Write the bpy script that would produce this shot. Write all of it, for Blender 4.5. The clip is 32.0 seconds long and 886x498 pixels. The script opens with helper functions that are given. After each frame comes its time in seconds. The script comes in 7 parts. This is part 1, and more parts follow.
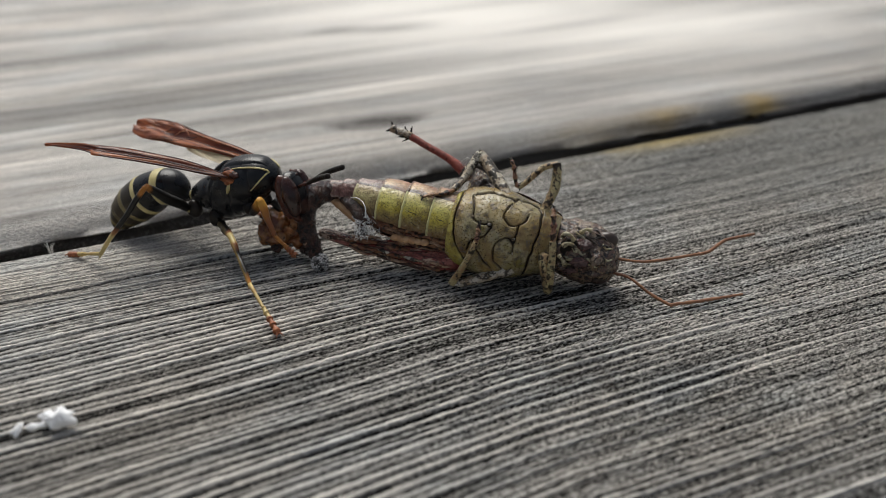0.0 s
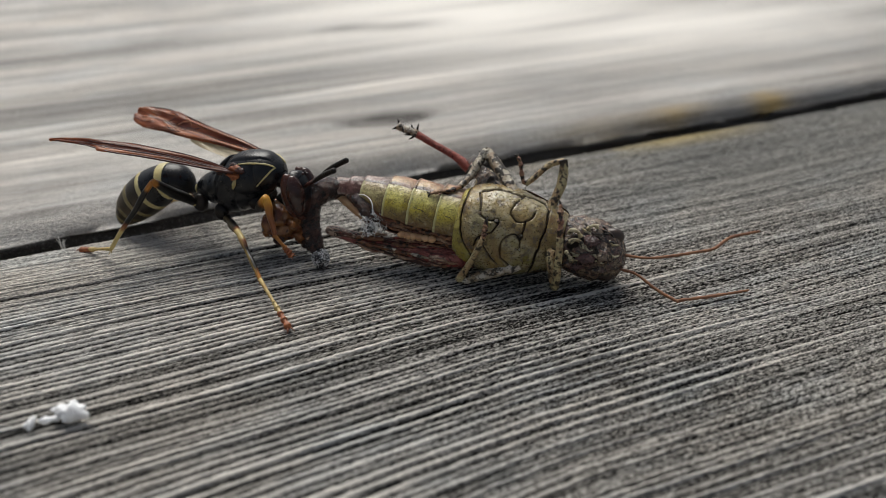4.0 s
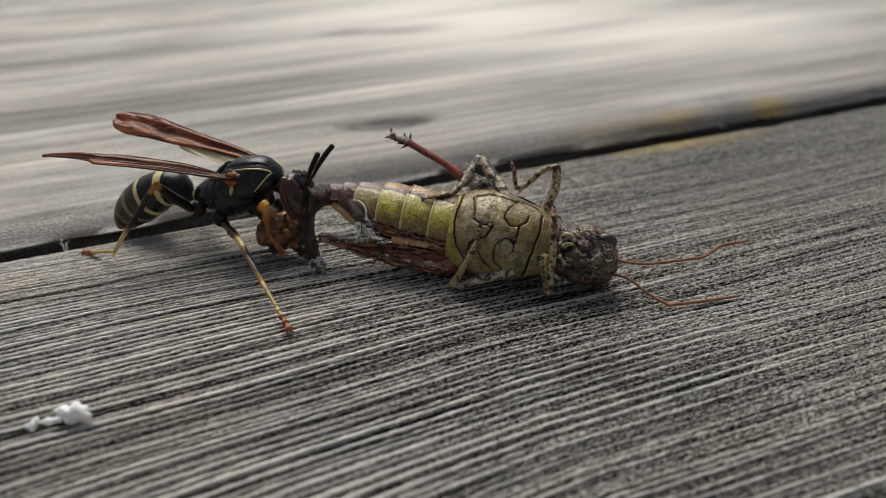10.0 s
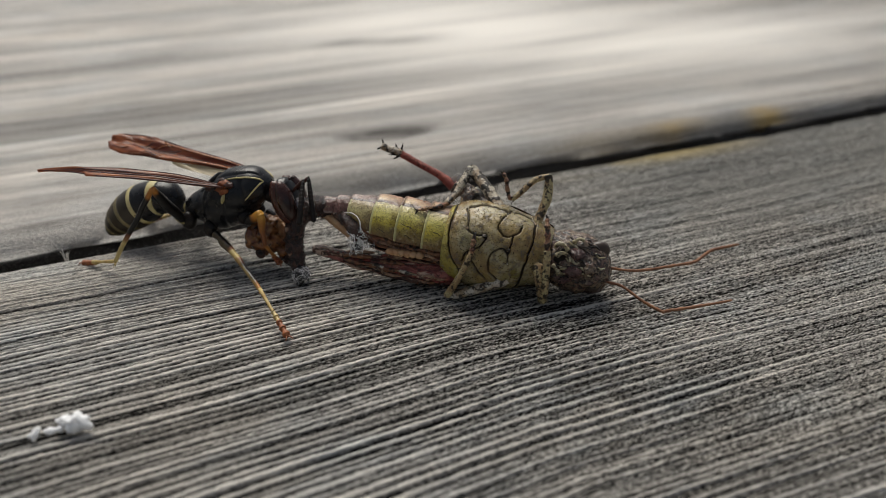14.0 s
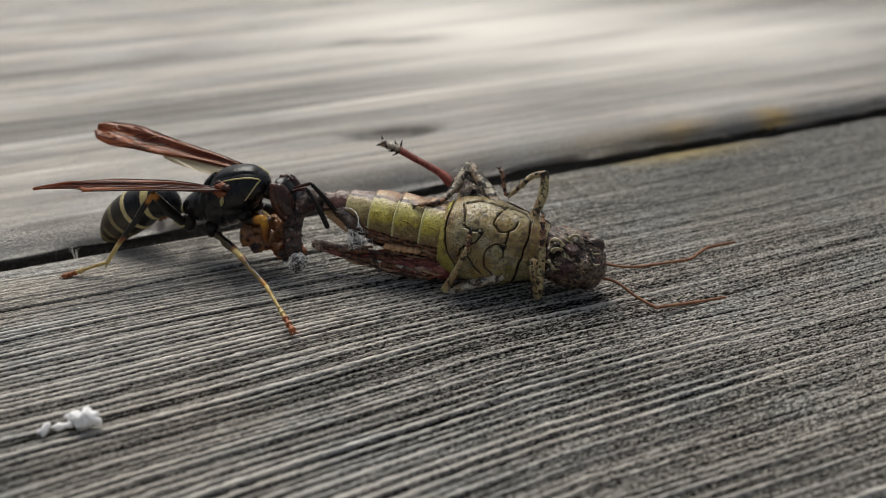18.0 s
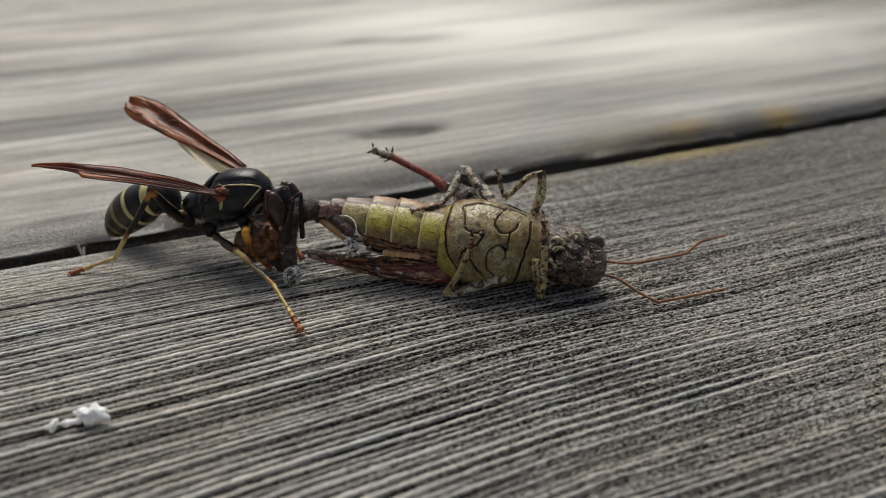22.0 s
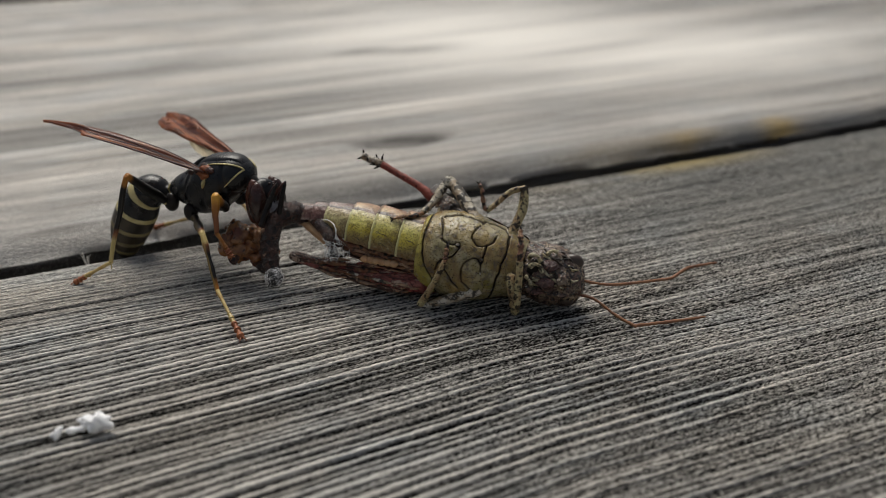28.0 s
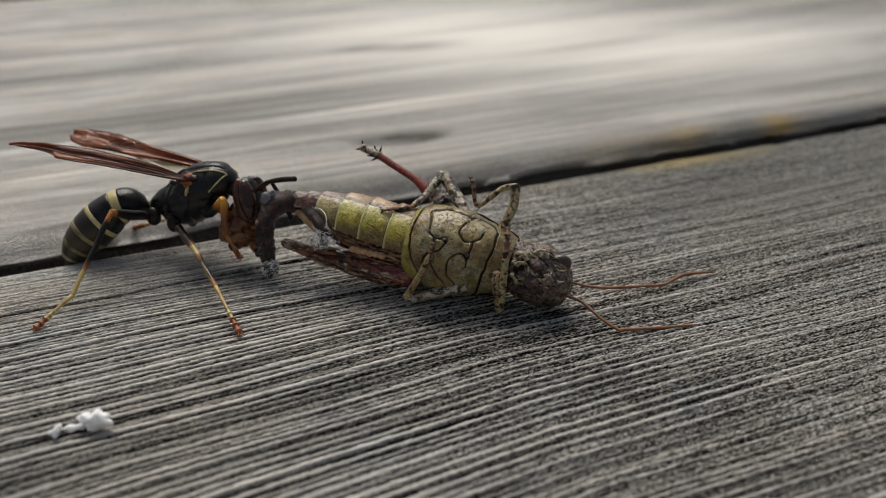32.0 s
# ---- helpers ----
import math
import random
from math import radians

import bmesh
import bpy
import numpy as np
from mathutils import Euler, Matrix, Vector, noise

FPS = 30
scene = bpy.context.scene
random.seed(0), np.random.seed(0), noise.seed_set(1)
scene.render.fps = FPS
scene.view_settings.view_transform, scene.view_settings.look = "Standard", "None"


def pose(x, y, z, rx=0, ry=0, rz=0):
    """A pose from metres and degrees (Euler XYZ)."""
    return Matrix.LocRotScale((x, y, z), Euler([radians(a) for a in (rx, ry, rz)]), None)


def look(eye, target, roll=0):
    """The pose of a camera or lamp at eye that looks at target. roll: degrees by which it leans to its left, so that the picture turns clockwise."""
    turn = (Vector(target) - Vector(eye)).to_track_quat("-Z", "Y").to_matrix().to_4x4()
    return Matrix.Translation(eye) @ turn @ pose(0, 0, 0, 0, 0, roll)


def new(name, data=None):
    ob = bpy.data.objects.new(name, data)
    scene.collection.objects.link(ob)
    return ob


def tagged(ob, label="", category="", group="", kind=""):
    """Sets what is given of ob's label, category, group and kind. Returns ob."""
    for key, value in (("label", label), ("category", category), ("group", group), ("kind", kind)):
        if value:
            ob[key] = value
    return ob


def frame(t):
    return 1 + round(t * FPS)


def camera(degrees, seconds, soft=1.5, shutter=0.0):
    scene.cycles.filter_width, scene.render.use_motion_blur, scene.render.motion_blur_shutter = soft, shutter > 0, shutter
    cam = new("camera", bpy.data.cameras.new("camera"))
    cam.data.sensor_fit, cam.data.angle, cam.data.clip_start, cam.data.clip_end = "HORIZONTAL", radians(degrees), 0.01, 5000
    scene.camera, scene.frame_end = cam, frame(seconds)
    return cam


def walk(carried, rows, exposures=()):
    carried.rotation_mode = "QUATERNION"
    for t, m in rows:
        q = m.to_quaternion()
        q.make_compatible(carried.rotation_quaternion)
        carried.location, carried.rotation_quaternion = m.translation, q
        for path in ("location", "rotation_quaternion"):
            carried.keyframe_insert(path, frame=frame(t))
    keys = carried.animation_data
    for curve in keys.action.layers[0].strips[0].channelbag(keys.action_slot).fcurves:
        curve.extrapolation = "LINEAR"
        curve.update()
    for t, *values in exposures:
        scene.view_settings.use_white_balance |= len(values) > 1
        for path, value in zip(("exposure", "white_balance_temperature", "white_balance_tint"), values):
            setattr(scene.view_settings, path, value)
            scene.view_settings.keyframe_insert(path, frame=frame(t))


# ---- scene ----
MM = 0.001


def at_mm(x, y, z, rx=0, ry=0, rz=0):
    return pose(x * MM, y * MM, z * MM, rx, ry, rz)


# the way of the camera and of the animals: seconds, millimetres, degrees
CAMERA_WAY = [
    (0, 0.26, -79.97, 41.05, 62.53, 0.047, -0.708),
    (0.5, 0.34, -79.7, 40.98, 62.213, 0.149, -0.629),
    (1, 0.24, -79.9, 41.04, 62.339, 0.068, -0.626),
    (1.5, 0.03, -80.17, 41.07, 62.39, -0.02, -0.314),
    (2, -0.06, -80.48, 41.1, 62.691, -0.035, -0.275),
    (2.5, 0.08, -80.34, 40.99, 62.535, 0.005, -0.236),
    (3, -0.05, -80.43, 41.06, 62.648, -0.024, -0.311),
    (3.5, 0.18, -80.24, 41.05, 62.366, 0.158, -0.175),
    (5.5, -0.09, -80.57, 41.1, 62.675, -0.008, -0.132),
    (6, 0.02, -80.73, 41.1, 62.732, 0.076, 0.092),
    (6.5, -0.01, -80.47, 41.13, 62.499, 0.041, 0.034),
    (7, 0.04, -80.53, 41.12, 62.586, 0.06, -0.003),
    (7.5, -0.02, -80.94, 41.37, 62.942, -0.009, -0.007),
    (8, 0, -80.84, 41.3, 62.915, 0.013, -0.015),
    (8.5, -0.09, -81, 41.28, 63.062, -0.027, -0.034),
    (9, 0, -80.93, 41.24, 63, -0, 0),
    (9.5, -0.03, -80.87, 41.2, 62.994, -0.02, -0.019),
    (10, 0.02, -80.61, 41.08, 62.703, -0.017, -0.087),
    (10.5, -0.1, -80.75, 41.13, 62.851, -0.062, -0.121),
    (11, 0.01, -80.85, 41.35, 62.989, -0.001, -0.111),
    (11.5, 0.02, -80.96, 41.44, 63.179, 0.01, -0.159),
    (12, 0.28, -80.64, 41.43, 62.987, 0.087, -0.327),
    (12.5, 0.13, -80.79, 41.43, 63.104, 0.013, -0.327),
    (13, 0.19, -80.85, 41.46, 63.152, 0.074, -0.298),
    (13.5, 0.17, -80.8, 41.37, 63.08, 0.069, -0.329),
    (14, -0.04, -81.03, 41.47, 63.222, -0.019, -0.21),
    (14.5, 0.08, -81.2, 41.5, 63.363, -0.007, -0.088),
    (16.5, -0.09, -81.17, 41.49, 63.077, -0.028, 0.079),
    (17, -0.07, -81.21, 41.51, 63.126, -0.018, 0.143),
    (17.5, -0.11, -81.26, 41.32, 63.231, -0.025, 0.212),
    (18, -0.13, -81.38, 41.52, 63.23, -0.07, 0.236),
    (18.5, -0.31, -81.31, 41.36, 63.171, -0.086, 0.132),
    (19, -0.26, -81.19, 41.46, 63.02, -0.103, 0.182),
    (19.5, -0.38, -81.29, 41.43, 63.078, -0.115, 0.236),
    (20, -0.23, -81.44, 41.42, 63.275, -0.083, 0.428),
    (20.5, -0.45, -81.53, 41.51, 63.288, -0.159, 0.39),
    (21, -0.44, -81.57, 41.42, 63.332, -0.159, 0.54),
    (21.5, -0.45, -81.65, 41.4, 63.457, -0.147, 0.505),
    (22, -0.49, -81.46, 41.39, 63.218, -0.134, 0.482),
    (22.5, -0.41, -81.64, 41.58, 63.372, -0.128, 0.591),
    (23, -0.46, -81.85, 41.67, 63.607, -0.178, 0.595),
    (23.5, -0.49, -81.86, 41.67, 63.573, -0.145, 0.572),
    (24, -0.58, -81.93, 41.73, 63.69, -0.201, 0.519),
    (24.5, -0.39, -81.82, 41.55, 63.58, -0.123, 0.585),
    (25, -0.5, -81.79, 41.57, 63.573, -0.117, 0.525),
    (25.5, -0.49, -81.86, 41.67, 63.596, -0.14, 0.565),
    (27.5, -0.54, -81.95, 41.68, 63.737, -0.173, 0.564),
    (28, -0.49, -82, 41.67, 63.793, -0.134, 0.587),
    (28.5, -0.43, -81.76, 41.51, 63.567, -0.102, 0.542),
    (29, -0.45, -81.49, 41.44, 63.208, -0.092, 0.563),
    (29.5, -0.5, -81.62, 41.46, 63.396, -0.112, 0.56),
    (30, -0.47, -81.9, 41.64, 63.628, -0.141, 0.591),
    (30.5, -0.47, -81.79, 41.58, 63.555, -0.119, 0.566),
    (31, -0.51, -81.74, 41.49, 63.496, -0.13, 0.522),
    (31.5, -0.46, -81.64, 41.62, 63.368, -0.088, 0.545),
    (32, -0.51, -81.87, 41.6, 63.628, -0.14, 0.542),
]
WASP_WAY = [
    (0, -18.78, -1.18, -0.09, -4.35, 0.03, -22.33),
    (0.5, -19.11, -1.15, -0.02, -4.61, 1.44, -22.66),
    (1, -19.47, -1.11, -0.05, -6.35, 1.78, -22.6),
    (1.5, -18.99, -1.27, 0.22, -3.24, 0.14, -22.28),
    (2, -19.39, -1.1, -0.07, -5.04, 1.47, -22.15),
    (2.5, -19.2, -1.18, 0.1, -4.28, 0.48, -21.54),
    (3, -19.33, -1.2, 0.28, -3.73, -0.84, -21.76),
    (3.5, -19.31, -1.18, 0.16, -3.98, 1.47, -22.45),
    (5.5, -18.98, -0.88, 0.27, 3.56, -0.21, -20.48),
    (6, -19.39, -1.02, 0.04, 0.29, 3.55, -22.06),
    (6.5, -19.53, -0.9, -0.04, -0.66, 2.7, -21.25),
    (7, -19.53, -1.09, -0.01, -1.97, 2.52, -21.68),
    (7.5, -19.36, -0.89, -0.11, 1.04, 0.99, -20.68),
    (8, -19.48, -1.1, -0.1, -0.92, 1.4, -21.5),
    (8.5, -19.33, -1.24, 0.09, -0.03, -0.4, -20.5),
    (9, -19.35, -1.2, 0, 0, -0, -20),
    (9.5, -19.29, -1.16, 0.06, 1, -0.51, -19.36),
    (10, -19.58, -1.13, -0.17, -2.2, -0.26, -20.73),
    (10.5, -19.51, -0.99, -0.1, -0.65, -0.73, -19.36),
    (11, -19.68, -1.19, -0.16, -1.56, 0.59, -19.6),
    (11.5, -19.51, -1.19, 0.01, 0.15, 0.28, -19.66),
    (12, -19.67, -1.17, -0.01, -0.71, 0.74, -20.16),
    (12.5, -20.04, -1.03, 0.04, -2.04, 2.48, -20.49),
    (13, -20.34, -0.98, -0.1, -3.34, 2.52, -20.07),
    (13.5, -20.51, -1.23, -0.34, -5.89, -0.36, -19.82),
    (14, -20.65, -1.11, -0.37, -6.3, -1.08, -19.68),
    (14.5, -20.67, -1.17, -0.1, -3.93, -1.79, -18.65),
    (16.5, -21.33, -0.98, -0.58, 0.16, 0.98, -16.39),
    (17, -21.02, -0.64, -0.51, 3.04, -1.55, -14.89),
    (17.5, -21.09, -0.68, -0.42, 2.51, -2.5, -15.04),
    (18, -21.15, -0.68, -0.34, 1.36, -2.66, -14.89),
    (18.5, -21.49, -0.53, -0.73, 0.6, 0.39, -15.39),
    (19, -21.44, -0.73, -0.52, 3.73, 0.73, -14.68),
    (19.5, -21.68, -1.15, -0.51, 1.76, 0.97, -15.88),
    (20, -21.78, -1.23, -0.37, 1.89, 3.24, -17.39),
    (20.5, -21.65, -0.85, -0.66, 4.12, 2.62, -16.64),
    (21, -21.67, -0.89, -0.56, 3.23, 2.79, -17.72),
    (21.5, -21.87, -0.74, -0.93, 1.68, 2.45, -16.33),
    (22, -21.95, -1.25, -0.23, 4.84, 2.02, -17.66),
    (22.5, -22.07, -1.53, 0.32, 5.22, 2.88, -18.59),
    (23, -22.05, -1.58, 0.18, 3.56, -0.92, -18.58),
    (23.5, -22.03, -1.7, 0.26, 3.63, -1.09, -19.9),
    (24, -22.32, -1.64, 1.24, 1.69, -0.1, -22.11),
    (24.5, -23.16, -1.71, 1.88, -4.77, 0.05, -24.69),
    (25, -23.14, -1.52, 1.78, -5.18, -2.36, -24.87),
    (25.5, -23.44, -1.71, 1.97, -4.93, -1.31, -25.25),
    (27.5, -23.26, -1.68, 2.29, -3.81, -2.09, -25.28),
    (28, -24.28, -1.27, 1.88, -7.19, 2.18, -24.9),
    (28.5, -24.63, -0.95, 1.47, -10.47, 1.66, -22.72),
    (29, -24.65, -1.04, 1.11, -8.24, -1.72, -23.66),
    (29.5, -25.2, -0.77, 0.61, -11.15, -2.24, -19.8),
    (30, -25.58, -0.9, 0.01, -11.74, -5.16, -18.93),
    (30.5, -25.45, -0.78, 0.18, -12.06, -4.62, -16.99),
    (31, -25.93, -0.87, 0.19, -13.12, -4.66, -18.06),
    (31.5, -25.96, -0.89, -0.02, -13.21, -3.56, -18.45),
    (32, -26.16, -0.83, -0.01, -13.33, -2.71, -18.95),
]
HOPPER_WAY = [
    (0, 6.28, -5.98, 0.18, 1.78, -0.44, -1.01),
    (0.5, 6.18, -6.05, 0.21, 1.38, -0.2, -0.58),
    (1, 6.23, -6.15, 0.2, 0.76, -0.58, -1.25),
    (1.5, 6.18, -6.11, 0.22, 1.07, -0.41, -0.67),
    (2, 6.18, -6.1, 0.18, 1.16, -0.55, -0.85),
    (2.5, 6.16, -6.06, 0.2, 1.24, -0.49, -0.61),
    (3, 6.28, -5.99, 0.16, 1.07, -0.45, -1.66),
    (3.5, 6.18, -5.96, 0.15, 1.25, -0.35, -0.35),
    (5.5, 5.63, -6.1, 0.17, 0.92, -0.39, -0.64),
    (6, 5.55, -6.17, 0.09, 0.33, -0.89, 0.54),
    (6.5, 5.48, -6.07, 0.1, 0.81, -0.61, -0.26),
    (7, 5.52, -6.16, 0.1, 0.3, -0.36, 0.17),
    (7.5, 5.34, -6.18, 0.12, 0.46, -0.2, -0.49),
    (8, 5.4, -6.17, 0.03, 0.17, -0.65, 0.33),
    (8.5, 5.22, -6.27, 0.05, -0.21, -0.34, -0.23),
    (9, 5.3, -6.1, 0, 0, -0, -0),
    (9.5, 5.2, -6.16, -0.01, -0.64, 0.19, -0.11),
    (10, 5.23, -6.31, -0, -1.21, 0.38, 0.91),
    (10.5, 5.21, -6.18, 0.03, -0.25, 0.18, -0.15),
    (11, 5.22, -6.13, -0.02, 0.03, 0.19, 0.93),
    (11.5, 5.32, -6.09, -0.02, 0.08, -0.46, 0.38),
    (12, 5.27, -6.09, -0.04, -0.2, -0.06, 0.71),
    (12.5, 5.28, -6.01, 0.01, 0.43, -0.37, 0.73),
    (13, 5.21, -5.88, -0.06, 0.28, -0.42, 1.89),
    (13.5, 4.97, -6.01, -0.02, -0, -0.71, 1.52),
    (14, 4.83, -6.13, -0.04, -0.33, -0.23, 2.1),
    (14.5, 4.58, -6, -0.02, -1.18, 0.56, 0.7),
    (16.5, 4.15, -6.26, -0.06, -1.05, 0.12, 1.63),
    (17, 4.15, -5.75, -0.03, -1.47, -0.55, 1.48),
    (17.5, 4.12, -5.91, -0.05, -0.37, 0, 1.61),
    (18, 3.92, -5.44, -0.03, -0.34, -0.32, 1.7),
    (18.5, 3.91, -5.34, 0.04, -0.9, -1.45, 0.68),
    (19, 3.96, -5.17, -0.03, -0.82, -1.53, 2.51),
    (19.5, 3.78, -5.4, -0.28, 0.03, -0.91, 5.76),
    (20, 4.04, -5.33, -0.34, 0.46, -1.32, 5.68),
    (20.5, 4.02, -5.27, -0.21, -0.07, -1.56, 5.07),
    (21, 3.82, -5.43, -0.29, -0.38, -1.4, 6.7),
    (21.5, 3.89, -4.73, -0.11, -0.83, -2.9, 5.12),
    (22, 3.23, -5.91, -0.24, -1.53, -0.86, 6.06),
    (22.5, 3.21, -6, -0.19, -1.45, -0.92, 4.42),
    (23, 2.91, -6.12, -0.2, -1.22, -0.36, 5.78),
    (23.5, 2.55, -6.21, -0.19, -1.15, -0.46, 5.07),
    (24, 2.16, -6.44, -0.2, -1.37, -0.34, 4.51),
    (24.5, 1.27, -6.82, -0.05, -1.75, 0.62, 2.13),
    (25, 1.26, -6.85, -0.01, -1.43, 0.57, 1.87),
    (25.5, 1.24, -6.87, -0.03, -1.19, 0.7, 1.4),
    (27.5, 1.06, -6.96, -0.04, -0.7, 0.37, 2.09),
    (28, 1.03, -7.07, -0.02, -1.6, 0.74, 1.67),
    (28.5, 1, -6.86, -0, -1.71, 1.59, 0.94),
    (29, 0.95, -7.13, 0.14, -1.31, 1.26, -2.24),
    (29.5, 0.81, -7.19, 0.18, -1.48, 2.07, -4.52),
    (30, 0.57, -7.42, 0.18, -1.28, 1.4, -2.88),
    (30.5, 0.28, -7.31, 0.25, -2.11, 2.19, -3.47),
    (31, 0.37, -7.04, 0.19, -1.52, 1.75, -2.51),
    (31.5, 0.11, -7.18, 0.27, -2.15, 1.84, -3.03),
    (32, -0.05, -7.21, 0.24, -1.88, 1.99, -2.31),
]
HEAD_AT = [
    (0, 6.49, 7.27),
    (1, 6.56, 7.16),
    (2, 6.54, 7.06),
    (3, 6.6, 7.51),
    (3.5, 6.57, 7.3),
    (5.5, 5.88, 6.47),
    (6, 5.99, 6.96),
    (7, 6.2, 7.04),
    (8, 6.29, 7.1),
    (9, 6.51, 7.08),
    (10, 6.57, 7.2),
    (11, 6.5, 7.23),
    (12, 6.6, 7.42),
    (13, 6.59, 7.69),
    (14, 6.6, 7.64),
    (14.5, 6.48, 7.54),
    (16.5, 6.6, 7.53),
    (17, 6.55, 7.08),
    (18, 6.58, 7.25),
    (19, 6.59, 7.39),
    (20, 6.59, 7.34),
    (21, 6.09, 6.96),
    (21.5, 6.55, 7.29),
    (22, 6.16, 7.2),
    (23, 6.3, 7.23),
    (24, 5.83, 6.86),
    (24.5, 5.8, 6.69),
    (25, 6, 6.86),
    (25.5, 6.14, 6.9),
    (27.5, 5.92, 6.42),
    (28, 6.32, 6.53),
    (29, 6.42, 6.71),
    (30, 6.57, 7.18),
    (31, 6.46, 6.81),
    (32, 6.54, 7.06),
]
ANTENNA_AIM = [
    (0, 0.772, -0.46, 0.439),
    (1, 0.852, -0.253, 0.458),
    (2, 0.816, -0.472, 0.334),
    (3, 0.885, 0.076, 0.459),
    (3.5, 0.794, -0.282, 0.538),
    (5.5, 0.62, -0.488, 0.614),
    (6, 0.168, -0.471, 0.866),
    (7, 0.492, -0.418, 0.764),
    (8, 0.422, -0.517, 0.745),
    (9, 0.678, -0.243, 0.694),
    (10, 0.506, -0.4, 0.764),
    (11, 0.896, -0.411, 0.168),
    (12, 0.915, -0.369, 0.161),
    (13, 0.688, -0.726, -0.01),
    (14, 0.876, -0.46, -0.144),
    (14.5, 0.953, -0.298, -0.057),
    (16.5, 0.965, -0.204, 0.164),
    (17, 0.956, -0.281, 0.082),
    (18, 0.746, -0.348, -0.568),
    (19, 0.87, -0.46, -0.179),
    (20, 0.773, -0.625, -0.103),
    (21, 0.734, -0.657, 0.173),
    (21.5, 0.799, -0.14, 0.584),
    (22, 0.656, -0.56, 0.506),
    (23, 0.6, -0.592, 0.538),
    (24, 0.795, -0.526, 0.303),
    (24.5, 0.827, -0.537, 0.165),
    (25, 0.825, -0.546, -0.144),
    (25.5, 0.833, -0.548, -0.077),
    (27.5, 0.822, -0.568, -0.046),
    (28, 0.671, -0.68, 0.295),
    (29, 0.902, -0.428, 0.046),
    (30, 0.898, -0.362, 0.251),
    (31, 0.891, -0.402, 0.21),
    (32, 0.811, -0.486, 0.325),
]
# scape and flagellum while the feelers are bent at the elbow
FLAGELLUM_AIM = [
    (0, 0.8, -0.1, 0.55, 0.75, -0.1, -0.35),
    (11, 0.8, -0.1, 0.55, 0.75, -0.1, -0.35),
    (12, 0.8, -0.1, 0.55, 0.75, -0.1, -0.45),
    (13, 0.6, -0.1, 0.8, 0.25, -0.4, -0.85),
    (14.5, 0.75, -0.1, 0.65, 0.1, -0.6, -0.8),
    (16.5, 0.8, -0.1, 0.55, 0.8, 0, -0.35),
    (17, 0.8, -0.1, 0.55, 0.9, 0.1, -0.3),
    (18, 0.9, -0.1, 0.3, 0.5, -0.2, -0.85),
    (19, 0.8, -0.1, 0.5, 0.5, -0.3, -0.7),
    (20, 0.7, -0.2, 0.6, 0.35, -0.4, -0.8),
    (21, 0.6, -0.2, 0.6, 0.2, -0.4, -0.8),
    (22, 0.6, -0.4, 0.5, 0.0, -0.5, -0.85),
    (23, 0.6, -0.4, 0.6, -0.1, -0.5, -0.85),
    (24, 0.7, -0.4, 0.4, -0.2, -0.5, -0.8),
    (25, 0.9, 0.2, 0.15, 0.1, -0.4, -0.85),
    (27.5, 0.9, 0.1, 0.25, 0.1, -0.4, -0.9),
    (28, 0.5, 0.0, 0.8, -0.1, -0.4, -0.85),
    (29, 0.5, 0.0, 0.8, 0.5, 0.0, -0.5),
    (29.6, 0.5, 0.0, 0.8, 0.8, 0.2, 0.3),
    (30, 0.4, 0.0, 0.9, 0.9, 0.25, 0.0),
    (32, 0.4, 0.0, 0.9, 0.9, 0.2, -0.05),
]
ABDOMEN_AIM = [
    (0, -0.89, -0.051, -0.453),
    (3, -0.881, -0.061, -0.469),
    (6, -0.846, -0.13, -0.516),
    (9, -0.896, -0.067, -0.44),
    (13, -0.891, -0.001, -0.455),
    (14.5, -0.935, 0.013, -0.355),
    (17, -0.932, -0.026, -0.362),
    (19, -0.901, -0.027, -0.434),
    (21, -0.866, -0.042, -0.498),
    (23, -0.885, 0.002, -0.466),
    (24, -0.786, -0.104, -0.61),
    (24.5, -0.649, -0.124, -0.75),
    (25, -0.683, -0.12, -0.721),
    (27.5, -0.661, -0.105, -0.743),
    (28, -0.556, -0.043, -0.83),
    (29, -0.645, -0.143, -0.751),
    (29.5, -0.746, -0.107, -0.658),
    (30, -0.846, -0.152, -0.511),
    (30.5, -0.822, -0.27, -0.502),
    (31, -0.746, -0.398, -0.534),
    (32, -0.699, -0.398, -0.594),
]
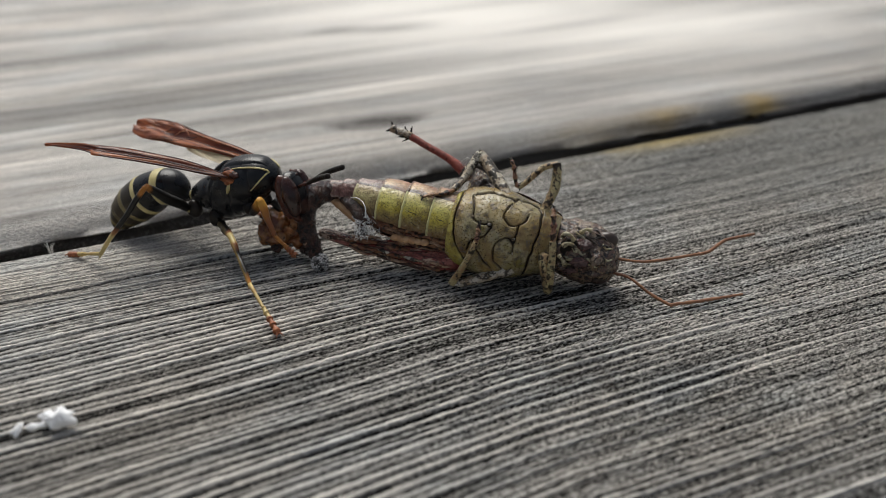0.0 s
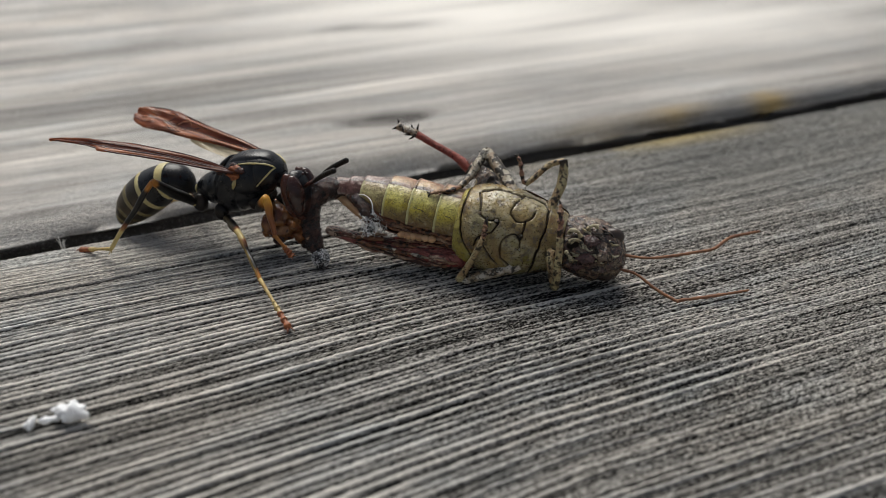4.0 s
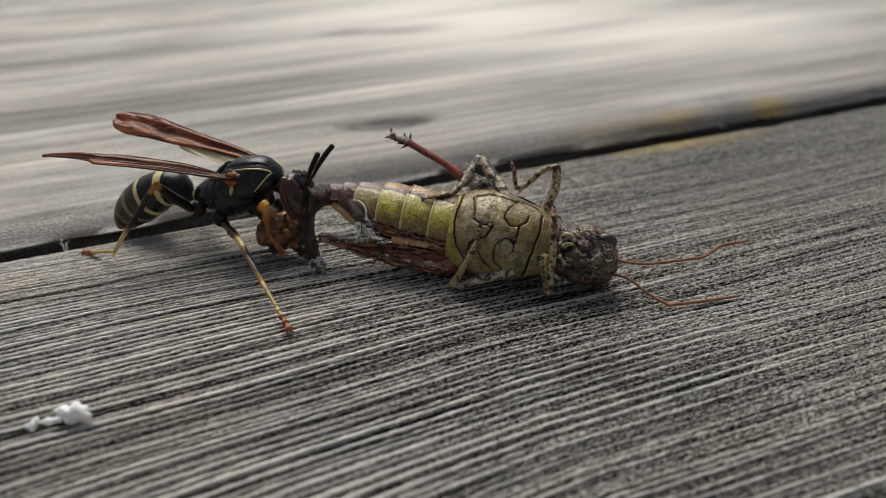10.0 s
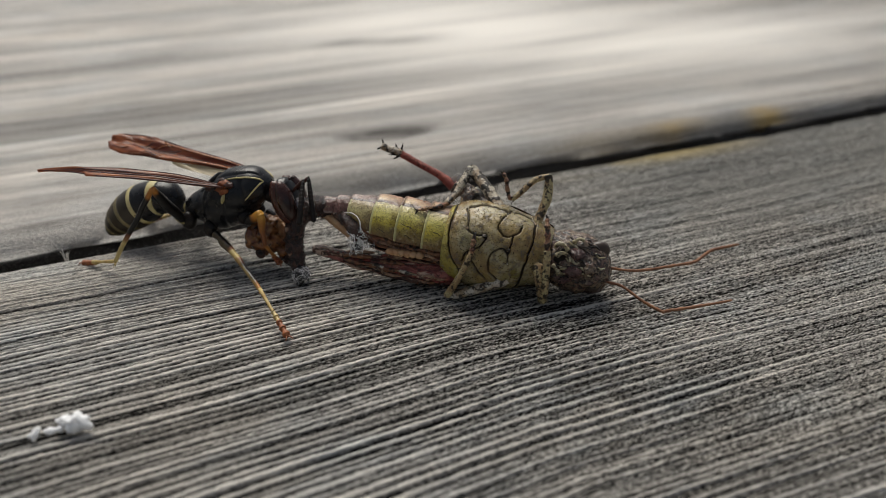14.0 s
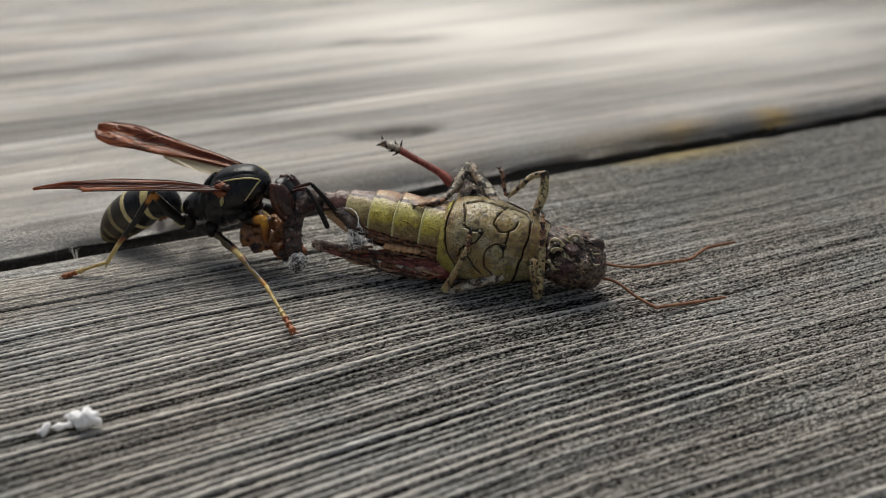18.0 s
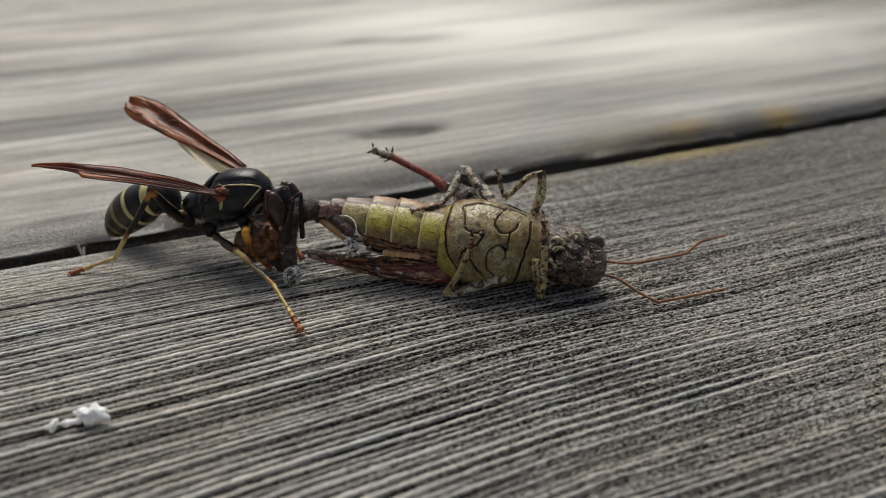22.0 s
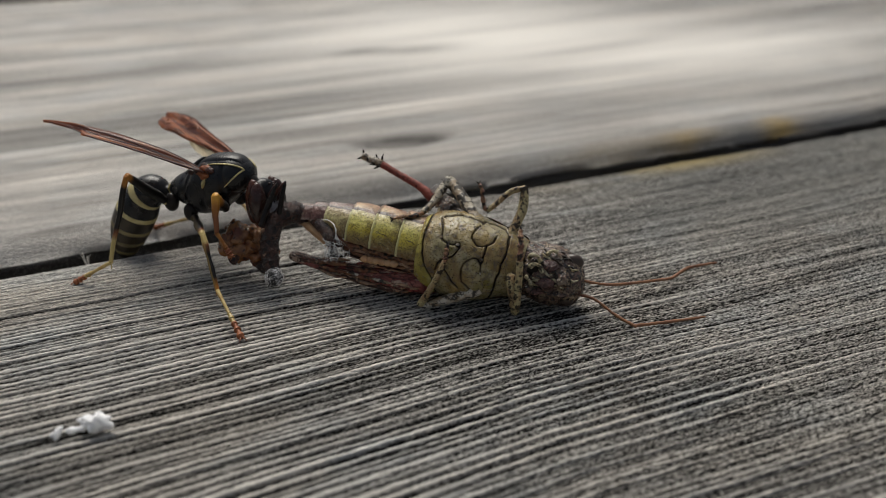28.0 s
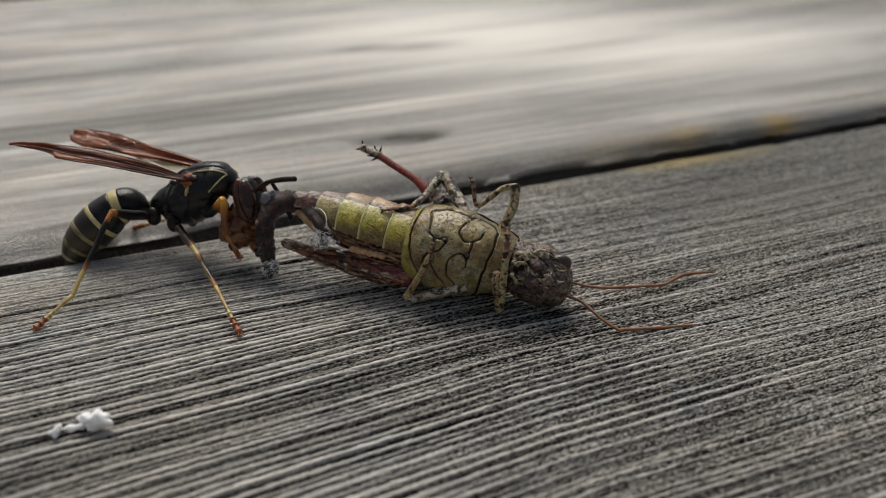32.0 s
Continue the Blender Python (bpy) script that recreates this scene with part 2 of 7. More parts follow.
NEAR_WING_AIM = [
    (0, -0.958, -0.266, 0.111),
    (0.5, -0.955, -0.258, 0.147),
    (1, -0.957, -0.257, 0.139),
    (1.5, -0.96, -0.255, 0.116),
    (2, -0.957, -0.268, 0.114),
    (2.5, -0.958, -0.265, 0.114),
    (3, -0.955, -0.277, 0.109),
    (3.5, -0.953, -0.285, 0.1),
    (5.5, -0.954, -0.259, 0.149),
    (6, -0.949, -0.277, 0.149),
    (6.5, -0.952, -0.288, 0.108),
    (7, -0.945, -0.311, 0.102),
    (7.5, -0.942, -0.305, 0.14),
    (8, -0.942, -0.316, 0.111),
    (8.5, -0.95, -0.294, 0.104),
    (9, -0.95, -0.299, 0.093),
    (9.5, -0.95, -0.295, 0.099),
    (10, -0.94, -0.326, 0.101),
    (10.5, -0.954, -0.283, 0.104),
    (11, -0.946, -0.315, 0.075),
    (11.5, -0.952, -0.296, 0.076),
    (12, -0.947, -0.313, 0.069),
    (12.5, -0.961, -0.265, 0.076),
    (13, -0.952, -0.291, 0.093),
    (13.5, -0.954, -0.295, 0.06),
    (14, -0.95, -0.307, 0.059),
    (14.5, -0.95, -0.309, 0.048),
    (16.5, -0.956, -0.291, 0.035),
    (17, -0.959, -0.277, 0.066),
    (17.5, -0.963, -0.267, 0.045),
    (18, -0.959, -0.278, 0.054),
    (18.5, -0.957, -0.285, 0.061),
    (19, -0.962, -0.264, 0.067),
    (19.5, -0.957, -0.289, 0.038),
    (20, -0.957, -0.286, 0.046),
    (20.5, -0.963, -0.254, 0.096),
    (21, -0.961, -0.254, 0.107),
    (21.5, -0.954, -0.28, 0.104),
    (22, -0.955, -0.267, 0.126),
    (22.5, -0.959, -0.264, 0.107),
    (23, -0.957, -0.274, 0.097),
    (23.5, -0.957, -0.273, 0.098),
    (24, -0.96, -0.264, 0.095),
    (24.5, -0.975, -0.205, 0.084),
    (25, -0.975, -0.205, 0.089),
    (25.5, -0.984, -0.16, 0.079),
    (27.5, -0.982, -0.149, 0.118),
    (28, -0.976, -0.174, 0.129),
    (28.5, -0.968, -0.218, 0.121),
    (29, -0.976, -0.19, 0.106),
    (29.5, -0.962, -0.262, 0.081),
    (30, -0.94, -0.31, 0.145),
    (30.5, -0.944, -0.279, 0.177),
    (31, -0.938, -0.308, 0.157),
    (31.5, -0.948, -0.281, 0.151),
    (32, -0.944, -0.295, 0.146),
]
FAR_WING_AIM = [
    (0, -0.971, 0.238, 0.018),
    (0.5, -0.958, 0.288, -0.008),
    (1, -0.976, 0.218, 0.008),
    (1.5, -0.974, 0.224, 0.035),
    (2, -0.975, 0.218, 0.035),
    (2.5, -0.979, 0.202, 0.032),
    (3, -0.975, 0.219, 0.022),
    (3.5, -0.98, 0.197, 0.024),
    (5.5, -0.957, 0.281, 0.068),
    (6, -0.966, 0.251, 0.068),
    (6.5, -0.972, 0.217, 0.086),
    (7, -0.98, 0.183, 0.082),
    (7.5, -0.971, 0.218, 0.101),
    (8, -0.971, 0.223, 0.09),
    (8.5, -0.97, 0.222, 0.103),
    (9, -0.967, 0.241, 0.08),
    (9.5, -0.965, 0.237, 0.111),
    (10, -0.991, 0.09, 0.098),
    (10.5, -0.982, 0.177, 0.061),
    (11, -0.983, 0.158, 0.091),
    (11.5, -0.982, 0.149, 0.119),
    (12, -0.981, 0.175, 0.085),
    (12.5, -0.974, 0.222, 0.033),
    (13, -0.986, 0.145, 0.087),
    (13.5, -0.987, 0.148, 0.057),
    (14, -0.992, 0.111, 0.06),
    (14.5, -0.991, 0.128, 0.038),
    (16.5, -0.979, 0.165, 0.123),
    (17, -0.978, 0.176, 0.112),
    (17.5, -0.979, 0.177, 0.103),
    (18, -0.98, 0.143, 0.139),
    (18.5, -0.98, 0.155, 0.125),
    (19, -0.967, 0.215, 0.136),
    (19.5, -0.969, 0.183, 0.165),
    (20, -0.963, 0.234, 0.134),
    (20.5, -0.949, 0.274, 0.157),
    (21, -0.945, 0.299, 0.13),
    (21.5, -0.959, 0.239, 0.155),
    (22, -0.931, 0.333, 0.146),
    (22.5, -0.928, 0.34, 0.15),
    (23, -0.938, 0.325, 0.121),
    (23.5, -0.933, 0.351, 0.076),
    (24, -0.931, 0.366, 0.007),
    (24.5, -0.894, 0.437, -0.105),
    (25, -0.89, 0.444, -0.101),
    (25.5, -0.859, 0.502, -0.095),
    (27.5, -0.86, 0.509, -0.034),
    (28, -0.883, 0.469, 0.012),
    (28.5, -0.925, 0.376, 0.047),
    (29, -0.947, 0.312, 0.072),
    (29.5, -0.998, -0.02, 0.057),
    (30, -0.988, 0.059, 0.143),
    (30.5, -0.989, 0.017, 0.146),
    (31, -0.99, 0.072, 0.124),
    (31.5, -0.983, -0.034, 0.182),
    (32, -0.99, 0.015, 0.142),
]
TAIL_AIM = [
    (0, -0.168, -0.516, -0.84),
    (1, -0.165, -0.598, -0.784),
    (2, -0.202, -0.506, -0.838),
    (3, -0.177, -0.505, -0.845),
    (3.5, -0.201, -0.507, -0.838),
    (5.5, -0.359, -0.607, -0.709),
    (6, -0.264, -0.495, -0.828),
    (7, -0.301, -0.493, -0.816),
    (8, -0.251, -0.494, -0.833),
    (9, -0.196, -0.621, -0.759),
    (10, -0.202, -0.469, -0.86),
    (11, -0.185, -0.584, -0.79),
    (12, -0.205, -0.523, -0.827),
    (13, -0.289, -0.491, -0.822),
    (14, -0.349, -0.477, -0.806),
    (14.5, -0.283, -0.652, -0.704),
    (16.5, -0.365, -0.581, -0.728),
    (17, -0.313, -0.77, -0.556),
    (18, -0.337, -0.761, -0.554),
    (19, -0.352, -0.776, -0.524),
    (20, -0.561, -0.442, -0.699),
    (21, -0.464, -0.6, -0.652),
    (21.5, -0.315, -0.815, -0.487),
    (22, -0.393, -0.654, -0.646),
    (23, -0.293, -0.743, -0.602),
    (24, -0.32, -0.755, -0.573),
    (24.5, -0.369, -0.664, -0.65),
    (25, -0.354, -0.676, -0.646),
    (25.5, -0.368, -0.644, -0.671),
    (27.5, -0.338, -0.657, -0.674),
    (28, -0.348, -0.67, -0.656),
    (29, -0.313, -0.491, -0.813),
    (30, -0.294, -0.494, -0.818),
    (31, -0.261, -0.485, -0.835),
    (32, -0.299, -0.483, -0.823),
]
FORELEG_AIM = [
    (0, 0.592, -0.436, 0.678, 0.472, -0.139, -0.871),
    (3, 0.702, -0.406, 0.585, 0.357, -0.227, -0.906),
    (6, 0.271, -0.526, 0.806, 0.373, -0.329, -0.867),
    (9, 0.575, -0.493, 0.653, -0.038, 0.067, -0.997),
    (13, 0.725, -0.389, 0.568, 0.012, 0.166, -0.986),
    (17, 0.831, -0.446, 0.331, -0.179, 0.299, -0.937),
    (19, 0.753, -0.518, 0.406, -0.158, 0.283, -0.946),
    (21, 0.422, -0.737, 0.527, -0.083, 0.247, -0.966),
    (22, 0.419, -0.866, 0.273, -0.038, 0.352, -0.935),
    (23, 0.658, -0.753, 0.01, -0.253, 0.416, -0.874),
    (23.5, 0.657, -0.753, 0.039, -0.242, 0.388, -0.889),
    (24, 0.361, -0.928, 0.086, 0.049, 0.413, -0.91),
    (24.5, 0.099, -0.796, 0.597, 0.257, -0.262, -0.93),
    (25, -0.241, -0.777, 0.582, 0.269, -0.211, -0.94),
    (27.5, -0.071, -0.85, 0.521, 0.26, -0.253, -0.932),
    (28, 0.107, -0.738, 0.666, 0.266, -0.261, -0.928),
    (29, 0.361, -0.847, 0.39, 0.366, -0.107, -0.924),
    (30, 0.786, -0.251, 0.565, 0.157, -0.166, -0.974),
    (31, 0.78, -0.281, 0.559, 0.203, -0.12, -0.972),
    (32, 0.71, -0.253, 0.657, 0.164, -0.161, -0.973),
]

# ---- camera ----
cam = camera(52, 32.0, soft=0.5)
walk(cam, [(t, at_mm(*p)) for t, *p in CAMERA_WAY], exposures=[(0.0, 0.0, 6400, 8), (3.5, 0.0, 6400, 8), (5.5, -0.14, 6600, 8), (22.0, -0.18, 6600, 8), (24.0, -0.26, 6600, 8), (32.0, -0.26, 6600, 8)])
cam.data.dof.use_dof = True
cam.data.dof.focus_distance = 0.081
cam.data.dof.aperture_fstop = 29.0

# ---- light: overcast daylight ----
world = bpy.data.worlds.new("world")
scene.world = world
world.use_nodes = True
wn = world.node_tree.nodes
sky = wn.new("ShaderNodeTexSky")
sky.sky_type = "NISHITA"
sky.sun_disc = False
sky.sun_elevation = radians(56)
sky.sun_rotation = radians(-14)
sky.air_density = 1.0
sky.dust_density = 5.0
sky.ozone_density = 1.0
wn["Background"].inputs["Strength"].default_value = 0.084
cloud = wn.new("ShaderNodeHueSaturation")
cloud.inputs["Saturation"].default_value = 0.6
world.node_tree.links.new(sky.outputs[0], cloud.inputs["Color"])
world.node_tree.links.new(cloud.outputs[0], wn["Background"].inputs["Color"])
sun = new("sun", bpy.data.lights.new("sun", "SUN"))
sun.data.energy = 2.8
sun.data.angle = radians(38)
sun.data.color = (1.0, 0.97, 0.92)
sun.matrix_world = look((-0.14, 0.54, 0.83), (0, 0, 0))


# ---- materials ----
class Nodes:
    """A small helper that builds node materials."""

    def __init__(self, name, rough=0.6, metal=0.0, spec=0.5):
        self.mat = bpy.data.materials.new(name)
        self.mat.use_nodes = True
        self.t = self.mat.node_tree
        self.b = self.t.nodes["Principled BSDF"]
        self.b.inputs["Roughness"].default_value = rough
        self.b.inputs["Metallic"].default_value = metal
        self.b.inputs["Specular IOR Level"].default_value = spec
        self.co = self.t.nodes.new("ShaderNodeTexCoord").outputs["Object"]

    def link(self, a, b):
        self.t.links.new(a, b)

    def put(self, value, socket):
        if isinstance(value, (int, float)):
            socket.default_value = value
        elif isinstance(value, (tuple, list)):
            socket.default_value = (*value, 1.0) if len(value) == 3 and len(socket.default_value) == 4 else value
        else:
            self.link(value, socket)

    def scaled(self, sx, sy, sz, co=None):
        n = self.t.nodes.new("ShaderNodeMapping")
        n.inputs["Scale"].default_value = (sx, sy, sz)
        self.link(co or self.co, n.inputs["Vector"])
        return n.outputs[0]

    def noise(self, scale, co=None, detail=4.0, rough=0.55, distort=0.0):
        n = self.t.nodes.new("ShaderNodeTexNoise")
        n.inputs["Scale"].default_value = scale
        n.inputs["Detail"].default_value = detail
        n.inputs["Roughness"].default_value = rough
        n.inputs["Distortion"].default_value = distort
        self.link(co or self.co, n.inputs["Vector"])
        return n.outputs["Fac"]

    def dots(self, scale, co=None, randomness=1.0):
        n = self.t.nodes.new("ShaderNodeTexVoronoi")
        n.inputs["Scale"].default_value = scale
        n.inputs["Randomness"].default_value = randomness
        self.link(co or self.co, n.inputs["Vector"])
        return n.outputs["Distance"]

    def attr(self, name):
        n = self.t.nodes.new("ShaderNodeAttribute")
        n.attribute_name = name
        return n.outputs["Fac"]

    def math(self, op, a, b=0.0, c=0.0):
        n = self.t.nodes.new("ShaderNodeMath")
        n.operation = op
        for v, s in zip((a, b, c), n.inputs):
            self.put(v, s)
        return n.outputs[0]

    def ramp(self, fac, *stops):
        n = self.t.nodes.new("ShaderNodeValToRGB")
        e = n.color_ramp.elements
        while len(e) < len(stops):
            e.new(0.5)
        for k, (p, c) in zip(e, stops):
            k.position = p
            k.color = (*c, 1.0) if isinstance(c, tuple) else (c, c, c, 1.0)
        self.link(fac, n.inputs[0])
        return n.outputs[0]

    def mix(self, fac, a, b, how="MIX"):
        n = self.t.nodes.new("ShaderNodeMix")
        n.data_type = "RGBA"
        n.blend_type = how
        self.put(fac, n.inputs[0])
        self.put(a, n.inputs[6])
        self.put(b, n.inputs[7])
        return n.outputs[2]

    def colour(self, c):
        self.put(c, self.b.inputs["Base Color"])
        return self

    def rough(self, r):
        self.put(r, self.b.inputs["Roughness"])
        return self

    def bump(self, height, strength=0.5, distance=0.0001):
        n = self.t.nodes.new("ShaderNodeBump")
        n.inputs["Strength"].default_value = strength
        n.inputs["Distance"].default_value = distance
        self.link(height, n.inputs["Height"])
        self.link(n.outputs[0], self.b.inputs["Normal"])
        return self


def wood(name, ridge, groove, ochre, rough, gloss, speck, bands, worn):
    """Weathered grey softwood: the growth rings come with the mesh, fibres and specks run along the grain (x)."""
    m = Nodes(name, rough=rough, spec=gloss)
    ring, edge, knot, calm = m.attr("ring"), m.attr("edge"), m.attr("knot"), m.attr("calm")
    fibre = m.noise(1.0, m.scaled(160, 4200, 900), 6.0, 0.68)
    fleck = m.noise(1.0, m.scaled(2700, 10500, 3000), 2.0, 0.6)
    dust = m.noise(1.0, m.scaled(5200, 17000, 6000), 1.0, 0.6)
    streak = m.noise(1.0, m.scaled(35, 900, 300), 4.0, 0.6)
    # specks sit in the soft wood, the hard crests stay clean
    soft = m.math("MULTIPLY", m.attr("speck"), m.math("SUBTRACT", 1.1, m.math("MULTIPLY", ring, 0.75)))
    grain = m.math("MULTIPLY_ADD", m.ramp(fleck, (0.38, 0.0), (0.62, 1.0)), speck, -0.5 * speck)
    grain = m.math("ADD", grain, m.math("MULTIPLY_ADD", m.ramp(dust, (0.36, 0.0), (0.64, 1.0)), 0.6 * speck, -0.3 * speck))
    grain = m.math("ADD", grain, m.math("MULTIPLY_ADD", fibre, 1.3 * speck, -0.65 * speck))
    tone = m.math("MULTIPLY", grain, soft)
    tone = m.math("ADD", tone, m.math("MULTIPLY_ADD", streak, 0.9 * speck, -0.45 * speck))
    broad = m.noise(1.0, m.scaled(7, 95, 60), 4.0, 0.6, 0.3)
    tone = m.math("ADD", tone, m.math("MULTIPLY_ADD", broad, 2.0 * bands, -1.0 * bands))
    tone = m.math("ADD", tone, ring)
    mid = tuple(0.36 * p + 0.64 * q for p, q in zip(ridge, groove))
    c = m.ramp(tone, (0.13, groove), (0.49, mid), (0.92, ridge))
    dark = m.noise(1.0, m.scaled(14, 330, 160), 5.0, 0.65, 0.3)
    c = m.mix(m.ramp(dark, (0.56, 0.0), (0.74, 0.35 * worn)), c, m.mix(0.7, c, (0.05, 0.045, 0.038)))
    patch = m.noise(1.0, m.scaled(22, 60, 40), 3.0, 0.55)
    c = m.mix(m.ramp(patch, (0.40, 0.0), (0.72, 0.45)), c, m.mix(1.0, c, (1.10, 1.02, 0.92), "MULTIPLY"))
    blue = m.noise(1.0, m.scaled(60, 130, 40), 3.0, 0.6)
    c = m.mix(m.ramp(blue, (0.48, 0.0), (0.66, 0.6)), c, m.mix(1.0, c, (0.90, 0.98, 1.06), "MULTIPLY"))
    stain = m.noise(1.0, m.scaled(38, 75, 50), 4.0, 0.6, 0.4)
    c = m.mix(m.ramp(stain, (0.50, 0.0), (0.72, 0.45 * worn)), c, m.mix(0.7, c, (0.06, 0.058, 0.056)))
    # far board's sky sheen, painted as a paler colour
    c = m.mix(m.math("MULTIPLY", m.attr("sky_sheen"), m.ramp(broad, (0.25, 0.45), (0.6, 1.0))), c, (0.93, 0.885, 0.81))
    # washed-out areas lose their contrast
    wash = m.mix(m.ramp(streak, (0.3, 0.0), (0.7, 1.0)), (0.155, 0.152, 0.142), (0.26, 0.255, 0.235))
    c = m.mix(m.math("MULTIPLY", calm, 0.72), c, wash)
    moss = m.math("MULTIPLY", edge, m.ramp(m.noise(1.0, m.scaled(45, 120, 60), 3.0), (0.34, 0.0), (0.56, 1.0)))
    c = m.mix(moss, c, ochre)
    c = m.mix(knot, c, m.mix(fibre, (0.045, 0.030, 0.018), (0.012, 0.010, 0.008)))
    m.colour(c)
    m.rough(m.ramp(fibre, (0.2, rough - 0.1), (0.8, min(rough + 0.12, 1.0))))
    hgt = m.math("ADD", m.math("MULTIPLY", fibre, 0.6), m.math("MULTIPLY", fleck, 0.9))
    m.bump(hgt, 1.0, 0.00022)
    return m.mat


def chitin(name, base, other, scale=900.0, rough=0.28, spec=0.5, bump=0.15):
    m = Nodes(name, rough=rough, spec=spec)
    n = m.noise(scale, detail=5.0)
    m.colour(m.mix(m.ramp(n, (0.35, 0.0), (0.68, 1.0)), base, other))
    fine = m.noise(scale * 9, detail=2.0)
    m.rough(m.ramp(n, (0.3, max(rough - 0.08, 0.05)), (0.7, min(rough + 0.18, 1.0))))
    m.bump(fine, bump, 0.00003)
    return m.mat


def membrane(name, base, other, scale):
    """Thin wing skin that lets some of the light through."""
    m = Nodes(name, rough=0.28, spec=0.45)
    n = m.noise(1.0, m.scaled(scale * 0.5, scale * 7, scale), 4.0, 0.6)
    c = m.mix(m.ramp(n, (0.42, 0.0), (0.58, 1.0)), base, other)
    m.colour(c)
    m.bump(n, 0.9, 0.0001)
    thin = m.t.nodes.new("ShaderNodeBsdfTranslucent")
    m.link(m.mix(0.5, c, base), thin.inputs["Color"])
    both = m.t.nodes.new("ShaderNodeMixShader")
    both.inputs[0].default_value = 0.45
    m.link(m.b.outputs[0], both.inputs[1])
    m.link(thin.outputs[0], both.inputs[2])
    m.link(both.outputs[0], m.t.nodes["Material Output"].inputs["Surface"])
    return m.mat


def mottled(name, base, other, dark, dot_scale=2600.0, dot=0.28, scale=420.0, rough=0.55, bump=0.5, spots=0.9, pale=0.6, spec=0.4):
    """Two tones that drift into each other, with small dark spots, pits and dirt."""
    m = Nodes(name, rough=rough, spec=spec)
    n = m.noise(scale, detail=4.0)
    c = m.mix(m.ramp(n, (0.40, 0.0), (0.58, 1.0)), base, other)
    warp = m.t.nodes.new("ShaderNodeTexNoise")
    warp.inputs["Scale"].default_value = dot_scale * 0.55
    m.link(m.co, warp.inputs["Vector"])
    shift = m.t.nodes.new("ShaderNodeVectorMath")
    shift.operation = "MULTIPLY_ADD"
    m.link(warp.outputs["Color"], shift.inputs[0])
    shift.inputs[1].default_value = (1.3 / dot_scale,) * 3
    m.link(m.co, shift.inputs[2])
    d = m.dots(dot_scale, shift.outputs[0])
    keep = m.noise(scale * 1.7, detail=2.0)
    fac = m.math("MULTIPLY", m.ramp(d, (dot * 0.7, spots), (dot * 1.05, 0.0)), m.ramp(keep, (0.36, 0.0), (0.46, 1.0)))
    c = m.mix(fac, c, dark)
    smear = m.noise(scale * 3.1, detail=6.0, rough=0.75)
    c = m.mix(m.ramp(smear, (0.54, 0.0), (0.64, 0.85)), c, tuple(0.22 * p + 0.1 * q for p, q in zip(other, dark)))
    light = m.noise(scale * 4.3, detail=3.0, rough=0.7)
    c = m.mix(m.ramp(light, (0.58, 0.0), (0.70, pale)), c, tuple(min(1.75 * p + 0.006, 0.8) for p in base))
    m.colour(c)
    m.bump(m.math("ADD", m.noise(scale * 8, detail=5.0, rough=0.7), m.math("MULTIPLY", d, 0.8)), bump, 0.00022)
    return m.mat


def spotted(name, pale, tint, dark, scale, cover=0.5, rough=0.42, spec=0.4):
    """A pale skin with crisp dark spots and a few bars of a second tint."""
    m = Nodes(name, rough=rough, spec=spec)
    c = m.mix(m.ramp(m.noise(scale * 0.6, detail=3.0), (0.42, 0.0), (0.58, 1.0)), pale, tint)
    spot = m.noise(scale, detail=3.0, rough=0.62)
    c = m.mix(m.ramp(spot, (cover, 0.0), (cover + 0.05, 0.95)), c, dark)
    speck = m.noise(scale * 3.2, detail=2.0)
    c = m.mix(m.ramp(speck, (0.60, 0.0), (0.66, 0.8)), c, dark)
    c = m.mix(m.ramp(m.noise(scale * 2.3, detail=2.0), (0.62, 0.0), (0.70, 0.7)), c, tuple(min(1.5 * p, 0.8) for p in pale))
    m.colour(c)
    m.bump(m.math("ADD", spot, speck), 0.6, 0.0002)
    return m.mat


def ring_skin(name, stops, stain, rim, amount, drift=0.5):
    """The skin of an abdomen ring: bands across it, stains towards its front and a pale hind rim."""
    m = Nodes(name, rough=0.3, spec=0.5)
    along, across = m.attr("along"), m.attr("across")
    n = m.noise(520, detail=5.0, rough=0.65)
    c = m.ramp(m.math("ADD", across, m.math("MULTIPLY_ADD", n, drift, -0.5 * drift)), *stops)
    lead = m.math("MULTIPLY_ADD", along, -0.28, m.math("MULTIPLY_ADD", across, -0.16, 0.22))
    dirty = m.math("ADD", m.noise(900, detail=6.0, rough=0.7), lead)
    c = m.mix(m.ramp(dirty, (0.48, 0.0), (0.68, amount)), c, stain)
    grit = m.noise(6200, detail=3.0, rough=0.7)
    c = m.mix(m.ramp(grit, (0.50, 0.0), (0.62, 0.6)), c, (0.03, 0.018, 0.009))
    c = m.mix(m.ramp(m.noise(2100, detail=4.0, rough=0.7), (0.60, 0.0), (0.70, 0.5)), c, (0.56, 0.50, 0.30))
    c = m.mix(m.math("MULTIPLY", m.ramp(along, (0.885, 0.0), (0.925, 0.9)), m.ramp(grit, (0.35, 0.3), (0.5, 1.0))), c, rim)
    c = m.mix(m.ramp(along, (0.02, 0.9), (0.08, 0.0)), c, (0.03, 0.02, 0.01))
    m.colour(c)
    m.rough(m.ramp(n, (0.3, 0.2), (0.7, 0.42)))
    m.bump(m.math("ADD", m.noise(2600, detail=4.0), m.math("MULTIPLY", grit, 0.5)), 0.35, 0.0002)
    return m.mat


